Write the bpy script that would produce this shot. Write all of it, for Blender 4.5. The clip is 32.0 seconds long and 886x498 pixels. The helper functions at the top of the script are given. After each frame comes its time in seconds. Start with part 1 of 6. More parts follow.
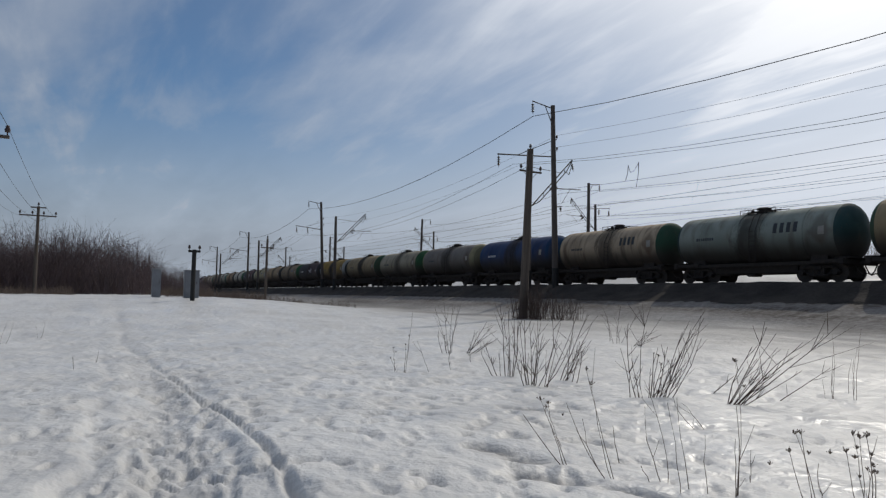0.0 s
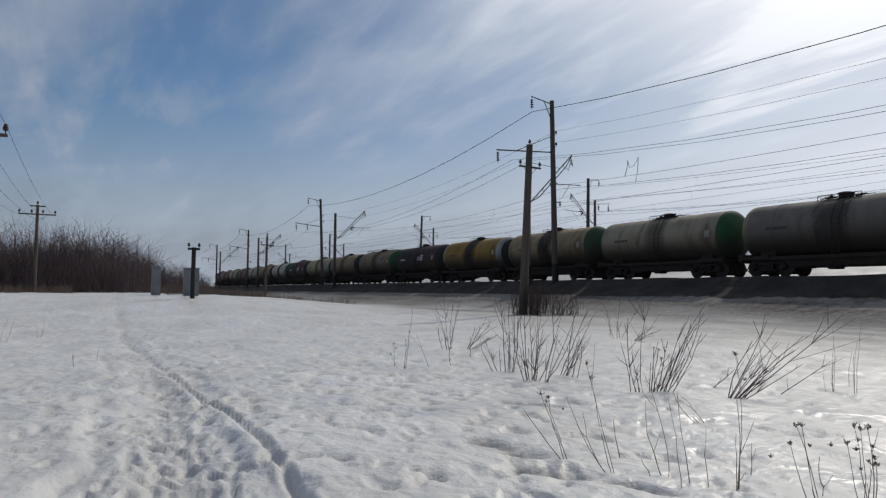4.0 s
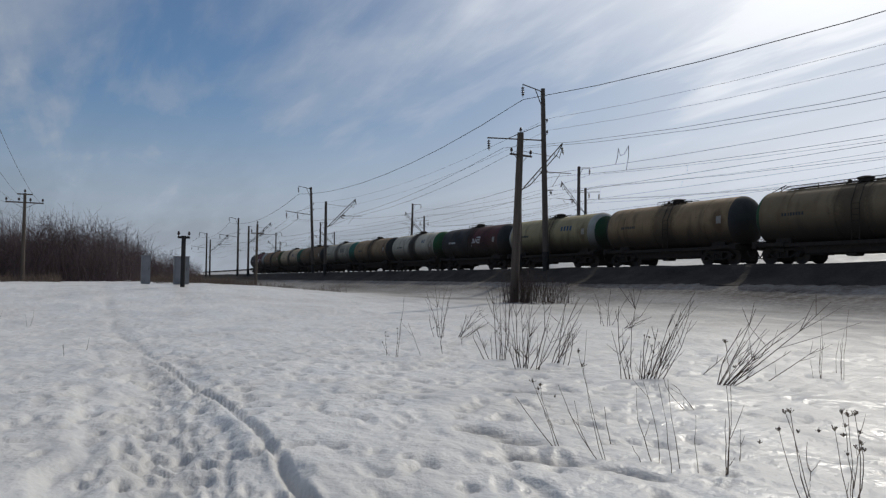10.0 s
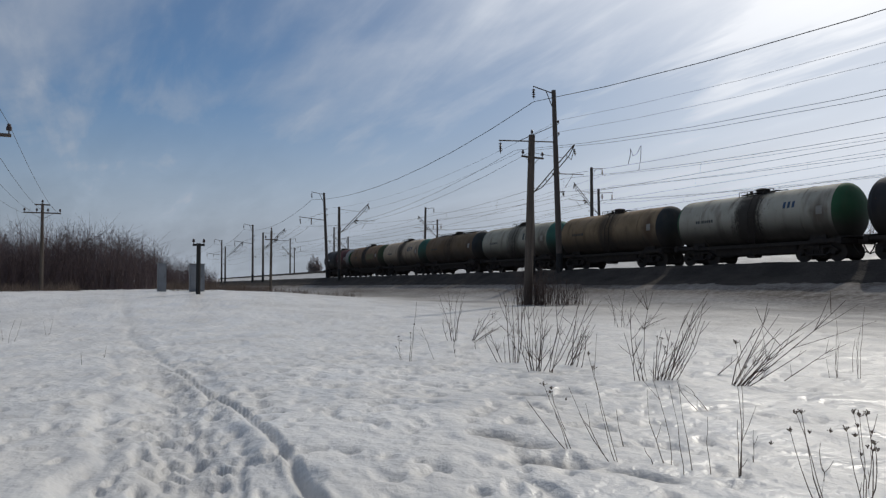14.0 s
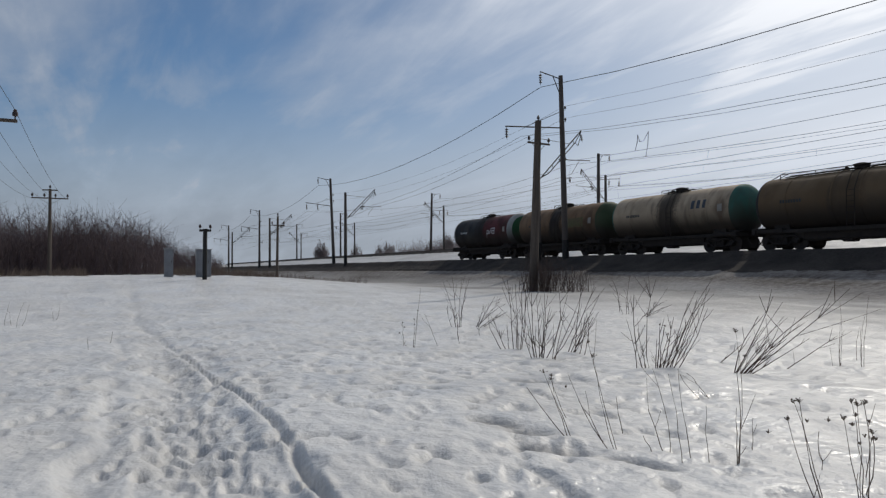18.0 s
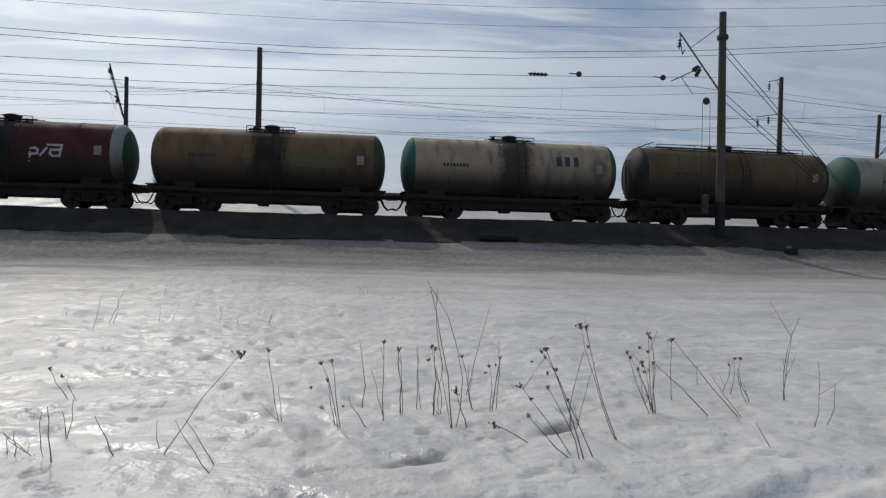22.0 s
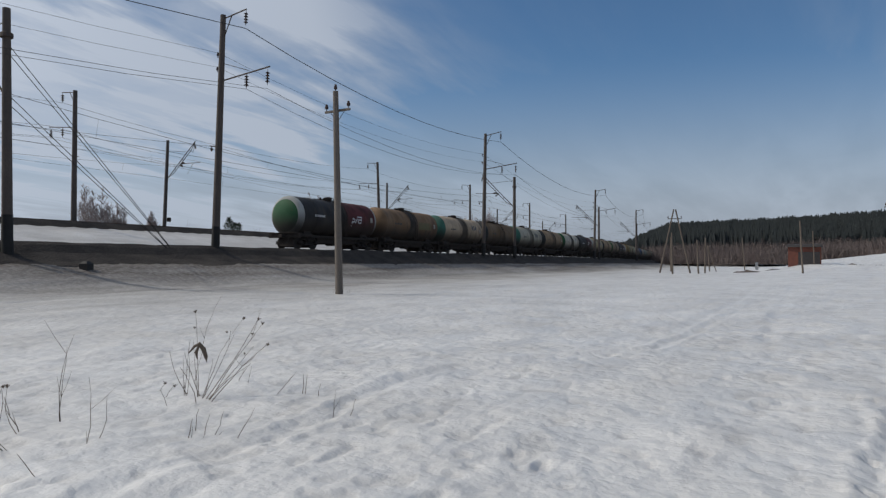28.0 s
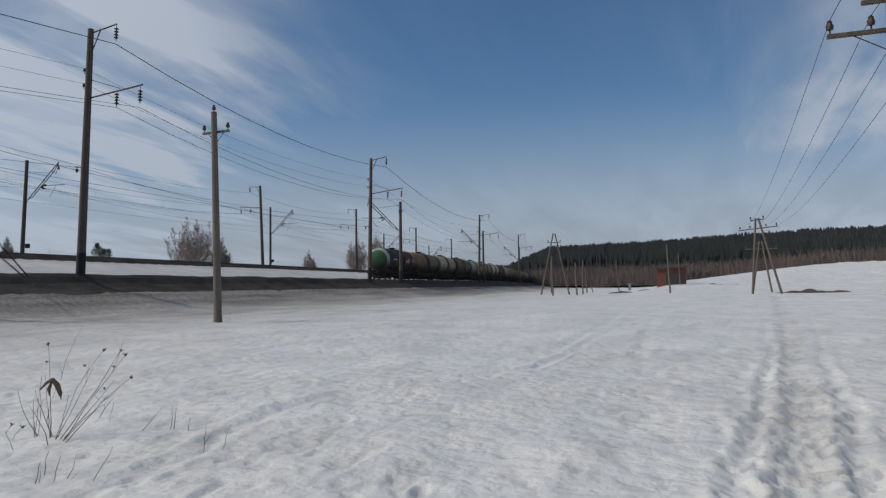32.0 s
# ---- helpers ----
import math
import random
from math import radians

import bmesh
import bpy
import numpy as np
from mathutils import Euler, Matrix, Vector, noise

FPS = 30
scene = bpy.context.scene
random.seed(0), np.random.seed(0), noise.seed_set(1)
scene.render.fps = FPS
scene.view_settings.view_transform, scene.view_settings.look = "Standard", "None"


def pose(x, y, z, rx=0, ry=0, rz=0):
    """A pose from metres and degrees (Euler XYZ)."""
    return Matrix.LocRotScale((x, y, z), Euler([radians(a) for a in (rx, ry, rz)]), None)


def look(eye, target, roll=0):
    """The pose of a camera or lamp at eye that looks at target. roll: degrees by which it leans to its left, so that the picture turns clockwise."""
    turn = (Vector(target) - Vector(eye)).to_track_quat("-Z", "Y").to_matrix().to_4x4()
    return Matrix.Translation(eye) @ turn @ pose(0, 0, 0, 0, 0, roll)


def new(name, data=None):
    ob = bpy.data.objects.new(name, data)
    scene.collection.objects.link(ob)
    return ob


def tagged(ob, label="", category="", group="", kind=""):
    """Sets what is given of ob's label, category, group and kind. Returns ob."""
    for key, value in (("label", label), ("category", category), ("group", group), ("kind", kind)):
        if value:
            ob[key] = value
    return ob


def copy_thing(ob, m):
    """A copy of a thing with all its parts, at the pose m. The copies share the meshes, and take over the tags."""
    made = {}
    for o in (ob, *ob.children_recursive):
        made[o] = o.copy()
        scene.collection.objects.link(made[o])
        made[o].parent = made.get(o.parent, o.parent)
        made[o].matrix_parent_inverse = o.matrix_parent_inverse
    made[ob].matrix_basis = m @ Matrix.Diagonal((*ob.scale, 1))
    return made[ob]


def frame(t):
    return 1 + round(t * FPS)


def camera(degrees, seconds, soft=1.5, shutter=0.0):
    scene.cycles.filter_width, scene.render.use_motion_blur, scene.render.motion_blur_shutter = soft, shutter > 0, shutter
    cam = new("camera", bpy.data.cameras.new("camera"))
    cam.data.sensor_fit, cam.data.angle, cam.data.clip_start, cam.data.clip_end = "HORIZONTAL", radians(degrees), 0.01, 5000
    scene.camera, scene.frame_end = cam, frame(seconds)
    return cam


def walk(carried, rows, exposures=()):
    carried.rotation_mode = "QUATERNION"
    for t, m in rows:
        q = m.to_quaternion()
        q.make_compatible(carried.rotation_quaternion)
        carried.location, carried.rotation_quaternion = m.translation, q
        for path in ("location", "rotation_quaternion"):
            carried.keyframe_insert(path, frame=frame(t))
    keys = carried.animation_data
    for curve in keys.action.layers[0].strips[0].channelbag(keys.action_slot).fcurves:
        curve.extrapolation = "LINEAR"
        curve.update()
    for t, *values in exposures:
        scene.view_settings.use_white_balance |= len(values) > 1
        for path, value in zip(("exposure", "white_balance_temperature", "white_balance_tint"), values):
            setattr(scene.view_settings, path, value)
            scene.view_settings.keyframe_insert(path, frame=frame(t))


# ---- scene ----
cam = camera(65.16, 32.0, soft=1.3)
# seconds, x, y, z, tilt, lean, turn
PATH = [
    (0, 0.000, 0.000, 1.550, 93.807, -0.758, 60.954),
    (1, -0.005, 0.010, 1.541, 93.721, -0.497, 60.960),
    (2, -0.007, 0.009, 1.544, 93.507, -0.285, 60.918),
    (3, -0.014, 0.016, 1.538, 93.417, -0.196, 60.881),
    (3.5, -0.014, 0.017, 1.537, 93.446, -0.288, 60.941),
    (5.5, -0.015, 0.000, 1.542, 93.808, -0.970, 60.630),
    (6, -0.011, -0.004, 1.539, 93.969, -1.157, 60.415),
    (6.5, -0.011, 0.000, 1.544, 94.108, -1.226, 60.343),
    (7, -0.011, -0.006, 1.541, 94.155, -1.261, 60.186),
    (7.5, -0.009, -0.006, 1.543, 94.025, -1.208, 60.149),
    (8, -0.011, -0.005, 1.544, 93.775, -1.073, 60.056),
    (8.5, -0.013, 0.001, 1.545, 93.416, -0.745, 60.055),
    (9, -0.017, 0.004, 1.541, 93.058, -0.646, 60.070),
    (9.5, -0.013, -0.001, 1.546, 92.770, -0.491, 60.105),
    (10, -0.011, -0.005, 1.544, 92.530, -0.316, 60.204),
    (10.5, -0.007, -0.002, 1.541, 92.410, -0.244, 60.317),
    (11, -0.002, -0.003, 1.546, 92.237, -0.161, 60.499),
    (11.5, 0.011, -0.004, 1.551, 92.279, -0.122, 60.736),
    (12, 0.009, -0.004, 1.547, 92.435, -0.112, 61.049),
    (12.5, 0.007, -0.008, 1.545, 92.668, -0.007, 61.287),
    (13, 0.011, -0.003, 1.550, 92.862, 0.544, 61.412),
    (13.5, 0.024, 0.006, 1.553, 92.898, 0.673, 61.423),
    (15.5, 0.083, 0.024, 1.570, 92.045, -0.503, 61.459),
    (16, 0.072, 0.026, 1.570, 91.688, -0.478, 61.949),
    (16.5, 0.066, 0.032, 1.562, 91.263, -0.478, 62.340),
    (17, 0.064, 0.037, 1.568, 90.946, -0.134, 62.666),
    (17.5, 0.067, 0.044, 1.571, 91.019, 0.405, 62.512),
    (18, 0.072, 0.060, 1.571, 91.646, 0.362, 61.913),
    (18.5, 0.091, 0.079, 1.573, 92.581, 0.133, 60.687),
    (19, 0.066, 0.084, 1.576, 93.344, 0.049, 56.136),
    (19.5, 0.026, 0.087, 1.578, 93.774, 0.233, 54.925),
    (20, -0.030, 0.087, 1.575, 94.035, 0.365, 53.367),
    (20.5, -0.047, 0.110, 1.569, 93.985, 0.368, 52.051),
    (20.8, 0.007, 0.154, 1.547, 93.340, 0.200, 38.500),
    (21, 0.059, 0.215, 1.542, 92.680, 0.150, 26.380),
    (21.2, 0.094, 0.261, 1.525, 91.480, -0.540, 13.950),
    (21.5, 0.129, 0.298, 1.511, 89.865, -1.271, 3.749),
    (22, 0.223, 0.319, 1.513, 89.080, -1.400, -7.574),
    (22.5, 0.304, 0.306, 1.517, 87.755, -0.971, -21.270),
    (23, 0.329, 0.306, 1.518, 87.960, 0.197, -33.822),
    (23.5, 0.351, 0.305, 1.507, 89.006, 1.052, -38.761),
    (24, 0.376, 0.282, 1.509, 89.421, 1.338, -41.569),
    (24.5, 0.396, 0.282, 1.502, 89.416, 1.347, -45.102),
    (25, 0.409, 0.279, 1.496, 89.007, 1.831, -48.299),
    (25.5, 0.421, 0.278, 1.503, 88.553, 1.955, -50.641),
    (27.5, 0.453, 0.265, 1.513, 88.980, 0.587, -58.527),
    (28, 0.465, 0.259, 1.509, 91.109, -0.109, -61.095),
    (28.5, 0.480, 0.251, 1.500, 92.325, -0.733, -63.447),
    (29, 0.489, 0.245, 1.501, 92.818, -1.047, -64.738),
    (29.5, 0.498, 0.225, 1.481, 91.919, -0.911, -66.908),
    (30, 0.521, 0.216, 1.493, 91.805, -0.905, -68.449),
    (30.5, 0.538, 0.208, 1.497, 92.083, -0.811, -69.225),
    (31, 0.555, 0.202, 1.500, 92.665, -0.643, -70.008),
    (31.5, 0.557, 0.204, 1.493, 92.983, -0.028, -70.540),
    (32, 0.550, 0.213, 1.493, 93.096, 0.745, -70.379),
]
EXPOSURE = [(0, -0.7), (19.0, -0.69), (20.8, -0.75), (21.6, -0.75), (22.6, -0.56), (24.0, -0.43), (26.0, -0.44), (32.0, -0.52)]
walk(cam, [(t, pose(x, y, z, rx, ry, rz)) for t, x, y, z, rx, ry, rz in PATH], EXPOSURE)

# ---- light ----
SUN_TURN, SUN_UP = 25.0, 41.0  # degrees left of +y, degrees above the horizon
world = bpy.data.worlds.new("sky")
scene.world = world
world.use_nodes = True
wn, wl = world.node_tree.nodes, world.node_tree.links
wn.clear()


def wnode(kind, **kw):
    n = wn.new(kind)
    for k, v in kw.items():
        n.inputs[k].default_value = v
    return n


sky = wn.new("ShaderNodeTexSky")
sky.sky_type, sky.sun_disc = "NISHITA", False
sky.sun_elevation, sky.sun_rotation = radians(SUN_UP), radians(-SUN_TURN)
sky.air_density, sky.dust_density, sky.ozone_density = 1.0, 0.2, 2.5
coord = wn.new("ShaderNodeTexCoord")
sep = wn.new("ShaderNodeSeparateXYZ")
wl.new(coord.outputs["Generated"], sep.inputs[0])


def wmath(op, a, b=None, c=None):
    n = wn.new("ShaderNodeMath")
    n.operation = op
    for i, v in enumerate((a, b, c)):
        if v is None:
            continue
        if isinstance(v, (int, float)):
            n.inputs[i].default_value = v
        else:
            wl.new(v, n.inputs[i])
    return n.outputs[0]


# thin cirrus on a flat layer high above: direction divided by its height
up = wmath("ADD", wmath("MAXIMUM", sep.outputs[2], 0.0), 0.13)
flat = wn.new("ShaderNodeCombineXYZ")
wl.new(wmath("DIVIDE", sep.outputs[0], up), flat.inputs[0])
wl.new(wmath("DIVIDE", sep.outputs[1], up), flat.inputs[1])


def clouds(scale, turn, stretch, detail, rough, low, high, shift):
    m = wn.new("ShaderNodeMapping")
    m.inputs["Rotation"].default_value = (0, 0, radians(turn))
    m.inputs["Scale"].default_value = (scale, scale * stretch, 1)
    m.inputs["Location"].default_value = (shift, shift * 0.7, 0)
    wl.new(flat.outputs[0], m.inputs[0])
    n = wnode("ShaderNodeTexNoise", Scale=1.0, Detail=detail, Roughness=rough, Distortion=0.35)
    wl.new(m.outputs[0], n.inputs["Vector"])
    r = wn.new("ShaderNodeMapRange")
    r.interpolation_type = "SMOOTHSTEP"
    r.inputs["From Min"].default_value, r.inputs["From Max"].default_value = low, high
    wl.new(n.outputs[0], r.inputs[0])
    return r.outputs[0]


veil = clouds(0.42, 6, 2.0, 7, 0.55, 0.42, 0.64, 3.1)
wisps = clouds(1.0, 8, 4.0, 8, 0.56, 0.40, 0.74, 8.4)
cover = wmath("MINIMUM", wmath("ADD", wmath("MULTIPLY", veil, 0.62), wmath("MULTIPLY", wisps, 0.48)), 1.0)


def towards(az, el):
    """How near a direction lies to a bearing (degrees left of +y) and height."""
    n = wn.new("ShaderNodeVectorMath")
    n.operation = "DOT_PRODUCT"
    n.inputs[1].default_value = (-math.sin(radians(az)) * math.cos(radians(el)), math.cos(radians(az)) * math.cos(radians(el)), math.sin(radians(el)))
    wl.new(coord.outputs["Generated"], n.inputs[0])
    return n.outputs["Value"]


def gap(az, el, inner, outer, depth):
    """A clearing between the clouds."""
    r = wn.new("ShaderNodeMapRange")
    r.interpolation_type = "SMOOTHSTEP"
    r.inputs["From Min"].default_value, r.inputs["From Max"].default_value = math.cos(radians(outer)), math.cos(radians(inner))
    r.inputs["To Min"].default_value, r.inputs["To Max"].default_value = 1.0, 1.0 - depth
    wl.new(towards(az, el), r.inputs[0])
    return r.outputs[0]


streaks = clouds(0.6, 4, 5.0, 6, 0.5, 0.38, 0.72, 5.0)
for az, el, inner, outer, thick, grain in ((-30, 12, 8, 30, 1.0, wisps), (-100, 13, 3, 24, 0.55, streaks)):
    bank = wmath("MULTIPLY", wmath("SUBTRACT", 1.0, gap(az, el, inner, outer, 1.0)), wmath("ADD", wmath("MULTIPLY", grain, 0.75), 0.25))
    cover = wmath("MINIMUM", wmath("ADD", cover, wmath("MULTIPLY", bank, thick)), 1.0)
cover = wmath("MULTIPLY", cover, gap(-78, 27, 6, 28, 0.9))
cover = wmath("MULTIPLY", cover, gap(62, 20, 4, 24, 0.45))
thick = cover
haze = wn.new("ShaderNodeMapRange")
haze.interpolation_type = "SMOOTHSTEP"
haze.inputs["From Min"].default_value, haze.inputs["From Max"].default_value = 0.03, 0.30
haze.inputs["To Min"].default_value, haze.inputs["To Max"].default_value = 1.0, 0.0
wl.new(sep.outputs[2], haze.inputs[0])
cover = wmath("MAXIMUM", cover, haze.outputs[0])
# clouds scatter the sunlight forward: brighter towards the sun
sun_dir = Vector((-math.sin(radians(SUN_TURN)) * math.cos(radians(SUN_UP)), math.cos(radians(SUN_TURN)) * math.cos(radians(SUN_UP)), math.sin(radians(SUN_UP))))
dot = wn.new("ShaderNodeVectorMath")
dot.operation = "DOT_PRODUCT"
dot.inputs[1].default_value = sun_dir
wl.new(coord.outputs["Generated"], dot.inputs[0])
near = wmath("POWER", wmath("MAXIMUM", wmath("ADD", wmath("MULTIPLY", dot.outputs["Value"], 0.5), 0.5), 0.0), 12.0)
bright = wmath("ADD", wmath("MULTIPLY", near, 16.8), wmath("ADD", wmath("MULTIPLY", thick, 1.6), 4.75))
cover = wmath("MINIMUM", wmath("ADD", cover, wmath("MULTIPLY", near, 1.3)), 1.0)
white = wn.new("ShaderNodeCombineColor")
wl.new(wmath("MULTIPLY", bright, wmath("ADD", wmath("MULTIPLY", near, 0.18), 0.83)), white.inputs[0])
wl.new(wmath("MULTIPLY", bright, wmath("ADD", wmath("MULTIPLY", near, 0.04), 0.935)), white.inputs[1])
wl.new(wmath("MULTIPLY", bright, wmath("ADD", wmath("MULTIPLY", near, -0.18), 1.11)), white.inputs[2])
mix = wn.new("ShaderNodeMix")
mix.data_type = "RGBA"
wl.new(wmath("MULTIPLY", cover, 0.95), mix.inputs[0])
tint = wn.new("ShaderNodeMix")
tint.data_type, tint.blend_type = "RGBA", "MULTIPLY"
tint.inputs[0].default_value, tint.inputs[7].default_value = 1.0, (0.66, 0.885, 1.04, 1)
dim = wn.new("ShaderNodeVectorMath")
dim.operation = "SCALE"
wl.new(sky.outputs[0], dim.inputs[0])
wl.new(wmath("SUBTRACT", 1.0, wmath("MULTIPLY", wmath("POWER", near, 0.5), 0.3)), dim.inputs["Scale"])
wl.new(dim.outputs[0], tint.inputs[6])
wl.new(tint.outputs[2], mix.inputs[6])
wl.new(white.outputs[0], mix.inputs[7])
bg = wnode("ShaderNodeBackground", Strength=0.109)
wl.new(mix.outputs[2], bg.inputs[0])
wout = wn.new("ShaderNodeOutputWorld")
wl.new(bg.outputs[0], wout.inputs[0])

sun = new("sun", bpy.data.lights.new("sun", "SUN"))
sun.data.energy, sun.data.angle, sun.data.color = 2.7, radians(0.6), (1.0, 0.94, 0.84)
sun.matrix_world = look(sun_dir * 200, (0, 0, 0))


# ---- materials ----
def material(name, color, rough=0.8, metal=0.0, second=None, scale=3.0, fine=40.0, bump=0.15, spread=0.25, stretch=(1, 1, 1), spec=0.4, random_tint=0.0, bump_scale=0.02):
    """A surface with variation at two scales: patches towards `second`, fine grain, and relief."""
    m = bpy.data.materials.new(name)
    m.use_nodes = True
    n, l = m.node_tree.nodes, m.node_tree.links
    b = n["Principled BSDF"]
    b.inputs["Roughness"].default_value, b.inputs["Metallic"].default_value = rough, metal
    b.inputs["Specular IOR Level"].default_value = spec
    tc, mp = n.new("ShaderNodeTexCoord"), n.new("ShaderNodeMapping")
    mp.inputs["Scale"].default_value = stretch
    l.new(tc.outputs["Object"], mp.inputs[0])
    big, small = n.new("ShaderNodeTexNoise"), n.new("ShaderNodeTexNoise")
    big.inputs["Scale"].default_value, big.inputs["Detail"].default_value = scale, 5
    small.inputs["Scale"].default_value, small.inputs["Detail"].default_value = fine, 3
    l.new(mp.outputs[0], big.inputs[0]), l.new(mp.outputs[0], small.inputs[0])
    second = second or tuple(c * 0.6 for c in color)
    r = n.new("ShaderNodeMapRange")
    r.inputs["From Min"].default_value, r.inputs["From Max"].default_value = 0.5 - spread, 0.5 + spread
    l.new(big.outputs[0], r.inputs[0])
    mx = n.new("ShaderNodeMix")
    mx.data_type = "RGBA"
    mx.inputs[6].default_value, mx.inputs[7].default_value = (*color, 1), (*second, 1)
    l.new(r.outputs[0], mx.inputs[0])
    gr = n.new("ShaderNodeMapRange")
    gr.inputs["From Min"].default_value, gr.inputs["From Max"].default_value = 0.3, 0.7
    gr.inputs["To Min"].default_value, gr.inputs["To Max"].default_value = 0.82, 1.15
    l.new(small.outputs[0], gr.inputs[0])
    hs = n.new("ShaderNodeHueSaturation")
    l.new(gr.outputs[0], hs.inputs["Value"]), l.new(mx.outputs[2], hs.inputs["Color"])
    last = hs.outputs[0]
    if random_tint:
        oi, rr, h2 = n.new("ShaderNodeObjectInfo"), n.new("ShaderNodeMapRange"), n.new("ShaderNodeHueSaturation")
        rr.inputs["To Min"].default_value, rr.inputs["To Max"].default_value = 1 - random_tint, 1 + random_tint
        l.new(oi.outputs["Random"], rr.inputs[0]), l.new(rr.outputs[0], h2.inputs["Value"]), l.new(last, h2.inputs["Color"])
        last = h2.outputs[0]
    l.new(last, b.inputs["Base Color"])
    if bump:
        bp = n.new("ShaderNodeBump")
        bp.inputs["Strength"].default_value, bp.inputs["Distance"].default_value = bump, bump_scale
        l.new(small.outputs[0], bp.inputs["Height"]), l.new(bp.outputs[0], b.inputs["Normal"])
    return m


M_CONCRETE = material("mast_concrete", (0.108, 0.088, 0.076), 0.9, second=(0.075, 0.062, 0.054), scale=1.2, fine=30, stretch=(1, 1, 0.3))
M_CONCRETE_PALE = material("pole_concrete_pale", (0.175, 0.148, 0.125), 0.9, second=(0.115, 0.098, 0.084), scale=1.5, fine=30, stretch=(1, 1, 0.25))
M_TAR = material("tarred_foot", (0.02, 0.019, 0.018), 0.7, fine=30)
M_WOOD = material("weathered_pole_wood", (0.13, 0.105, 0.085), 0.9, second=(0.07, 0.055, 0.045), scale=2, fine=25, stretch=(4, 4, 0.3), bump=0.4)
M_STEEL = material("dark_steel", (0.06, 0.056, 0.053), 0.65, 0.3, second=(0.09, 0.06, 0.045), scale=6)
M_WIRE = material("wire_copper_dark", (0.06, 0.055, 0.05), 0.6, 0.5, bump=0)
M_PORCELAIN = material("insulator_brown", (0.06, 0.035, 0.028), 0.35, fine=60, bump=0.05)
M_RAIL = material("rail_steel", (0.11, 0.075, 0.055), 0.6, 0.6, second=(0.16, 0.11, 0.08), scale=2)
M_BALLAST = material("sooty_ballast", (0.034, 0.031, 0.029), 0.95, second=(0.066, 0.058, 0.052), scale=0.7, fine=9, bump=1.0, bump_scale=0.06, spread=0.2, spec=0.08)
M_SLEEPER = material("sleeper_concrete", (0.12, 0.11, 0.10), 0.95, second=(0.06, 0.055, 0.05), random_tint=0.2)
M_FRAME = material("wagon_frame_black", (0.034, 0.030, 0.028), 0.9, 0.0, second=(0.055, 0.046, 0.04), scale=4, spec=0.1)
M_WHEEL = material("wheel_steel", (0.042, 0.036, 0.032), 0.75, 0.2, second=(0.065, 0.05, 0.04), scale=5)


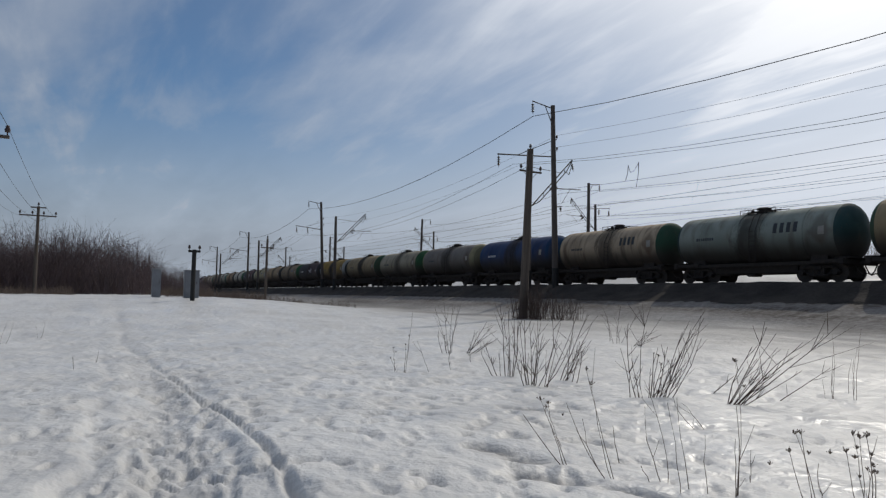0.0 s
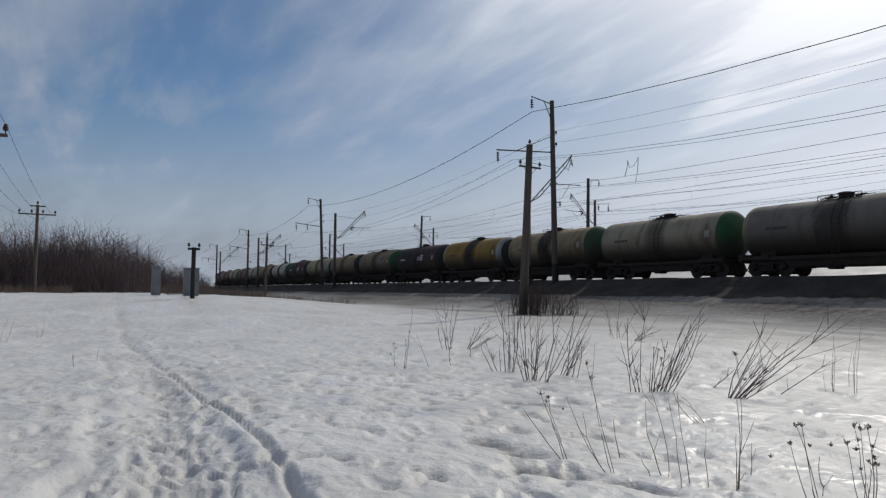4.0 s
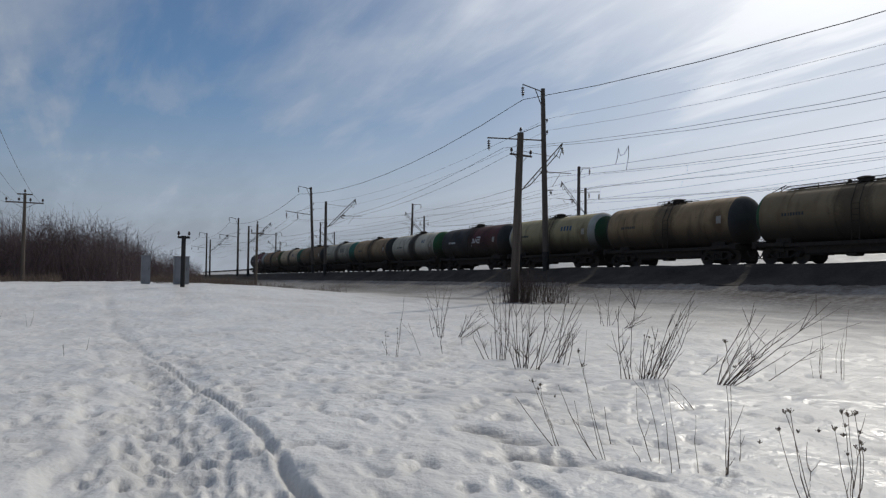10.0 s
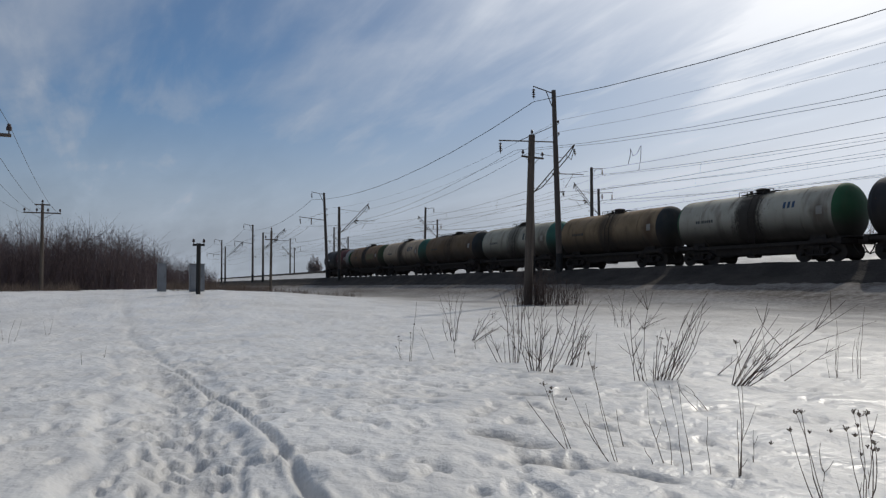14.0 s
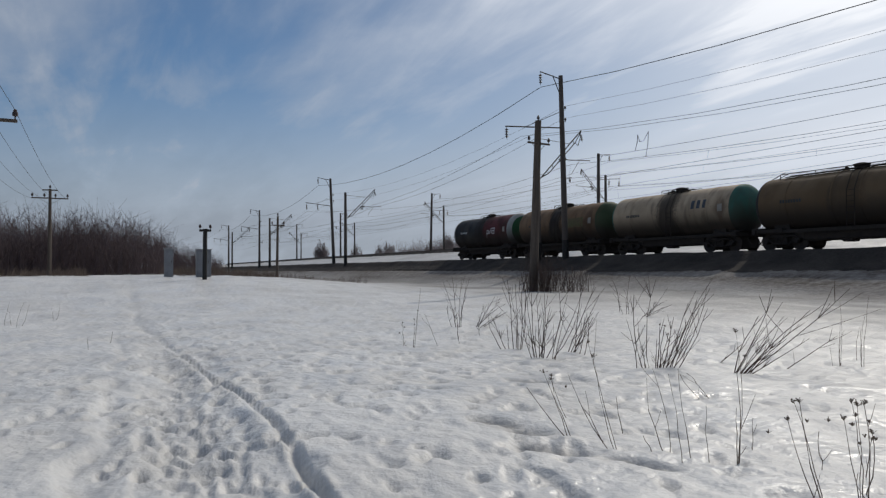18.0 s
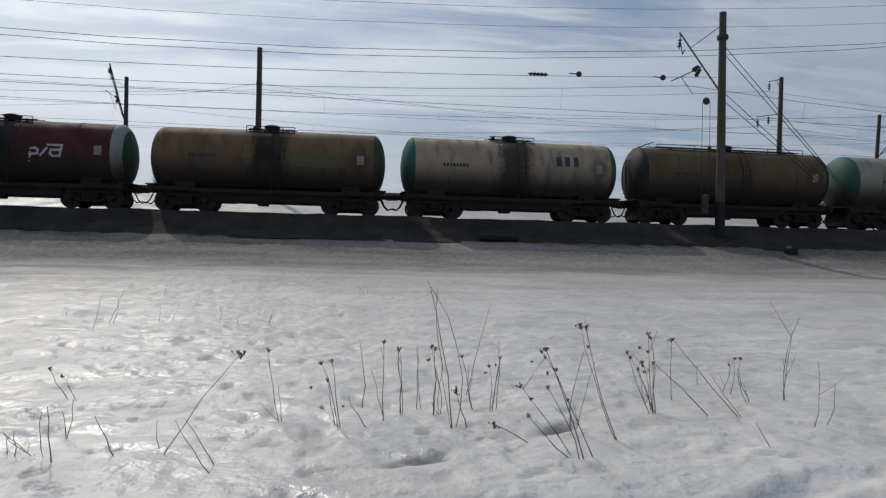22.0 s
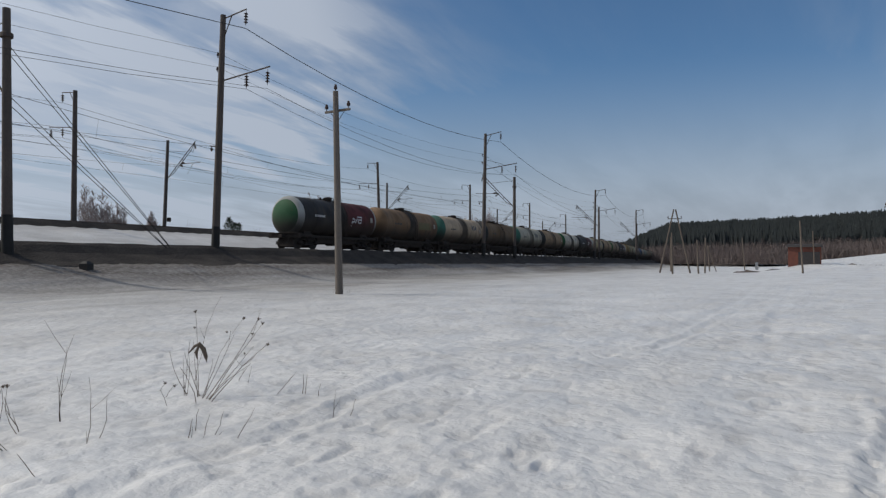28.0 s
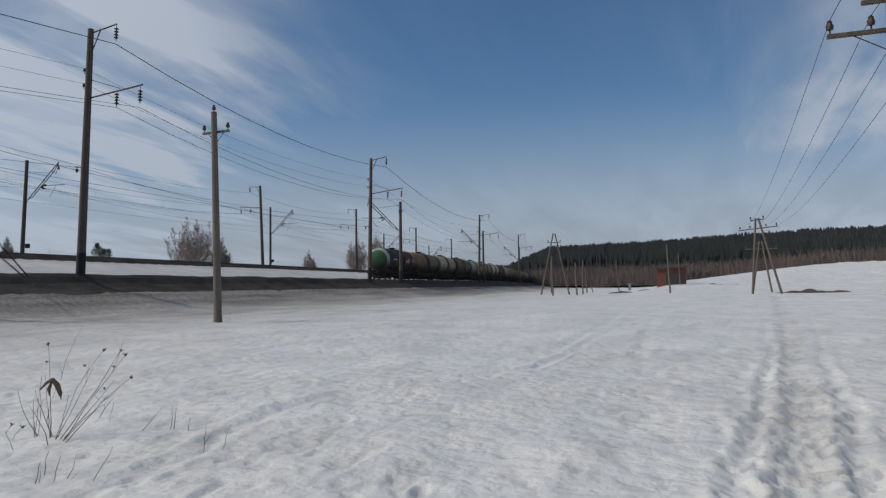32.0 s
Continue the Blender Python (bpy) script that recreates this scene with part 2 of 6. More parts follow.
# ---- mesh helpers ----
class Build:
    """Collects vertices and faces for one mesh."""

    def __init__(self):
        self.v, self.f = [], []

    def add(self, verts, faces):
        o = len(self.v)
        self.v.extend(verts)
        self.f.extend([tuple(i + o for i in q) for q in faces])
        return self

    def box(self, c, s, m=None, bevel=0.0):
        hx, hy, hz = s[0] / 2, s[1] / 2, s[2] / 2
        if bevel:
            b = bevel
            pts = []
            for z in (-hz, -hz + b, hz - b, hz):
                i = b if abs(z) == hz else 0
                pts += [(hx - i, hy - i, z), (-hx + i, hy - i, z), (-hx + i, -hy + i, z), (hx - i, -hy + i, z)]
            fs = [(3, 2, 1, 0), (12, 13, 14, 15)]
            for k in range(3):
                fs += [(4 * k + i, 4 * k + (i + 1) % 4, 4 * k + 4 + (i + 1) % 4, 4 * k + 4 + i) for i in range(4)]
        else:
            pts = [(x, y, z) for z in (-hz, hz) for x, y in ((hx, hy), (-hx, hy), (-hx, -hy), (hx, -hy))]
            fs = [(3, 2, 1, 0), (4, 5, 6, 7)] + [(i, (i + 1) % 4, 4 + (i + 1) % 4, 4 + i) for i in range(4)]
        c = Vector(c)
        return self.add([c + ((m @ Vector(p)) if m else Vector(p)) for p in pts], fs)

    def tube(self, pts, radii, n=8, caps=True):
        """A tube through points; radii one number or one per point."""
        pts = [Vector(p) for p in pts]
        if isinstance(radii, (int, float)):
            radii = [radii] * len(pts)
        vs, fs = [], []
        for i, p in enumerate(pts):
            d = (pts[min(i + 1, len(pts) - 1)] - pts[max(i - 1, 0)]).normalized()
            a = d.orthogonal() if abs(d.z) > 0.98 else d.cross(Vector((0, 0, 1)))
            a.normalize()
            if abs(d.z) > 0.98:
                a = (Vector((1, 0, 0)) - d * d.x).normalized()
            b = d.cross(a)
            for k in range(n):
                t = 2 * math.pi * (k + 0.5) / n
                vs.append(p + (a * math.cos(t) + b * math.sin(t)) * radii[i])
        for i in range(len(pts) - 1):
            fs += [(i * n + k, i * n + (k + 1) % n, (i + 1) * n + (k + 1) % n, (i + 1) * n + k) for k in range(n)]
        if caps:
            fs += [tuple(range(n - 1, -1, -1)), tuple((len(pts) - 1) * n + k for k in range(n))]
        return self.add(vs, fs)

    def lathe(self, prof, n=16, axis="z", c=(0, 0, 0)):
        """Turns a profile of (radius, along) round an axis through c."""
        c = Vector(c)
        vs, fs = [], []
        for r, h in prof:
            for k in range(n):
                t = 2 * math.pi * k / n
                p = (r * math.cos(t), r * math.sin(t), h)
                if axis == "x":
                    p = (h, p[0], p[1])
                elif axis == "y":
                    p = (p[1], h, p[0])
                vs.append(c + Vector(p))
        for i in range(len(prof) - 1):
            fs += [(i * n + k, i * n + (k + 1) % n, (i + 1) * n + (k + 1) % n, (i + 1) * n + k) for k in range(n)]
        fs += [tuple(range(n - 1, -1, -1)), tuple((len(prof) - 1) * n + k for k in range(n))]
        return self.add(vs, fs)

    def mesh(self, name, mat, smooth=False):
        me = bpy.data.meshes.new(name)
        me.from_pydata([tuple(v) for v in self.v], [], self.f)
        for m in mat if isinstance(mat, (list, tuple)) else [mat]:
            me.materials.append(m)
        if smooth:
            me.shade_smooth()
            me.set_sharp_from_angle(angle=radians(40))
        me.update()
        return me


def part(name, b, mat, parent=None, label="", smooth=False, at=None):
    """Links one mesh under its thing (or at top level)."""
    me = b.mesh(name, mat, smooth) if isinstance(b, Build) else b
    ob = new(name, me)
    if parent:
        ob.parent = parent
    if at is not None:
        ob.matrix_basis = at
    if label:
        ob["label"] = label
    return ob


def thing(name, at, label, category, group=""):
    ob = new(name)
    ob.empty_display_size = 0.3
    ob.matrix_basis = at
    return tagged(ob, label, category, group)


def vnoise(x, y, seed=0):
    """Smooth lattice noise, -1 to 1, on arrays."""
    x, y = np.asarray(x, float), np.asarray(y, float)
    xi, yi = np.floor(x).astype(np.int64), np.floor(y).astype(np.int64)
    u, v = x - xi, y - yi
    u, v = u * u * (3 - 2 * u), v * v * (3 - 2 * v)

    def h(a, b):
        n = (a * 374761393 + b * 668265263 + seed * 362437) & 0xFFFFFFFF
        n = ((n ^ (n >> 13)) * 1274126177) & 0xFFFFFFFF
        return ((n ^ (n >> 16)) & 0xFFFF) / 32767.5 - 1

    return (h(xi, yi) * (1 - u) + h(xi + 1, yi) * u) * (1 - v) + (h(xi, yi + 1) * (1 - u) + h(xi + 1, yi + 1) * u) * v


def fbm(x, y, seed=0, octaves=4):
    return sum(vnoise(x * 2**k, y * 2**k, seed + 17 * k) * 0.5**k for k in range(octaves))


# ---- the lie of the land ----
TRACK_Y, BEND_L, BEND_R, RAIL_Z = 35.64, 0.0001275, 0.000368, 2.50
D_STOPS = [-400, -80, -36, -30, -20, -12, -9.6, -8.4, -6.8, -5.5, -4.6, -2.9, -2.2, 2.2, 3.2, 5, 8, 13, 14, 15, 30, 32, 60, 400]
Z_STOPS = [-0.3, -0.1, 0, 0.03, 0.09, 0.24, 0.33, 0.50, 0.92, 1.30, 1.48, 2.20, 2.28, 2.28, 1.9, 2.2, 2.8, 3.9, 4.1, 4.55, 4.55, 4.0, 3.5, 3.5]


def track_y(x):
    x = np.asarray(x, float)
    k = np.where(x < 0, BEND_L, BEND_R)
    c = np.minimum(np.abs(x), 220)
    return TRACK_Y + k * c * c + 2 * k * 220 * (np.abs(x) - c)


def smooth(a, b, x):
    t = np.clip((np.asarray(x, float) - a) / (b - a), 0, 1)
    return t * t * (3 - 2 * t)


def land(x, y):
    """Height of the ground without its small unevenness."""
    x, y = np.asarray(x, float), np.asarray(y, float)
    d = y - track_y(x)
    z = np.interp(d, D_STOPS, Z_STOPS)
    field = smooth(-5, -14, d)
    z = z + field * (1.2 * smooth(-24, -52, x) * smooth(26, 8, y) + (0.35 * smooth(45, 75, x) + 0.9 * smooth(90, 150, x)) * smooth(14, 0, y))
    z = z + field * 7.2 * smooth(120, 290, x) * smooth(25, -60, y)
    return z


def track_pose(s, off=0.0, z=RAIL_Z):
    """A pose on the track at x = s: local x along it."""
    y = float(track_y(s))
    dy = float(track_y(s + 0.5) - track_y(s - 0.5))
    a = math.atan2(dy, 1)
    return pose(s - off * math.sin(a), y + off * math.cos(a), z, 0, 0, math.degrees(a))


def on_land(x, y, turn=0.0, sink=0.0, rx=0.0, ry=0.0):
    return pose(x, y, float(land(x, y)) - sink, rx, ry, turn)

# ---- ground: one sheet of snow to the horizon ----
def snow_material():
    m = bpy.data.materials.new("old_spring_snow")
    m.use_nodes = True
    n, l = m.node_tree.nodes, m.node_tree.links
    b = n["Principled BSDF"]
    tc = n.new("ShaderNodeTexCoord")
    tex = {}
    for k, sc, det in (("patch", 0.35, 4), ("grain", 46.0, 4), ("lump", 4.6, 6), ("crust", 13.0, 5), ("ice", 1.1, 5), ("streak", 0.9, 5)):
        t = n.new("ShaderNodeTexNoise")
        t.inputs["Scale"].default_value, t.inputs["Detail"].default_value = sc, det
        if k in ("streak", "crust"):
            mp = n.new("ShaderNodeMapping")
            mp.inputs["Scale"].default_value = (0.35, 1.6, 1) if k == "streak" else (0.95, 1.1, 1)
            l.new(tc.outputs["Object"], mp.inputs[0]), l.new(mp.outputs[0], t.inputs[0])
        else:
            l.new(tc.outputs["Object"], t.inputs[0])
        tex[k] = t.outputs[0]
    at = n.new("ShaderNodeAttribute")
    at.attribute_name = "soot_shade"

    def rng(src, a, c, lo=0.0, hi=1.0):
        r = n.new("ShaderNodeMapRange")
        for key, v in (("From Min", a), ("From Max", c), ("To Min", lo), ("To Max", hi)):
            r.inputs[key].default_value = v
        l.new(src, r.inputs[0])
        return r.outputs[0]

    def blend(f, a, c):
        x = n.new("ShaderNodeMix")
        x.data_type = "RGBA"
        for i, v in ((0, f), (6, a), (7, c)):
            if isinstance(v, tuple):
                x.inputs[i].default_value = (*v, 1)
            else:
                l.new(v, x.inputs[i])
        return x.outputs[2]

    base = blend(rng(tex["patch"], 0.35, 0.7), (0.665, 0.652, 0.628), (0.55, 0.535, 0.51))
    base = blend(rng(tex["streak"], 0.52, 0.72, 0.0, 0.6), base, (0.46, 0.45, 0.44))
    base = blend(rng(tex["grain"], 0.62, 0.8, 0.0, 0.25), base, (0.5, 0.48, 0.45))
    # sooty dirt, plus shade painted on the far strip and in the rut
    soot_shade = n.new("ShaderNodeMath")
    soot_shade.operation = "MULTIPLY"
    l.new(at.outputs["Fac"], soot_shade.inputs[0]), l.new(rng(tex["lump"], 0.25, 0.6, 0.78, 1.0), soot_shade.inputs[1])
    l.new(blend(soot_shade.outputs[0], base, (0.088, 0.074, 0.063)), b.inputs["Base Color"])
    dry = blend(soot_shade.outputs[0], rng(tex["ice"], 0.38, 0.62, 0.6, 0.30), (0.95, 0.95, 0.95))
    l.new(dry, b.inputs["Roughness"])
    l.new(rng(at.outputs["Fac"], 0.0, 0.5, 0.5, 0.03), b.inputs["Specular IOR Level"])
    last = None
    for k, strength, distance in (("lump", 0.9, 0.068), ("crust", 0.3, 0.010), ("grain", 0.22, 0.004)):
        bp = n.new("ShaderNodeBump")
        bp.inputs["Strength"].default_value, bp.inputs["Distance"].default_value = strength, distance
        l.new(tex[k], bp.inputs["Height"])
        if last:
            l.new(last, bp.inputs["Normal"])
        last = bp.outputs[0]
    l.new(last, b.inputs["Normal"])
    return m


M_SNOW = snow_material()


def groove(x, y, line, width, depth, rim):
    """A rut along a polyline: a trough with raised rims."""
    best = np.full(np.shape(x), 1e9)
    for (ax, ay), (bx, by) in zip(line[:-1], line[1:]):
        ux, uy = bx - ax, by - ay
        t = np.clip(((x - ax) * ux + (y - ay) * uy) / (ux * ux + uy * uy), 0, 1)
        best = np.minimum(best, np.hypot(x - ax - t * ux, y - ay - t * uy))
    q = best / width
    return -depth * np.exp(-q * q * 2.2) + rim * np.exp(-((q - 1.35) ** 2) * 6), best


RUTS = [
    # line, half width, depth, rim
    ([(-2.5, 1.35), (-4.8, 1.64), (-6.5, 1.8), (-8.6, 1.96), (-13.8, 1.9), (-22.0, 1.75), (-32.0, 2.3), (-45.0, 2.95), (-58.0, 3.4)], 0.06, 0.105, 0.02),
    ([(-2.0, 0.5), (-5.0, 0.8), (-7.0, 1.0), (-8.8, 1.12), (-10.4, 1.34), (-16.0, 1.6), (-22.0, 1.75), (-32.0, 2.3), (-57.0, 3.6)], 0.36, 0.05, 0.03),
]
TRACKS_R = [
    ([(2.0, 3.7), (3.45, 4.26), (4.5, 4.37), (5.8, 4.58), (8.0, 5.13), (10, 4.6), (12.7, 2.95), (20.4, 2.7), (31.5, 2.35), (60, 1.8)], 0.16, 0.032, 0.02),
    ([(3.2, -0.1), (6.2, -0.54), (7.9, -0.74), (10.8, -1.06), (15.2, -1.55), (26.0, -2.73), (68.5, -6.74)], 0.22, 0.04, 0.02),
    ([(3.2, -0.55), (6.5, -1.0), (8.1, -1.23), (11.0, -1.62), (17.7, -2.51), (34.5, -4.71), (70, -8.6)], 0.13, 0.035, 0.02),
    ([(4.0, 0.3), (7.3, -0.25), (10.7, -0.66), (17.5, -1.39), (29.5, -2.33), (60, -5.0)], 0.14, 0.04, 0.02),
    ([(16.0, 3.13), (28.6, 3.23), (78.8, 5.45)], 0.2, 0.035, 0.02),
    ([(15.3, 1.28), (25.2, 1.56), (78.3, 2.86)], 0.2, 0.035, 0.02),
]


def prints(x, y, rnd, line, count, spread, size, depth, bias=1.6):
    """Footprints scattered along a line, heel and toe lying with the way."""
    z = np.zeros(np.shape(x))
    total = len(line) - 1
    for _ in range(count):
        u = rnd.random() ** bias * total
        i = min(int(u), total - 1)
        f = u - i
        vx, vy = line[i + 1][0] - line[i][0], line[i + 1][1] - line[i][1]
        side = rnd.gauss(0, spread)
        long = math.hypot(vx, vy)
        px, py = line[i][0] + vx * f - vy / long * side, line[i][1] + vy * f + vx / long * side
        a = math.atan2(vy, vx) + rnd.gauss(0, 0.22)
        dx, dy = x - px, y - py
        near = (np.abs(dx) < 0.6) & (np.abs(dy) < 0.6)
        if not near.any():
            continue
        s, c = math.sin(a), math.cos(a)
        lx, ly = (dx[near] * c + dy[near] * s) / size, (-dx[near] * s + dy[near] * c) / (size * 0.42)
        q = np.sqrt(lx * lx + ly * ly + 0.35 * np.cos(3 * lx) * ly * ly)
        deep = depth * rnd.uniform(0.35, 1.15)
        z[near] = np.minimum(z[near], -deep * smooth(1.1, 0.72, q)) + 0.22 * deep * np.exp(-((q - 1.5) ** 2) * 9)
    return z


def pits(x, y):
    """Hollows that the sun has eaten into the crust, here and there."""
    a = vnoise(x * 3.6, y * 4.4, 61) + 0.5 * vnoise(x * 7.5, y * 9.0, 62)
    return smooth(0.4, 0.85, a + 0.35 * vnoise(x * 0.35, y * 0.35, 63)) * smooth(60, 25, np.hypot(x, y))


def unevenness(x, y):
    r = np.hypot(x, y)
    fade = np.exp(-r / 60.0)
    z = (0.05 + 0.2 * smooth(85, 130, x) * smooth(20, 5, y)) * fbm(x * 0.28, y * 0.28, 3, 3) + 0.020 * fade * fbm(x * 1.3, y * 1.6, 7, 3)
    near = r < 45
    fine = np.zeros(np.shape(x))
    # sun-cupped crust: soft hollows in rows, coarse and fine; smoother on the untrodden side of the path
    xs, ys = x[near], y[near]
    hollow = np.clip(vnoise(xs * 3.0 + 0.5 * ys, ys * 5.4, 21), 0, 1) ** 1.3
    hollow2 = np.clip(vnoise(xs * 6.0 + 1.1 * ys, ys * 10.0, 22), 0, 1) ** 1.2
    swell = vnoise(xs * 1.7, ys * 2.3, 24)
    calm = 1 - 0.75 * smooth(0.9, 0.1, ys - 0.1 * np.abs(xs)) * smooth(1.5, -1.0, xs)
    calm = calm * (1 - 0.15 * smooth(0.0, 2.5, xs))
    fine[near] = calm * (0.010 * swell - 0.036 * hollow - 0.017 * hollow2)
    pit = pits(x, y)
    return z - (0.02 + 0.035 * smooth(2, -3, x)) * pit * np.exp(-r / 40.0) + fine * np.exp(-r / 34.0) * (0.6 + 0.6 * smooth(-0.3, 0.4, vnoise(x * 0.3, y * 0.3, 9)))


def make_ground():
    ang = np.concatenate([np.arange(-112, 100, 0.27), np.arange(100, 248, 4.0)])
    rad = [0.5]
    while rad[-1] < 3200:
        rad.append(rad[-1] * (1.009 if 3 < rad[-1] < 16 else 1.0165) + 0.002)
    rad = np.array(rad)
    A, R = np.meshgrid(np.radians(ang), rad, indexing="ij")
    x, y = (0.2 - R * np.sin(A)), (0.1 + R * np.cos(A))
    z = land(x, y)
    d = y - track_y(x)
    z = z - 0.25 * smooth(-4.9, -4.4, d) * smooth(4.6, 4.0, d) - 0.25 * smooth(14.0, 14.6, d) * smooth(31, 30, d)
    open_field = smooth(-4.5, -7, d) + smooth(3.5, 6, d) * smooth(13, 11, d)
    z = z + unevenness(x, y) * np.clip(open_field + 0.15, 0, 1)
    rnd = random.Random(5)
    for line, w, dep, rim in RUTS + TRACKS_R:
        jitter = (0.07 * vnoise(x * 0.9, y * 0.9, 31) + 0.05 * vnoise(x * 3.1, y * 3.1, 32)) * (0.3 if w < 0.1 else 1.0)
        g, _ = groove(x + jitter, y + jitter, line, w, dep, rim)
        z = z + g * (0.9 + 0.3 * vnoise(x * 0.5, y * 0.5, 34)) * np.where(R < 12, 1.0, 12 / np.maximum(R, 12)) ** 0.9
    close = R < 30
    zz = np.zeros_like(z)
    zz[close] = prints(x[close], y[close], rnd, RUTS[1][0][:7], 700, 0.27, 0.13, 0.05, 1.5)
    zz[close] += prints(x[close], y[close], rnd, [(-2.6, 0.9), (-4.5, 1.2), (-9, 1.6), (-16, 2.6)], 70, 0.3, 0.15, 0.05)
    zz[close] += prints(x[close], y[close], rnd, [(-1.5, 2.2), (-6, 3.0), (-12, 5.0), (-22, 8.0)], 40, 1.2, 0.2, 0.035)
    zz[close] += prints(x[close], y[close], rnd, [(0.5, 1.6), (3, 3.0), (6, 3.4), (12, 3.6)], 70, 0.9, 0.16, 0.03)
    zz[close] += prints(x[close], y[close], rnd, [(4, -0.25), (7.9, -0.74), (13, -1.3), (26, -2.73)], 900, 0.26, 0.13, 0.045)
    z = z + zz
    # melt hollows, darker inside than the snow round them
    melt = np.zeros_like(z)
    for mx, my, lx, ly in ((-5.45, 3.86, 0.34, 0.12), (-4.85, 3.72, 0.3, 0.13), (-5.8, 3.8, 0.25, 0.08), (-4.2, 4.05, 0.3, 0.07), (-7.6, 5.6, 0.4, 0.1), (1.9, 5.6, 0.25, 0.08), (0.7, 4.9, 0.3, 0.08)):
        q = ((x - mx) * 0.83 + (y - my) * 0.55) / lx, (-(x - mx) * 0.55 + (y - my) * 0.83) / ly
        w = np.exp(-((q[0] + 0.4 * vnoise(x * 5, y * 5, 48)) ** 2) - (q[1] + 0.4 * vnoise(x * 5, y * 5, 49)) ** 2)
        melt = np.maximum(melt, w)
    z = z - 0.09 * melt
    # the trodden strip is a hand lower than the untouched snow beside it
    _, dist = groove(x, y, RUTS[1][0], 1, 0, 0)
    z = z - 0.15 * smooth(0.9, 0.66, dist + 0.25 * vnoise(x * 1.1, y * 1.1, 33)) * np.exp(-R / 14.0)
    soot_shade = 0.97 * smooth(-5.9, -4.9, d + 0.5 * vnoise(x * 0.35, y * 0.5, 41) + 0.35 * vnoise(x * 1.1, y * 1.4, 42)) * smooth(9, 3, d)
    drift = d + 2.2 * vnoise(x * 0.07, y * 0.3, 43) + 1.0 * vnoise(x * 0.3, y * 1.1, 44)
    soot_shade = np.maximum(soot_shade, np.interp(drift, (-30, -20, -14, -10.5, -8, -6.3, -5.2), (0, 0.14, 0.38, 0.66, 0.86, 0.95, 0.97)) * (0.9 + 0.16 * vnoise(x * 0.2, y * 2.2, 53)) * smooth(10, 4, d))
    # painted shade on the strip that slopes away from the sun
    soot_shade = np.maximum(soot_shade, 0.3 * smooth(3, 5, d) * smooth(16, 14, d) * (0.8 + 0.3 * vnoise(x * 0.1, y * 0.8, 54)))
    soot_shade = np.maximum(soot_shade, 0.35 * smooth(9, 14, d + vnoise(x * 0.2, y * 0.6, 45)))
    # trodden grit, and brown melt along the edge of the path
    wander = dist + 0.2 * vnoise(x * 1.1, y * 1.1, 33)
    soot_shade = np.maximum(soot_shade, 0.11 * smooth(0.5, 0.2, wander) * (R < 60) * (0.5 + 0.5 * smooth(-0.1, 0.5, vnoise(x * 3.0, y * 3.0, 46))))
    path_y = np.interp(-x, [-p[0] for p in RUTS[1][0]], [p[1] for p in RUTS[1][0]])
    soot_shade = np.maximum(soot_shade, 0.62 * np.exp(-(((wander - 0.74) / 0.07) ** 2)) * smooth(-0.5, 0.3, vnoise(x * 0.8, y * 0.8, 47)) * np.exp(-R / 9) * (y < path_y))
    # brown melt in the narrow rut, with the trench's shade painted in
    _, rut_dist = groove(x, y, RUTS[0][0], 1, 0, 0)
    soot_shade = np.maximum(soot_shade, 0.3 * smooth(0.07, 0.03, rut_dist) * np.exp(-R / 9))
    for line, w, dep, rim in TRACKS_R[1:2]:
        _, far_dist = groove(x, y, line, 1, 0, 0)
        soot_shade = np.maximum(soot_shade, 0.3 * smooth(0.5, 0.2, far_dist + 0.2 * vnoise(x * 1.3, y * 1.3, 51)) * (0.35 + 0.65 * smooth(-0.1, 0.5, vnoise(x * 3.0, y * 3.0, 52))))
    soot_shade = np.maximum(soot_shade, 0.62 * melt)
    soot_shade = np.maximum(soot_shade, 0.15 * pits(x, y))
    na, nr = A.shape
    co = np.stack([x, y, z], -1).reshape(-1, 3)
    i = np.arange(na)
    j = np.arange(nr - 1)
    I, J = np.meshgrid(i, j, indexing="ij")
    I2 = (I + 1) % na
    quads = np.stack([I * nr + J, I * nr + J + 1, I2 * nr + J + 1, I2 * nr + J], -1).reshape(-1, 4)[:, ::-1]
    me = bpy.data.meshes.new("ground")
    me.vertices.add(len(co) + 1)
    me.vertices.foreach_set("co", np.concatenate([co, [[0.2, 0.1, float(land(0.2, 0.1))]]]).astype(np.float32).ravel())
    tri = np.stack([i * nr, ((i + 1) % na) * nr, np.full(na, len(co))], -1)[:, ::-1]
    me.loops.add(quads.size + tri.size)
    me.loops.foreach_set("vertex_index", np.concatenate([quads.ravel(), tri.ravel()]).astype(np.int32))
    me.polygons.add(len(quads) + len(tri))
    me.polygons.foreach_set("loop_start", np.concatenate([np.arange(len(quads)) * 4, quads.size + np.arange(len(tri)) * 3]).astype(np.int32))
    me.update(calc_edges=True)
    me.validate()
    a = me.attributes.new("soot_shade", "FLOAT", "POINT")
    a.data.foreach_set("value", np.concatenate([soot_shade.ravel(), [0]]).astype(np.float32))
    me.shade_smooth()
    me.materials.append(M_SNOW)
    return tagged(new("ground", me), "wind-crusted white snow field, sooty beside the railway", "ground", kind="structure")


make_ground()


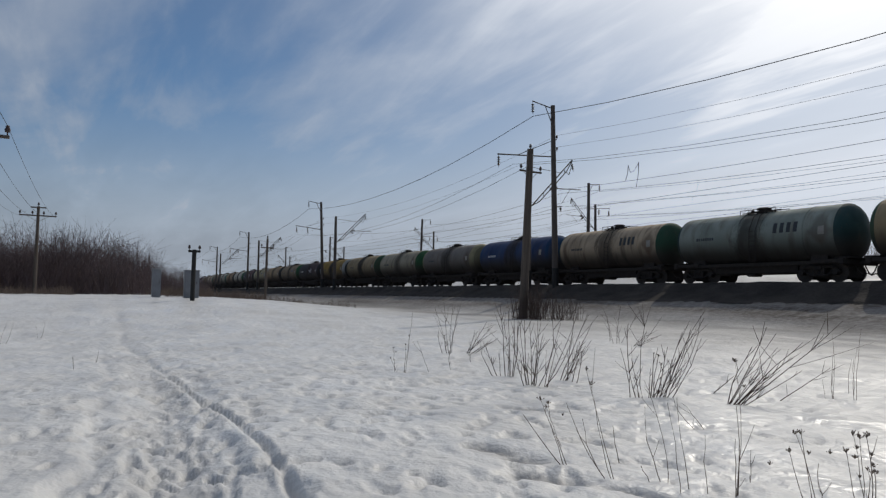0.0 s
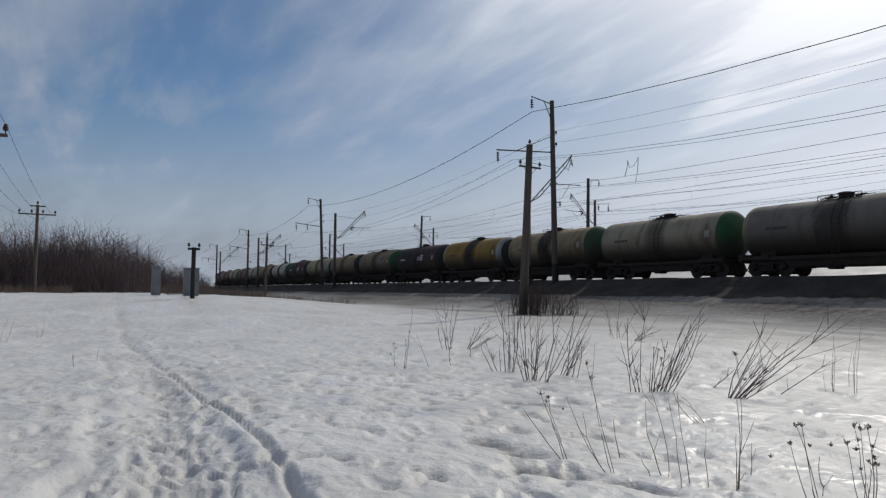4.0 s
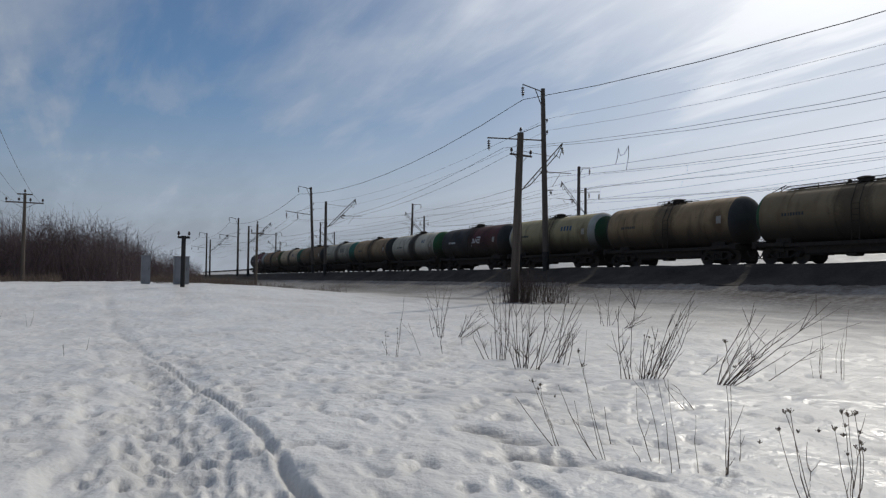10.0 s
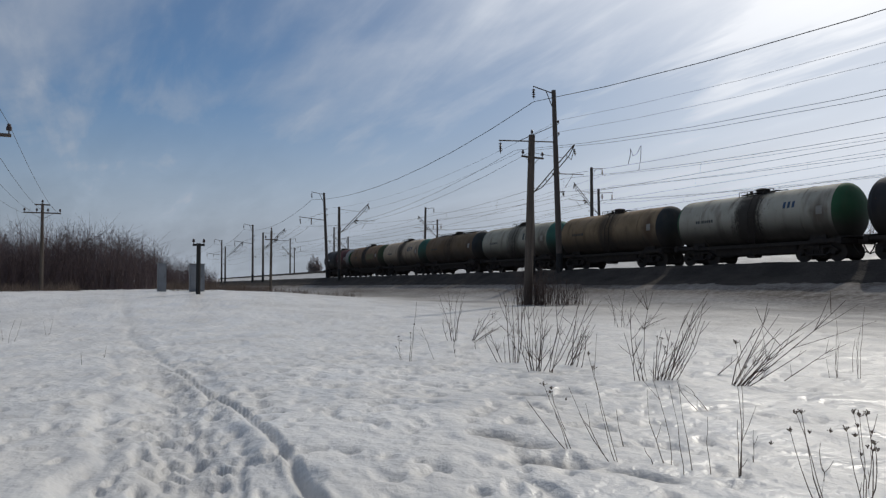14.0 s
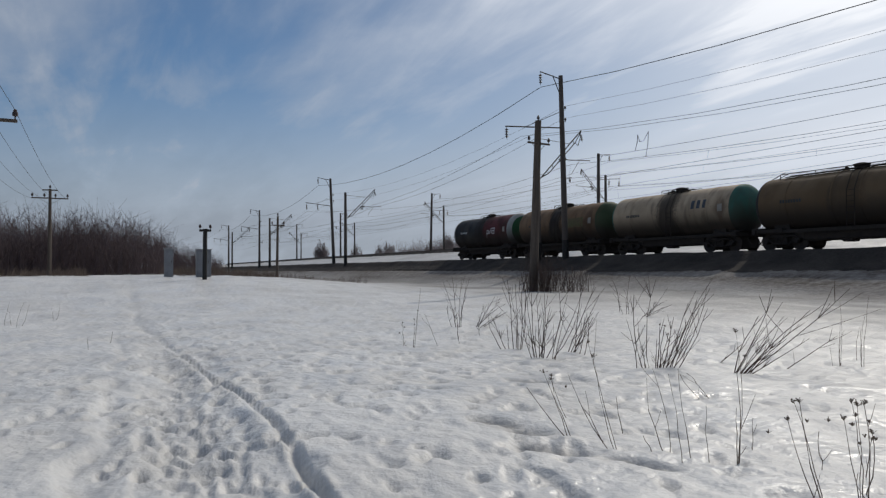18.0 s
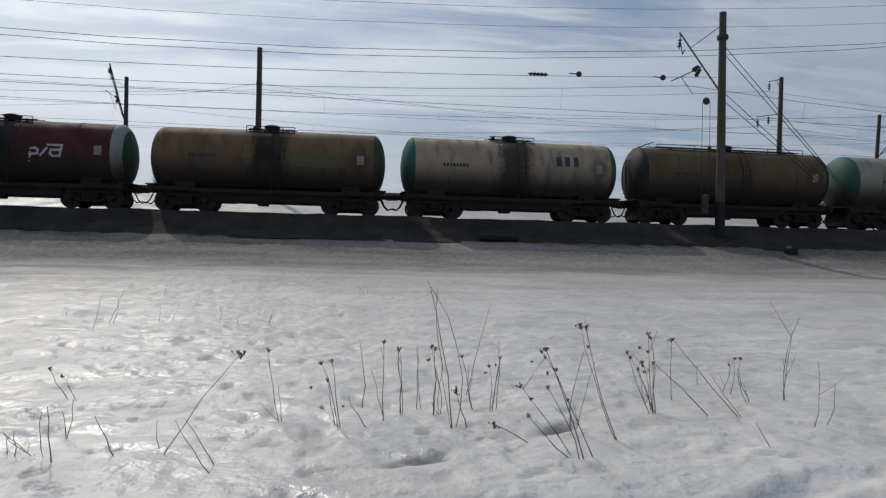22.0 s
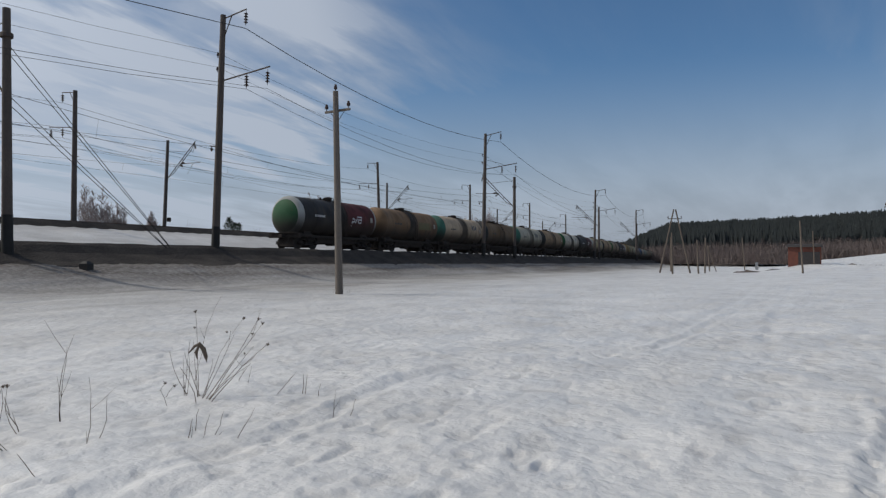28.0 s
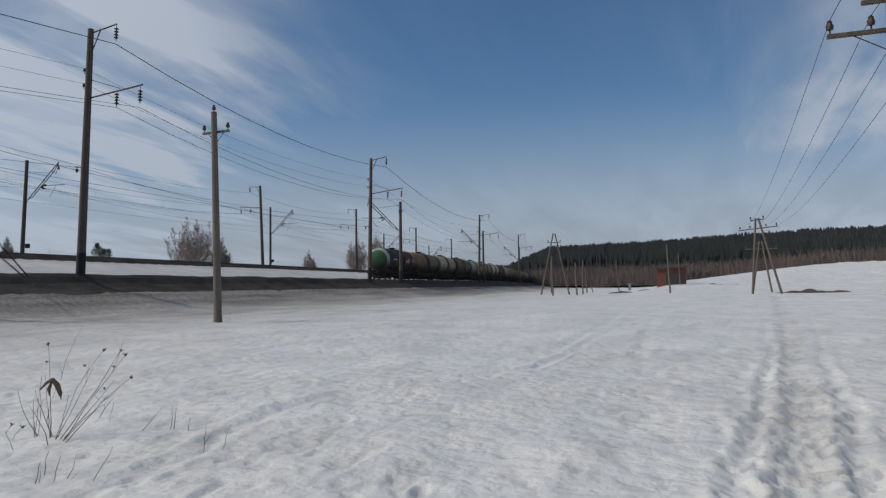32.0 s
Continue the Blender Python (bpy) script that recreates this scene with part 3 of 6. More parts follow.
def strip(name, stops, mat, label, x0=-330, x1=330, step=1.5, rough=0.05, seed=0, kind="structure"):
    """A long bed along the track; stops: (offset, height)."""
    xs = np.arange(x0, x1 + step, step)
    vs = []
    for o, h in stops:
        y = track_y(xs) + o
        edge = o in (stops[0][0], stops[-1][0])
        yy = y + (0.5 * vnoise(xs * 0.25, xs * 0 + o, seed) if edge else 0)
        zz = h + rough * vnoise(xs * 0.9, np.full_like(xs, o * 3.1), seed + 1) + (0.5 * rough * vnoise(xs * 0.2, np.full_like(xs, o), seed + 2))
        vs.append(np.stack([xs, yy, zz], -1))
    n = len(xs)
    b = Build()
    b.v = [tuple(p) for row in vs for p in row]
    b.f = [(r * n + i, r * n + i + 1, (r + 1) * n + i + 1, (r + 1) * n + i) for r in range(len(stops) - 1) for i in range(n - 1)]
    return tagged(part(name, b, mat, smooth=False), label, "railway bed", kind=kind)


strip("ballast_bed", [(-5.1, 1.30), (-4.5, 1.52), (-4.0, 1.70), (-3.5, 1.93), (-3.0, 2.30), (-2.6, 2.48), (-2.1, 2.46), (-1.6, 2.34), (-0.8, 2.30), (0.8, 2.30), (1.6, 2.32), (2.5, 2.29), (3.2, 1.98), (4.0, 1.75), (4.6, 1.7)], M_BALLAST, "sooty black crushed-stone railway bed", seed=51, step=0.8, rough=0.045)
strip("far_ballast_bed", [(13.2, 3.7), (14.2, 4.15), (15.0, 4.62), (18, 4.66), (24, 4.66), (29, 4.66), (30, 4.62), (32, 3.8)], M_BALLAST, "dark stone bed of the farther railway tracks", seed=57, step=2.0)


def rail(name, off, z, x0=-330, x1=330, step=3.0, label="rust-brown steel running rail"):
    b = Build()
    xs = np.arange(x0, x1 + step, step)
    prof = [(-0.036, 0.0), (-0.036, -0.035), (-0.012, -0.05), (-0.012, -0.14), (-0.07, -0.17), (0.07, -0.17), (0.012, -0.14), (0.012, -0.05), (0.036, -0.035), (0.036, 0.0)]
    n = len(prof)
    for x in xs:
        y = float(track_y(x))
        b.v += [(x, y + off + py, z + pz) for py, pz in prof]
    for i in range(len(xs) - 1):
        b.f += [(i * n + k, i * n + (k + 1) % n, (i + 1) * n + (k + 1) % n, (i + 1) * n + k) for k in range(n)]
    return tagged(part(name, b, M_RAIL), label, "rail", "running rails")


for o in (-0.76, 0.76):
    rail("rail", o, RAIL_Z)
for c in (18.7, 27.6):
    for o in (-0.76, 0.76):
        rail("rail", c + o, 4.86, step=6.0, label="rust-brown rail of the farther tracks")

# ---- tank wagons ----
def tank_paint(name, color, stain=0.8, second=None, half=None, wear=0.5, split=0.0):
    """Weathered paint: grime and painted shade at the belly, spilled oil below the hatch, rust flecks. half: a second
    colour on one end of the barrel.
    """
    m = bpy.data.materials.new(name)
    m.use_nodes = True
    n, l = m.node_tree.nodes, m.node_tree.links
    b = n["Principled BSDF"]
    tc, sp = n.new("ShaderNodeTexCoord"), n.new("ShaderNodeSeparateXYZ")
    l.new(tc.outputs["Object"], sp.inputs[0])
    info = n.new("ShaderNodeObjectInfo")
    shift = n.new("ShaderNodeVectorMath")
    shift.operation = "MULTIPLY_ADD"
    shift.inputs[1].default_value = (13, 7, 5)
    cmb = n.new("ShaderNodeCombineXYZ")
    for k in range(3):
        l.new(info.outputs["Random"], cmb.inputs[k])
    l.new(cmb.outputs[0], shift.inputs[0]), l.new(tc.outputs["Object"], shift.inputs[2])

    def noise_tex(scale, detail, stretch=(1, 1, 1)):
        mp, t = n.new("ShaderNodeMapping"), n.new("ShaderNodeTexNoise")
        mp.inputs["Scale"].default_value = stretch
        t.inputs["Scale"].default_value, t.inputs["Detail"].default_value = scale, detail
        l.new(shift.outputs[0], mp.inputs[0]), l.new(mp.outputs[0], t.inputs[0])
        return t.outputs[0]

    def rng(src, a, c, lo=0.0, hi=1.0, soft=True):
        r = n.new("ShaderNodeMapRange")
        r.interpolation_type = "SMOOTHSTEP" if soft else "LINEAR"
        for key, v in (("From Min", a), ("From Max", c), ("To Min", lo), ("To Max", hi)):
            r.inputs[key].default_value = v
        l.new(src, r.inputs[0])
        return r.outputs[0]

    def op(kind, a, c):
        q = n.new("ShaderNodeMath")
        q.operation = kind
        for i, v in enumerate((a, c)):
            if isinstance(v, (int, float)):
                q.inputs[i].default_value = v
            else:
                l.new(v, q.inputs[i])
        return q.outputs[0]

    def blend(f, a, c):
        x = n.new("ShaderNodeMix")
        x.data_type = "RGBA"
        for i, v in ((0, f), (6, a), (7, c)):
            if isinstance(v, tuple):
                x.inputs[i].default_value = (*v, 1)
            else:
                l.new(v, x.inputs[i])
        return x.outputs[2]

    streak, cloud, fleck = noise_tex(2.2, 5, (1, 0.35, 0.22)), noise_tex(0.8, 4), noise_tex(9, 5)
    base = color
    if half:
        base = blend(rng(sp.outputs[0], split - 0.02, split + 0.02), color, half)
    c1 = blend(rng(cloud, 0.35, 0.7, 0, 0.55), base, second or tuple(v * 0.6 for v in color))
    c2 = blend(op("MULTIPLY", rng(streak, 0.48, 0.72), wear), c1, (0.10, 0.07, 0.045))
    c3 = blend(rng(fleck, 0.64, 0.74, 0, wear), c2, (0.16, 0.065, 0.03))
    # oil run down from the hatch
    ax = op("ABSOLUTE", op("ADD", sp.outputs[0], op("MULTIPLY", op("SUBTRACT", streak, 0.5), 1.6)), 0.0)
    drip = op("ADD", ax, op("MULTIPLY", op("SUBTRACT", fleck, 0.5), 0.9))
    oil = op("MULTIPLY", rng(drip, 1.2, 0.5), op("MULTIPLY", rng(cloud, 0.25, 0.5, 0.75, 1.0), stain))
    c4 = blend(oil, c3, (0.028, 0.022, 0.018))
    # grime on the lower flank, with the belly's shade put into the colour
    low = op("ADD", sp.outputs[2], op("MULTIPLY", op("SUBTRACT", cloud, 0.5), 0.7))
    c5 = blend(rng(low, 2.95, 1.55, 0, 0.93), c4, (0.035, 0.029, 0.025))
    # rust round the card holder and the end seams
    spot = op("ABSOLUTE", op("SUBTRACT", sp.outputs[0], 4.3), 0.0)
    spot = op("ADD", spot, op("ABSOLUTE", op("MULTIPLY", op("SUBTRACT", sp.outputs[2], 2.65), 0.6), 0.0))
    spot = op("ADD", spot, op("MULTIPLY", op("SUBTRACT", cloud, 0.5), 0.9))
    c5 = blend(op("MULTIPLY", rng(spot, 0.75, 0.3), min(0.6, wear)), c5, (0.06, 0.03, 0.018))
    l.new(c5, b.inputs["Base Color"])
    l.new(rng(cloud, 0.3, 0.7, 0.66, 0.85), b.inputs["Roughness"])
    b.inputs["Specular IOR Level"].default_value = 0.28
    bp = n.new("ShaderNodeBump")
    bp.inputs["Strength"].default_value, bp.inputs["Distance"].default_value = 0.2, 0.01
    l.new(fleck, bp.inputs["Height"]), l.new(bp.outputs[0], b.inputs["Normal"])
    return m


C_CREAM, C_TAN, C_OLIVE, C_BROWN = (0.46, 0.36, 0.25), (0.26, 0.165, 0.09), (0.2, 0.155, 0.09), (0.15, 0.10, 0.055)
C_PALE, C_DARK, C_BLUE, C_YELLOW, C_WHITE = (0.38, 0.36, 0.285), (0.032, 0.032, 0.034), (0.022, 0.045, 0.115), (0.26, 0.165, 0.035), (0.46, 0.43, 0.35)
C_MAROON, C_GREEN, C_TEAL, C_DUSK = (0.095, 0.018, 0.02), (0.028, 0.10, 0.044), (0.055, 0.16, 0.125), (0.035, 0.038, 0.04)
PAINT = {}


def paint(color, stain=0.8, half=None, wear=0.5, split=0.0):
    key = (color, stain, half, wear, split)
    if key not in PAINT:
        PAINT[key] = tank_paint("tank_paint", color, stain, half=half, wear=wear, split=split)
    return PAINT[key]


M_LETTER_DARK = material("lettering_dark", (0.05, 0.055, 0.06), 0.7, bump=0)
M_LETTER_BLUE = material("lettering_blue", (0.055, 0.095, 0.17), 0.7, bump=0)
M_LETTER_WHITE = material("lettering_white", (0.62, 0.62, 0.62), 0.7, bump=0)
M_LETTER_SLATE = material("lettering_slate", (0.075, 0.085, 0.105), 0.7, bump=0)
M_PLATE = material("card_holder", (0.33, 0.31, 0.27), 0.6, bump=0)
AX_Z, RAD, HALF = 2.56, 1.52, 5.62


def barrel_profile(a, c, n=1):
    return [(RAD, a), (RAD, c)]


def dome_build(side):
    b = Build()
    prof = [(RAD * math.cos(t), HALF - 0.62 + 0.62 * math.sin(t)) for t in [math.pi / 2 * k / 9 for k in range(9)]] + [(0.04, HALF)]
    b.lathe([(r, h * side) for r, h in prof], 40, "x", (0, 0, AX_Z))
    return b


def hatch_build():
    b = Build()
    top = AX_Z + RAD
    b.lathe([(0.34, top - 0.15), (0.34, top + 0.16), (0.40, top + 0.17), (0.40, top + 0.24), (0.2, top + 0.30), (0.02, top + 0.31)], 16)
    b.lathe([(0.10, top - 0.1), (0.10, top + 0.2), (0.03, top + 0.24)], 10, c=(-0.85, 0.1, 0))
    return b


def wheelset_meshes():
    w = Build()
    for s in (-0.76, 0.76):
        o = 0.065 if s > 0 else -0.065
        w.lathe([(0.1, s - o), (0.40, s - o), (0.475, s - o * 0.9), (0.475, s + o * 0.5), (0.505, s + o * 0.55) if s < 0 else (0.475, s + o * 0.6), (0.42, s + o), (0.16, s + o)], 20, "y", (0, 0, 0))
    w.tube([(0, -1.05, 0), (0, 1.05, 0)], 0.085, 8)
    return w.mesh("wheelset", M_WHEEL, True)


ME_WHEELSET = wheelset_meshes()


def side_frame_mesh():
    b = Build()
    # cast side frame: arched beam with boxes over the axles
    for x0, x1, z0, z1 in ((-1.15, -0.7, 0.50, 0.62), (0.7, 1.15, 0.50, 0.62)):
        b.box(((x0 + x1) / 2, 0, (z0 + z1) / 2), (x1 - x0, 0.24, z1 - z0), bevel=0.03)
    b.box((0, 0, 0.78), (1.5, 0.16, 0.14), bevel=0.03)
    b.box((0, 0, 0.34), (0.9, 0.16, 0.10), bevel=0.03)
    for s in (-1, 1):
        b.tube([(s * 0.45, 0, 0.34), (s * 0.80, 0, 0.56)], 0.07, 6)
        b.tube([(s * 0.72, 0, 0.80), (s * 1.02, 0, 0.60)], 0.08, 6)
        b.box((s * 0.28, 0, 0.56), (0.10, 0.14, 0.36), bevel=0.02)
        b.lathe([(0.13, -0.16), (0.13, 0.16), (0.05, 0.18)], 10, "y", (s * 0.925, 0, 0.475))
    for k in (-0.14, 0.0, 0.14):
        b.lathe([(0.06, 0.40), (0.06, 0.70)], 8, c=(k, 0, 0))
    return b.mesh("side_frame", M_FRAME)


ME_SIDE = side_frame_mesh()


def bars(b, x, z, w, h, count, y=-1.0, gap=0.25, lean=0.0):
    """Plain upright strokes standing for writing, laid on the barrel's flank."""
    step = w / count
    for k in range(count):
        cx = x - w / 2 + step * (k + 0.5)
        hw = step * (1 - gap) / 2
        rows = []
        for q in range(4):
            zz = z - h / 2 + h * q / 3
            dz = zz - AX_Z
            yy = y * (math.sqrt(max(RAD * RAD - dz * dz, 0)) + 0.004)
            rows.append(((cx - hw, yy, zz), (cx + hw, yy, zz)))
        v = [p for r in rows for p in r]
        b.add(v, [(2 * i, 2 * i + 1, 2 * i + 3, 2 * i + 2) for i in range(3)])


SIGN = [
    [(-0.74, -0.40), (-0.62, 0.16), (-0.44, 0.19), (-0.33, 0.12), (-0.36, -0.06), (-0.64, -0.10)],
    [(-0.22, -0.13), (0.04, 0.19)],
    [(0.10, 0.35), (0.70, 0.35), (0.60, -0.14), (0.30, -0.15), (0.18, -0.04), (0.24, 0.12), (0.62, 0.13)],
]


def sign_build(x, z, side, flip=1):
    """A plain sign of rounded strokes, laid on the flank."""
    b = Build()
    half = 0.05

    def lay(u, v):
        zz = z + v
        return (x - side * flip * u, side * (math.sqrt(RAD * RAD - (zz - AX_Z) ** 2) + 0.004), zz)

    for line in SIGN:
        for (u0, v0), (u1, v1) in zip(line[:-1], line[1:]):
            long = math.hypot(u1 - u0, v1 - v0)
            eu, ev = (u1 - u0) / long * half, (v1 - v0) / long * half
            mid = ((u0 + u1) / 2, (v0 + v1) / 2)
            rows = []
            for u, v in ((u0 - eu, v0 - ev), mid, (u1 + eu, v1 + ev)):
                rows += [lay(u - ev, v + eu), lay(u + ev, v - eu)]
            b.add(rows, [(0, 1, 3, 2), (2, 3, 5, 4)])
    return b


def make_wagon(spec):
    body, dome = spec["paint"], spec["dome"]
    w = thing("tank_wagon", pose(0, 0, 0), spec["label"], "tank wagon", "tank wagons of the train")
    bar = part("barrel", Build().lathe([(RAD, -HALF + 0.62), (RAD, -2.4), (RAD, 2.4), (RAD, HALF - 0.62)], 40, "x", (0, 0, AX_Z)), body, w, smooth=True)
    for s in (-1, 1):
        part("end_dome", dome_build(s), spec.get("tail", dome) if s < 0 else dome, w, spec.get("dome_label", "") if s > 0 or "tail" not in spec else "", smooth=True)
    ring = spec.get("ring")
    if ring:
        for s in (-1, 1):
            band = [(RAD + 0.005, s * (HALF - 0.62 - spec.get("band", 0.12)))] + [((RAD + 0.005) * math.cos(t), s * (HALF - 0.62 + 0.625 * math.sin(t))) for t in (0.0, 0.15, 0.3, 0.45, 0.6)]
            part("end_band", Build().lathe(band, 40, "x", (0, 0, AX_Z)), ring, w, smooth=True)
    # weld seams and saddle straps round the barrel
    for x in (-3.3, -0.75, 0.75, 3.3):
        part("strap", Build().lathe([(RAD + 0.001, x - 0.035), (RAD + 0.022, x - 0.03), (RAD + 0.022, x + 0.03), (RAD + 0.001, x + 0.035)], 32, "x", (0, 0, AX_Z)), body, w, smooth=True)
    part("hatch", hatch_build(), M_FRAME, w, "oil-black filling hatch", smooth=True)
    top = AX_Z + RAD
    x1 = spec.get("rail", 1.15)
    for y in (-0.62, 0.62):
        r = Build()
        z0 = AX_Z + math.sqrt(RAD * RAD - y * y)
        r.tube([(-x1, y, z0 + 0.28), (x1, y, z0 + 0.28)], 0.022, 5)
        for k in range(5):
            x = -x1 + 2 * x1 * k / 4
            r.tube([(x, y, z0 - 0.02), (x, y, z0 + 0.28)], 0.02, 5)
        part("top_railing", r, M_FRAME, w)
    p = Build()
    for k in range(3):
        p.box((0, -0.45 + 0.45 * k if k != 1 else 0.0, top + 0.03 + (0.06 if k == 1 else -0.04)), (2 * x1 * 0.95, 0.22, 0.03))
    part("walkway", p, M_FRAME, w)
    # ladder on each flank
    for s in (-1, 1):
        b = Build()
        for x in (-0.2, 0.2):
            b.tube([(x + 0.35, s * 1.62, 1.05), (x + 0.35, s * 1.60, 2.9), (x + 0.35, s * 1.15, 3.75), (x + 0.35, s * 0.62, top + 0.05)], 0.02, 5)
        for k in range(7):
            z = 1.2 + 0.28 * k
            b.tube([(0.15, s * 1.61, z), (0.55, s * 1.61, z)], 0.014, 4)
        part("ladder", b, M_FRAME, w)
    if x1 > 2:
        b = Build()
        for y in (-0.2, 0.2):
            b.tube([(-5.45, y, 1.2), (-5.72, y, 1.9), (-5.72, y, 3.0), (-5.2, y, 4.0), (-x1, y, top + 0.3)], 0.024, 5)
        for k in range(9):
            b.tube([(-5.6 - 0.12 * (k > 0), -0.2, 1.4 + 0.22 * k), (-5.6 - 0.12 * (k > 0), 0.2, 1.4 + 0.22 * k)], 0.015, 4)
        part("end_ladder", b, M_FRAME, w)
    # underframe
    u = Build()
    u.box((0, 0, 0.98), (10.9, 0.42, 0.30), bevel=0.03)
    u.box((0, 0, 0.73), (5.3, 1.9, 0.48), bevel=0.05)
    for x, ww, z0 in ((-2.0, 0.9, 0.42), (-0.3, 0.5, 0.34), (1.5, 1.2, 0.46)):
        u.box((x, -0.55, (z0 + 0.7) / 2), (ww, 0.7, 0.7 - z0), bevel=0.05)
    for y in (-1.25, 1.25):
        u.box((0, y, 1.0), (10.6, 0.10, 0.20), bevel=0.02)
    for s in (-1, 1):
        u.box((s * 5.35, 0, 1.02), (0.22, 3.0, 0.32), bevel=0.03)
        u.box((s * 3.9, 0, 1.05), (0.5, 2.7, 0.26), bevel=0.03)
        u.box((s * 4.7, 1.32, 1.05), (1.4, 0.14, 0.2), bevel=0.02)
        u.box((s * 4.7, -1.32, 1.05), (1.4, 0.14, 0.2), bevel=0.02)
    part("underframe", u, M_FRAME, w)
    for s in (-1, 1):
        for y in (-0.85, 0.85):
            part("saddle", Build().box((s * 3.9, y, 1.30), (0.9, 0.25, 0.46), bevel=0.03), M_FRAME, w)
        c = Build()
        c.box((s * 5.6, 0, 0.98), (0.42, 0.2, 0.22), bevel=0.03)
        c.box((s * 5.88, 0.05 * s, 0.98), (0.26, 0.36, 0.30), bevel=0.05)
        part("coupler", c, M_FRAME, w)
        for y in (-0.45, 0.4):
            part("brake_hose", Build().tube([(s * 5.45, y, 0.86), (s * 5.62, y, 0.5), (s * 5.8, y * 0.9, 0.34), (s * 6.0, y * 0.8, 0.42)], 0.035, 5), M_FRAME, w)
        part("end_platform", Build().box((s * 5.25, 0, 1.22), (0.75, 2.6, 0.06), bevel=0.012), M_FRAME, w)
    g = Build()
    g.lathe([(0.18, -0.55), (0.2, -0.5), (0.2, 0.5), (0.18, 0.55)], 12, "x", (1.6, -0.5, 0.72))
    g.tube([(-3.4, 0.25, 0.66), (3.4, 0.25, 0.66)], 0.035, 6)
    g.tube([(-5.3, -0.7, 0.85), (5.3, -0.7, 0.85)], 0.025, 5)
    g.box((-1.2, -0.35, 0.72), (0.5, 0.4, 0.3), bevel=0.04)
    part("brake_gear", g, M_FRAME, w)
    d = Build()
    d.lathe([(0.16, 0.55), (0.16, 1.1)], 10, c=(0, 0, 0))
    part("drain_valve", d, M_FRAME, w)
    for s in (-1, 1):
        bog = part("bogie", Build().box((0, 0, 0.72), (0.34, 2.3, 0.24), bevel=0.04), M_FRAME, w, at=pose(s * 3.9, 0, 0))
        # added block that keeps light from showing between the wheels
        part("bogie_fill", Build().box((0, 0, 0.56), (2.7, 1.3, 0.82), bevel=0.08), M_FRAME, bog)
        for y in (-1.02, 1.02):
            part("side_frame", ME_SIDE, M_FRAME, bog, at=pose(0, y, 0))
        for x in (-0.925, 0.925):
            part("wheelset", ME_WHEELSET, M_WHEEL, bog, at=pose(x, 0, 0.475))
    if spec.get("sign"):
        for s in (-1, 1):
            part("painted_sign", sign_build(-s * spec["sign"], spec.get("sign_z", 2.62), s), M_LETTER_WHITE, w, "white painted company sign")
    for x, z, ww, hh, n, mat in spec.get("marks", ()):
        for s in (-1, 1):
            b = Build()
            bars(b, -x * s, z, ww, hh, n, y=s, gap=0.42)
            part("lettering", b, mat, w)
    pl = Build()
    bars(pl, 4.35, 2.66, 0.34, 0.44, 1, y=-1, gap=0)
    part("card_holder", pl, M_PLATE, w)
    nb = Build()
    bars(nb, -3.0, 2.62, 1.3, 0.17, 8, y=-1, gap=0.3)
    part("number_mark", nb, spec.get("number", M_LETTER_DARK), w)
    return w


def dome(color):
    return paint(tuple(c * 0.95 for c in color), 0.0, None, 0.35)


M_PATCH = material("faded_green_patch", (0.11, 0.12, 0.055), 0.85, second=(0.15, 0.11, 0.065), scale=2.5, fine=14, bump=0)
PATCH = [(2.3, 2.6, 4.4, 0.72, 1, M_PATCH)]
LOGO_W = [(3.1, 2.75, 1.25, 0.42, 3, M_LETTER_WHITE)]
MNOS = [(2.3, 2.95, 1.6, 0.55, 4, M_LETTER_DARK)]
VTB = [(2.7, 2.99, 1.35, 0.52, 3, M_LETTER_SLATE)]
LOGO_B = [(2.4, 3.0, 1.4, 0.36, 4, M_LETTER_BLUE)]
RING_W = paint((0.36, 0.37, 0.35), 0.0, None, 0.3)
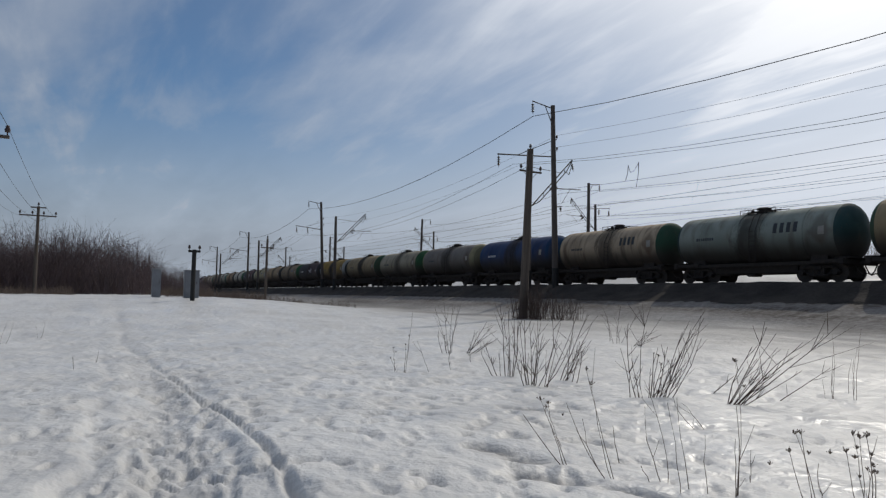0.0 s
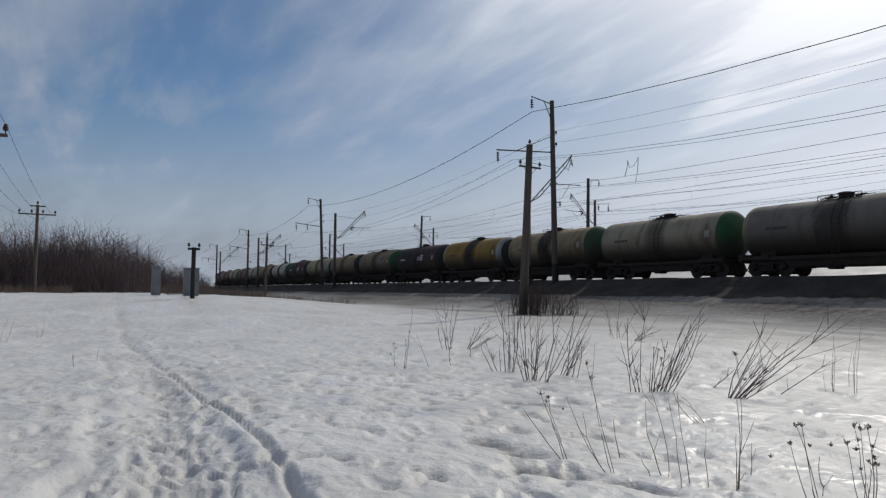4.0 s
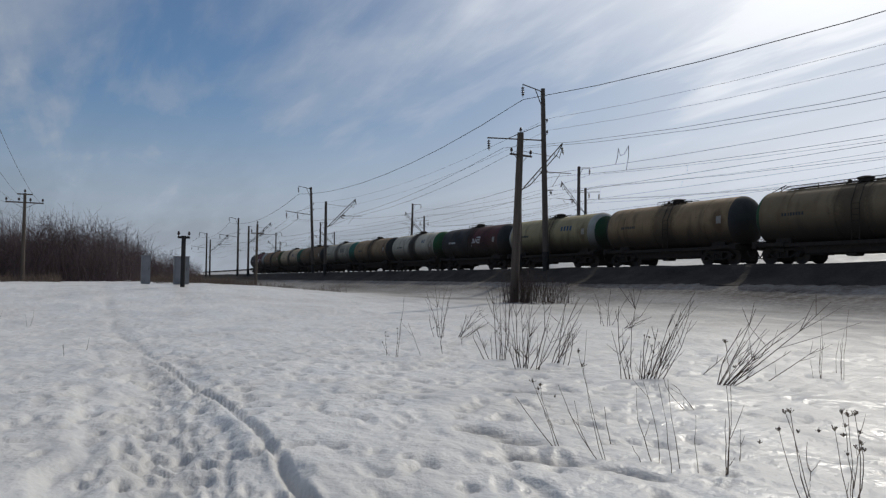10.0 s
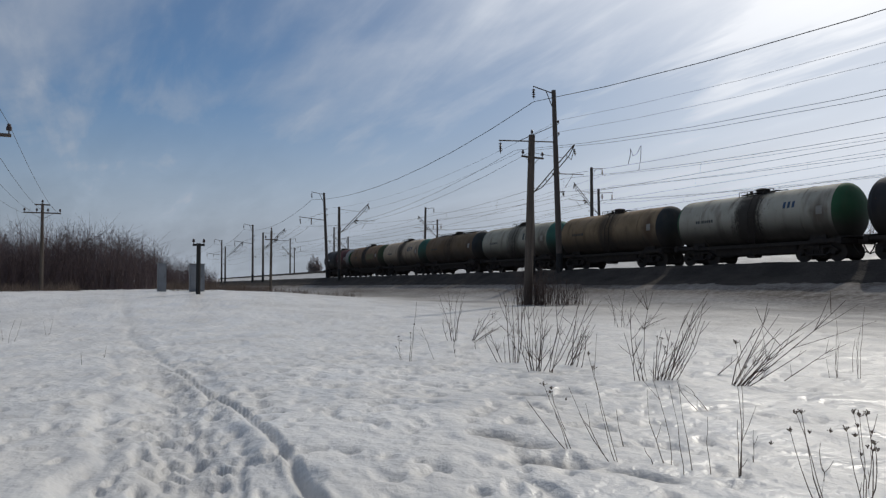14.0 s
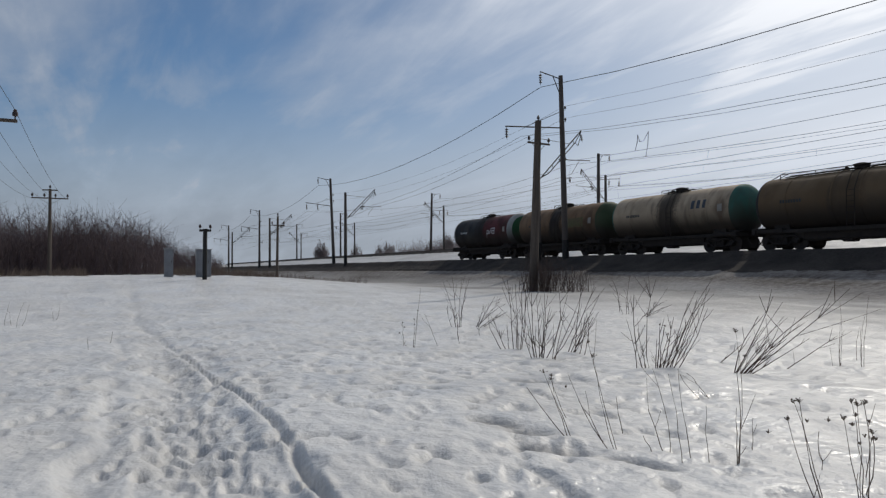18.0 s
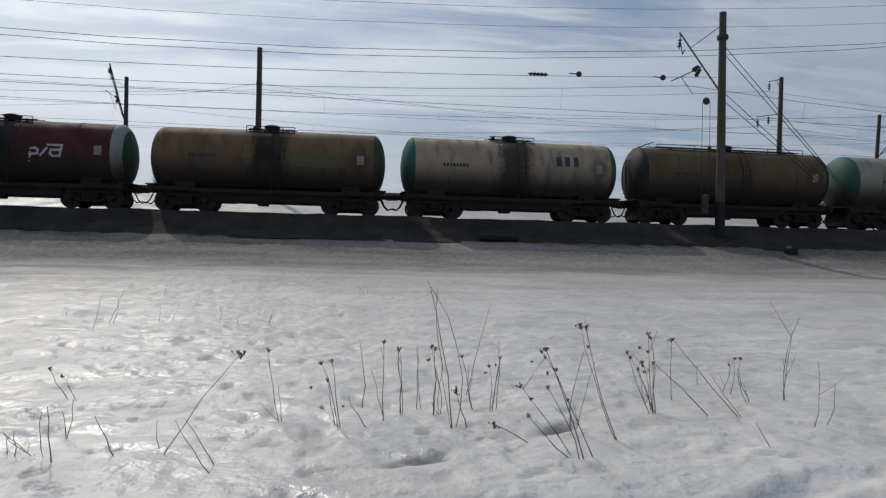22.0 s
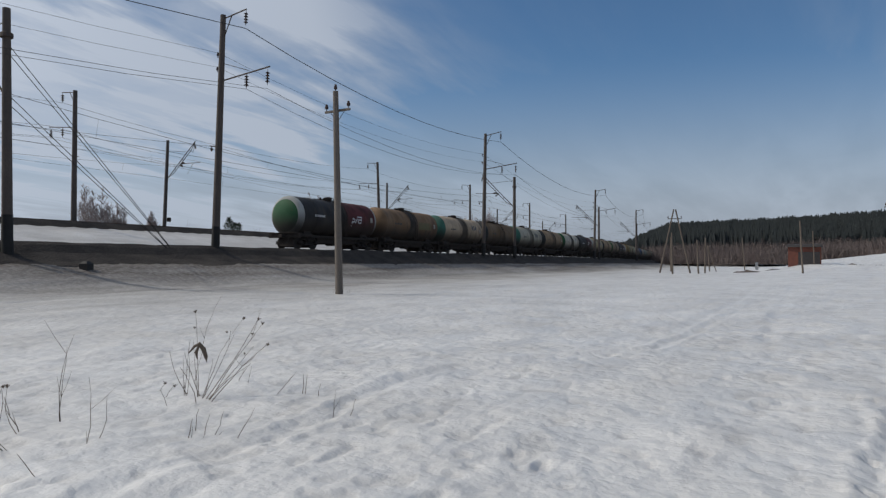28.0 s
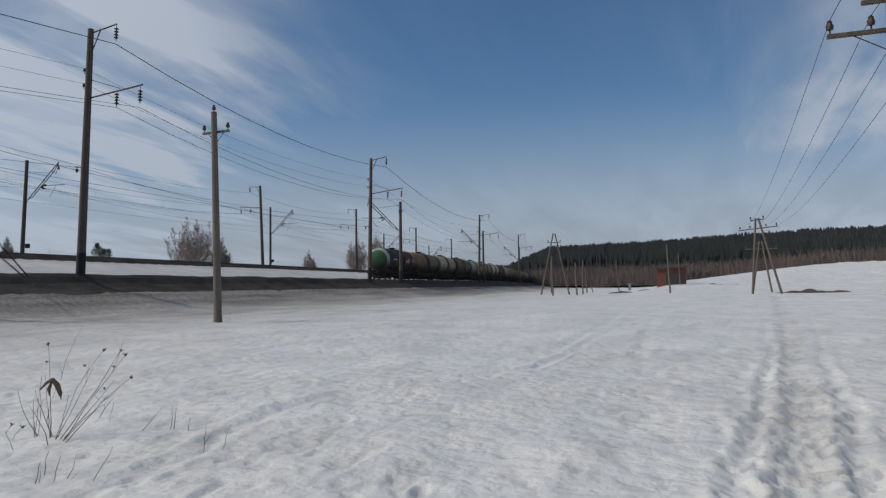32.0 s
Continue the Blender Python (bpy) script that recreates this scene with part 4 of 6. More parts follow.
SPECS = [
    dict(label="black and maroon tank wagon, green ends, white bands, last in train", paint=paint(C_DARK, 0.5, C_MAROON, 0.3, 0.6), dome=dome(C_GREEN), ring=RING_W, sign=2.1, sign_z=2.48, number=M_LETTER_WHITE, dome_label="bright green dished end"),
    dict(label="brownish beige tank wagon with black oil spill and green ends", paint=paint((0.21, 0.13, 0.072), 1.0, None, 0.75), dome=dome((0.06, 0.085, 0.045)), marks=PATCH, tail=paint((0.2, 0.125, 0.07), 0.0, None, 0.6), dome_label="dull green dished end"),
    dict(label="cream tank wagon with teal ends, blue letters and black spill", paint=paint(C_CREAM, 0.85), dome=dome(C_TEAL), marks=VTB, dome_label="teal dished end"),
    dict(label="dirty olive-brown tank wagon with long top railing", paint=paint(C_BROWN, 0.3), dome=dome(C_DUSK), rail=4.2, dome_label="dark dished end"),
    dict(label="pale grey-green tank wagon with teal ends and dark letters", paint=paint(C_PALE, 0.6), dome=dome(C_TEAL), marks=MNOS, dome_label="teal dished end"),
    dict(label="rusty tan tank wagon with dark ends", paint=paint((0.27, 0.19, 0.11), 0.6, None, 0.75), dome=dome(C_DUSK)),
    dict(label="whitish tank wagon with green ends and dark oil spill", paint=paint(C_WHITE, 0.95), dome=dome(C_GREEN), marks=[(2.6, 3.1, 0.8, 0.35, 3, M_LETTER_BLUE)]),
    dict(label="dark grey tank wagon with red panel and white sign", paint=paint(C_DARK, 0.5, (0.075, 0.022, 0.022), 0.3, 0.0), dome=dome(C_DUSK), sign=1.4, number=M_LETTER_WHITE),
    dict(label="pale beige tank wagon with blue sign, pale bands and green ends", paint=paint((0.36, 0.31, 0.18), 0.5), dome=dome((0.025, 0.075, 0.04)), ring=RING_W, marks=LOGO_B),
    dict(label="tan tank wagon with dark band and rust streaks", paint=paint((0.29, 0.205, 0.115), 0.6, None, 0.7), dome=dome(C_DUSK)),
    dict(label="olive tan tank wagon with green ends and blue sign", paint=paint((0.22, 0.165, 0.10), 0.55), dome=dome(C_GREEN), rail=4.2, marks=LOGO_B),
    dict(label="dark grey tank wagon with maroon panel and white sign", paint=paint(C_DARK, 0.5, (0.055, 0.03, 0.03), 0.3, -0.1), dome=dome(C_DUSK), sign=1.4, number=M_LETTER_WHITE),
    dict(label="yellow-ochre tank wagon with black spill and pale band", paint=paint(C_YELLOW, 1.0), dome=dome(C_DUSK), ring=RING_W),
    dict(label="beige tank wagon with dark brown spill and dark green ends", paint=paint((0.31, 0.24, 0.14), 0.95), dome=dome((0.05, 0.1, 0.06))),
    dict(label="cream tank wagon with green ends", paint=paint((0.32, 0.28, 0.2), 0.6), dome=dome(C_GREEN)),
    dict(label="grey-beige tank wagon with pale yellowish end band", paint=paint((0.175, 0.155, 0.135), 0.7), dome=dome((0.2, 0.18, 0.11)), ring=paint((0.3, 0.27, 0.16), 0.0)),
    dict(label="blue tank wagon with black spill under the hatch", paint=paint(C_BLUE, 0.7, None, 0.2), dome=dome((0.02, 0.06, 0.14)), number=M_LETTER_WHITE),
    dict(label="cream tank wagon with rust streaks and green ends", paint=paint(C_CREAM, 0.7, None, 0.8), dome=dome((0.03, 0.08, 0.048)), marks=MNOS),
    dict(label="grey-green tank wagon with dark letters and dark teal ends", paint=paint((0.26, 0.29, 0.25), 0.8), dome=dome((0.02, 0.055, 0.055)), marks=MNOS),
]
SPECS += [SPECS[k] for k in (13, 5, 9, 4, 8, 2, 1, 10, 17, 3, 6)]
WAGONS = []
made = {}
for k, sp in enumerate(SPECS):
    if id(sp) in made:
        WAGONS.append(copy_thing(made[id(sp)], pose(0, 0, 0)))
    else:
        made[id(sp)] = make_wagon(sp)
        WAGONS.append(made[id(sp)])
PITCH, REAR0, SPEED = 12.02, -248.7, 10.33

# ---- masts along the railway ----
def taper(h, r0, r1, n=12, bury=0.4):
    return Build().tube([(0, 0, -bury), (0, 0, h * 0.5), (0, 0, h)], [r0, (r0 + r1) / 2, r1], n)


def insulator_mesh(discs=4, name="insulator"):
    b = Build()
    prof = [(0.015, 0.0), (0.015, -0.16)]
    for k in range(discs):
        z = -0.18 - 0.17 * k
        prof += [(0.05, z), (0.13, z - 0.06), (0.13, z - 0.08), (0.045, z - 0.09), (0.045, z - 0.15)]
    prof += [(0.015, -0.2 - 0.17 * discs), (0.015, -0.3 - 0.17 * discs)]
    b.lathe(prof, 10)
    return b.mesh(name, M_PORCELAIN, True)


ME_STRING, ME_STRING2 = insulator_mesh(4), insulator_mesh(3)


def pin_mesh():
    b = Build()
    b.lathe([(0.02, 0), (0.02, 0.10), (0.075, 0.11), (0.085, 0.2), (0.05, 0.27), (0.065, 0.29), (0.02, 0.33)], 8)
    return b.mesh("pin_insulator", M_PORCELAIN, True)


ME_PIN = pin_mesh()
NEAR_MASTS = [(-192.2, 11.7), (-149.3, 12.4), (-98.2, 13.1), (-41.8, 14.2), (31.12, 14.8), (72.1, 14.3), (129.9, 13.4), (194.9, 14.2)]
CAT_MASTS = [(-186.0, 9.6), (-139.0, 10.0), (-91.3, 10.3), (-44.9, 10.2), (18.1, 10.95), (81.8, 10.4), (133.2, 10.4), (197.0, 10.6)]
FAR_MASTS = [(-231.0, 10.0), (-193.0, 10.0), (-151.4, 10.0), (-102.3, 9.6), (-59.8, 9.8), (34.2, 10.4), (79.2, 10.6), (112.1, 10.9), (150.0, 10.6), (190.0, 10.6)]
BACK_MASTS = [(-253.0, 10.6), (-188.2, 10.5), (-129.2, 10.4), (-77.0, 10.4), (-20.4, 10.9), (57.2, 11.3), (109.6, 11.6), (174.7, 11.4), (232.0, 11.4)]
BASE_Z, FAR_Z = 2.0, 4.5
LEANS = {-41.8: 1.2, -98.2: 2.4, 31.12: 2.0, 72.1: 1.1, 129.9: 1.1, 18.1: -1.7, 79.2: -2.2, 57.2: 2.5, -59.8: -0.8, -102.3: -1.5}


def leaning(m, x, h=10.0):
    """Masts stand a little out of plumb, across the track; the top keeps its place."""
    a = LEANS.get(x, 0.0)
    return m @ pose(0, h * math.sin(radians(a)), 0, a, 0, 0)


for x, h in NEAR_MASTS:
    m = thing("railway_mast", leaning(track_pose(x, -3.2, BASE_Z), x, h), "tall grey concrete railway mast with field-side bracket arms", "mast", "tall railway masts")
    part("post", taper(h, 0.25, 0.165), M_CONCRETE, m, smooth=True)
    part("foot", Build().tube([(0, 0, -0.3), (0, 0, 1.7)], [0.258, 0.248], 12), M_TAR, m, "black tarred foot", smooth=True)
    part("top_arm", Build().tube([(0, 0, h - 0.25), (0, -1.9, h + 0.12)], 0.045, 6), M_STEEL, m)
    part("arm_brace", Build().tube([(0, -0.15, h - 1.35), (0, -0.75, h - 0.05)], 0.035, 6), M_STEEL, m)
    part("insulator", ME_STRING, M_PORCELAIN, m, at=pose(0, -1.88, h + 0.08))
    z = h - 3.75
    if x == -41.8:
        part("lower_arm", Build().tube([(0, 0, h - 3.98), (0, -5.1, h - 4.2)], 0.05, 6), M_STEEL, m)
        part("tie_rod", Build().tube([(0, -0.1, h - 2.75), (0, -3.3, h - 4.1)], 0.025, 5), M_STEEL, m)
        part("insulator", ME_STRING, M_PORCELAIN, m, at=pose(0, -5.0, h - 4.2))
    else:
        part("lower_arm", Build().tube([(0, 0, z - 0.35), (0, -3.9, z + 0.2)], 0.05, 6), M_STEEL, m)
        part("tie_rod", Build().tube([(0, -0.1, z + 0.75), (0, -2.3, z + 0.1)], 0.02, 5), M_STEEL, m)
        for y in (-2.1, -3.75):
            part("insulator", ME_STRING, M_PORCELAIN, m, at=pose(0, y, z + 0.18 * (y / -3.9) - 0.1))
    for dz in (-2.6, -3.5):
        part("pin_bracket", Build().tube([(0, 0, h + dz), (0, 0.34, h + dz)], 0.022, 5), M_STEEL, m)
        part("pin_insulator", ME_PIN, M_PORCELAIN, m, at=pose(0, 0.34, h + dz))
    part("side_bracket", Build().tube([(0, 0, h * 0.45), (0, 0.75, h * 0.45 + 0.06)], 0.035, 5), M_STEEL, m)
    part("small_insulator", ME_PIN, M_PORCELAIN, m, at=pose(0, 0.6, h * 0.45 + 0.04, 180))


def cantilever(m, side, lift=0.0, reach=4.4, plain=False):
    """Sloping bracket that carries the overhead line; side: +1 reaches away along +y."""
    z0, z1 = 6.65 + lift, 10.95 + lift

    def at(f, drop=0.0):
        return (0, side * (0.15 + (reach - 0.15) * f), z0 + (z1 - z0) * f - drop)

    part("bracket_tube", Build().tube([at(0), at(1)], 0.05, 6), M_STEEL, m)
    if not plain:
        part("bracket_tube", Build().tube([at(0.04), at(0.22, 0.38), at(0.86, 0.42), at(1.0, 0.05)], 0.042, 6), M_STEEL, m)
        for f in (0.3, 0.55, 0.8):
            part("bracket_web", Build().tube([at(f), at(f + 0.02, 0.42)], 0.03, 5), M_STEEL, m)
    part("bracket_tie", Build().tube([(0, side * 0.1, z1 - 1.0), at(0.72)], 0.022, 5), M_STEEL, m)
    part("insulator", ME_STRING2, M_PORCELAIN, m, at=pose(*at(0.98, 0.1), side * 14))
    part("hanger", Build().tube([at(1.0, 0.0), at(0.97, 0.55), at(0.92, 0.95), at(0.86, 0.5)], 0.03, 5), M_STEEL, m)
    part("insulator", ME_STRING2, M_PORCELAIN, m, at=pose(*at(0.44, 0.1), side * 55))
    part("registration_arm", Build().tube([at(0.45, 0.2), (0, side * (reach + 0.9), z0 + 1.85)], 0.035, 6), M_STEEL, m)
    part("steady_arm", Build().tube([(0, side * (reach - 0.2), z0 + 1.8), (0.2, side * (reach - 1.2), z0 + 0.6)], 0.02, 5), M_STEEL, m)
    part("insulator", ME_STRING2, M_PORCELAIN, m, at=pose(0, side * 2.15, z0 + 1.83, side * 88))


for x, h in CAT_MASTS:
    m = thing("catenary_mast", leaning(track_pose(x, -3.2, BASE_Z), x, h), "grey concrete mast with sloping steel bracket for overhead line", "mast", "overhead line masts")
    part("post", taper(h, 0.24, 0.17), M_CONCRETE, m, smooth=True)
    part("foot", Build().tube([(0, 0, -0.3), (0, 0, 1.6)], [0.248, 0.24], 12), M_TAR, m, "black tarred foot", smooth=True)
    cantilever(m, 1, 0.4 if x == 18.1 else 0.0, plain=x == 18.1)
    if x == 18.1:
        # tensioning gear: stays to a ground anchor, pulleys and weight wires
        for z in (9.3, 8.9, 7.0, 6.6):
            part("stay_wire", Build().tube([(0.1, 0, z), (8.3 - (9.3 - z) * 0.12, -0.75, 0.25)], 0.018, 5), M_WIRE, m)
        part("pulley", Build().lathe([(0.05, -0.03), (0.18, -0.03), (0.15, 0), (0.18, 0.03), (0.05, 0.03)], 14, "y", (-0.75, 0.1, 6.55)), M_STEEL, m)
        for dx in (-0.95, -0.55):
            part("weight_wire", Build().tube([(dx, 0.1, 6.5), (dx, 0.1, 1.4)], 0.012, 4), M_WIRE, m)
        part("weight_stack", Build().lathe([(0.16, 1.0), (0.18, 1.02), (0.18, 1.9), (0.05, 1.95)], 10, c=(-0.75, 0.1, 0)), M_STEEL, m)
    if x in (18.1, 81.8):
        part("anchor_clamp", Build().lathe([(0.24, h - 1.35), (0.27, h - 1.33), (0.27, h - 1.15), (0.24, h - 1.13)], 12), M_STEEL, m)

for x, h in FAR_MASTS:
    m = thing("line_mast", leaning(track_pose(x, 15.5, FAR_Z), x, h), "slim concrete mast with two bracket arms beside far tracks", "mast", "masts by the far tracks")
    part("post", taper(h, 0.22, 0.16), M_CONCRETE, m, smooth=True)
    part("top_arm", Build().tube([(0, 0, h - 0.15), (0, 1.6, h + 0.02)], 0.035, 6), M_STEEL, m)
    part("arm_brace", Build().tube([(0, 0.1, h - 1.0), (0, 0.6, h - 0.1)], 0.025, 6), M_STEEL, m)
    part("insulator", ME_STRING2, M_PORCELAIN, m, at=pose(0, 1.55, h))
    part("lower_arm", Build().tube([(0, 0, h - 2.9), (0, 3.1, h - 2.6)], 0.035, 6), M_STEEL, m)
    for y in (1.5, 2.95):
        part("insulator", ME_STRING2, M_PORCELAIN, m, at=pose(0, y, h - 2.75))
    part("small_bracket", Build().tube([(0, -0.1, h * 0.5), (0, -0.5, h * 0.5)], 0.03, 5), M_STEEL, m)

for x, h in BACK_MASTS:
    m = thing("catenary_mast", leaning(track_pose(x, 31.0, FAR_Z), x, h), "concrete overhead line mast behind the farther tracks", "mast", "overhead line masts")
    part("post", taper(h, 0.23, 0.17), M_CONCRETE, m, smooth=True)
    cantilever(m, -1, lift=0.1)
    part("balance_weight", Build().box((0.45, -0.2, 2.0), (0.34, 0.34, 0.5), bevel=0.05), M_STEEL, m)

m = thing("plain_mast", track_pose(-6.5, 15.5, FAR_Z), "plain concrete mast without arms beyond the train", "mast")
part("post", taper(10.2, 0.23, 0.18), M_CONCRETE, m, smooth=True)
part("collar", Build().lathe([(0.19, 7.6), (0.23, 7.62), (0.23, 7.75), (0.19, 7.77)], 10), M_STEEL, m)


# ---- wires ----
def span_points(supports, sag, n=9):
    pts = []
    for a, b in zip(supports[:-1], supports[1:]):
        a, b = Vector(a), Vector(b)
        for k in range(n):
            f = k / n
            p = a.lerp(b, f)
            p.z -= sag * 4 * f * (1 - f) * min(1.6, (b - a).length / 55)
            pts.append(p)
    return pts + [Vector(supports[-1])]


def wire(name, supports, sag, r, label, group="overhead wires", n=9):
    b = Build().tube(span_points(supports, sag, n), r, 4)
    return tagged(part(name, b, M_WIRE), label, "wire", group)


def tips(masts, d, base, dz, side_d=0.0):
    return [tuple((leaning(track_pose(x, d, base), x, h) @ Vector((0, side_d, h + dz)))) for x, h in masts]


wire("feeder_wire", [(-262, 31.0, 12.0)] + tips(NEAR_MASTS, -3.2, BASE_Z, -1.05, -1.88) + [(262, 58, 15)], 1.8, 0.024, "thick dark feeder wire sagging between mast tops")
for y, dz in ((-2.1, -4.75), (-3.75, -4.85)):
    wire("line_wire", tips(NEAR_MASTS, -3.2, BASE_Z, dz, y), 1.85, 0.013, "thin dark wire on the lower mast arms")
for dz in (-2.6, -3.5):
    wire("line_wire", tips(NEAR_MASTS, -3.2, BASE_Z, dz + 0.3, 0.34), 1.4, 0.009, "thin wire on pin insulators high on the masts")
wire("side_wire", [tuple(track_pose(x, -2.6, BASE_Z) @ Vector((0, 0, h * 0.45))) for x, h in NEAR_MASTS], 1.0, 0.011, "thin wire low on the mast sides")


def contact_line(xs, d, z, side, group):
    mess = [tuple(track_pose(x, d, z + 7.55).translation) for x in xs]
    cont = [tuple(track_pose(x, d + (0.3 if k % 2 else -0.3), z + 6.0).translation) for k, x in enumerate(xs)]
    top = span_points(mess, 1.1)
    low = span_points(cont, 0.05)
    tagged(part("messenger_wire", Build().tube(top, 0.014, 4), M_WIRE), "sagging carrier wire of the overhead line", "wire", group)
    tagged(part("contact_wire", Build().tube(low, 0.014, 4), M_WIRE), "level contact wire of the overhead line", "wire", group)
    for a, b in zip(top[::2], low[::2]):
        tagged(part("dropper", Build().tube([a, b], 0.006, 3), M_WIRE), "thin dropper between carrier and contact wire", "wire", "droppers")


contact_line([-235] + [x for x, h in CAT_MASTS] + [250], 0.1, RAIL_Z, 1, "near overhead line")
contact_line([x for x, h in BACK_MASTS], 27.7, 4.86, -1, "far overhead line")
contact_line([x for x, h in FAR_MASTS[:5]] + [-6.5] + [x for x, h in FAR_MASTS[5:]], 18.7, 4.86, -1, "middle overhead line")
wire("line_wire", tips(FAR_MASTS, 15.5, FAR_Z, -0.8, 1.55), 1.2, 0.014, "thin wire on the far mast tops")
for y, dz in ((1.5, -3.6), (2.95, -3.5)):
    wire("line_wire", tips(FAR_MASTS, 15.5, FAR_Z, dz, y), 1.2, 0.013, "thin wire on the far mast arms")
wire("line_wire", [tuple(track_pose(-20.4, 30.8, FAR_Z + 9.3).translation), tuple(track_pose(-6.5, 15.5, FAR_Z + 7.7).translation), tuple(track_pose(57.2, 30.8, FAR_Z + 9).translation)], 0.9, 0.013, "thin wire crossing between the far masts")
# anchored wire with insulators that ends on the tensioning mast
wire("anchor_wire", [(17.9, 32.55, 9.75), (-44.9, 35.7, 10.3)], 0.7, 0.014, "tensioned wire running into the anchor mast", n=14)
q = thing("wire_insulator", pose(9.0, 33.0, 9.52), "brown insulator string hung in the wire", "insulator", "strung insulators")
part("discs", Build().lathe([(0.02, -0.5)] + [p for k in range(5) for p in ((0.05, -0.42 + 0.18 * k), (0.14, -0.36 + 0.18 * k), (0.05, -0.31 + 0.18 * k))] + [(0.02, 0.5)], 10, "x"), M_PORCELAIN, q, smooth=True)
for x, y, z in ((11.0, 32.9, 9.6), (15.2, 32.7, 9.62)):
    q = thing("wire_insulator", pose(x, y, z), "round pulley insulator hung in the wire", "insulator", "strung insulators")
    part("wheel", Build().lathe([(0.09, -0.03), (0.14, -0.025), (0.14, 0.025), (0.09, 0.03)], 14, "y"), M_PORCELAIN, q, smooth=True)
    part("link", Build().tube([(-0.5, 0, 0.02), (0, 0, 0)], 0.03, 5), M_STEEL, q)


# ---- pole lines in the field ----
def crossarm_pole(x, y, h, lean, turn, arm, drop, mat, label, pins, r=0.13, base_fit=None, lean2=0.0):
    z = float(land(x, y))
    m = thing("utility_pole", pose(x, y, z, lean2, lean, 0) @ pose(0, 0, 0, 0, 0, turn), label, "utility pole", "poles in the field")
    part("pole", taper(h, r * 1.15, r * 0.8, 10), mat, m, smooth=True)
    part("cap_insulator", ME_PIN, M_PORCELAIN, m, at=pose(0, 0, h - 0.02))
    part("crossarm", Build().box((0.12, 0, h - drop), (0.1, arm, 0.1), bevel=0.012), mat, m)
    for s in (-1, 1):
        part("arm_brace", Build().tube([(0.12, s * arm * 0.3, h - drop - 0.03), (0.1, 0, h - drop - 0.5)], 0.014, 5), M_STEEL, m)
    for p in pins:
        part("pin_insulator", ME_PIN, M_PORCELAIN, m, at=pose(0.12, p * arm / 2, h - drop + 0.04))
    return m


crossarm_pole(-32.25, 23.1, 9.7, 2.4, 0, 1.5, 1.3, M_WOOD, "dark weathered wooden pole with crossarm among bare shrubs", (-0.9, 0.9), r=0.225, lean2=-1.0)
crossarm_pole(25.1, 19.1, 8.95, -0.8, 0, 1.35, 0.85, M_CONCRETE_PALE, "pale grey pole with short crossarm standing in snow", (-0.9, 0.9), r=0.15, lean2=-1.0)
crossarm_pole(-68.7, 18.0, 6.3, 3.0, 0, 1.3, 0.9, M_WOOD, "weathered wooden pole with crossarm by the tracks", (-0.9, 0.9), r=0.13)
q = crossarm_pole(-64.0, -1.6, 7.0, 2.5, 0, 2.6, 0.75, M_WOOD, "wooden telegraph pole with two crossarms by the thicket", (-0.95, -0.3, 0.3, 0.95))
part("crossarm", Build().box((0.12, 0, 6.9), (0.1, 1.1, 0.1), bevel=0.012), M_WOOD, q)
for x, y, h in ((-25.2, -2.75, 7.0), (17.8, -4.1, 7.75)):
    q = crossarm_pole(x, y, h, 0.0, 0, 2.5, 0.75, M_WOOD, "wooden pole with wide crossarm beside the path", (-0.95, -0.3, 0.3, 0.95), r=0.14)
    part("crossarm", Build().box((0.12, 0, h - 0.08), (0.1, 1.1, 0.1), bevel=0.012), M_WOOD, q)
q = thing("signal_post", on_land(-44.4, 7.2, ry=2.8), "short dark post with double insulator top", "post")
part("post", taper(3.1, 0.14, 0.13, 8), M_TAR, q)
part("crossarm", Build().box((0, 0, 3.0), (0.12, 0.7, 0.14), bevel=0.02), M_TAR, q)
for y in (-0.3, 0.3):
    part("pin_insulator", ME_PIN, M_PORCELAIN, q, at=pose(0, y, 3.05))


def a_frame(x, y, h, spread, turn, arms, label, mat=M_WOOD, lean=0.0):
    q = thing("a_frame_pole", on_land(x, y, turn, 0, lean), label, "utility pole", "poles in the field")
    for s in (-1, 1):
        part("leg", Build().tube([(0, s * spread / 2, -0.4), (0, s * 0.12, h)], [0.13, 0.1], 8), mat, q, smooth=True)
    for w, z in arms:
        part("crossarm", Build().box((0.14, 0, z), (0.1, w, 0.1), bevel=0.012), mat, q)
        for k in (-0.46, 0.46) if w < 2 else (-0.46, -0.2, 0.2, 0.46):
            part("pin_insulator", ME_PIN, M_PORCELAIN, q, at=pose(0.14, k * w, z + 0.04))
    return q


M_WOOD_PALE = material("bleached_pole_wood", (0.16, 0.13, 0.105), 0.9, second=(0.10, 0.08, 0.065), scale=2, fine=25, stretch=(4, 4, 0.3), bump=0.4)
a_frame(100.8, 18.7, 8.9, 4.2, 12, [(1.9, 7.6)], "bleached wooden A-frame pole with crossarm in snow", M_WOOD_PALE)
a_frame(75.0, -6.8, 7.5, 2.7, -5, [(1.25, 7.35), (3.6, 6.5)], "bleached wooden A-frame pole with two crossarms in snow", M_WOOD_PALE, -5.0)
a_frame(93.0, -8.0, 6.2, 2.2, -5, [(1.2, 5.95), (3.6, 5.25)], "distant wooden A-frame pole with two crossarms", M_WOOD_PALE)
for k in (-0.95, -0.3, 0.3, 0.95):
    wire("telegraph_wire", [(-64, -1.6 + k * 1.3, 7.4), (-25.2, -2.75 + k * 1.25, 6.6), (17.8, -4.1 + k * 1.25, 7.35), (75.0, -6.8 + k * 1.5, 7.2), (93.0, -8.0 + k * 1.4, 6.3)], 0.7, 0.008, "thin telegraph wire along the path", "telegraph wires", n=12)
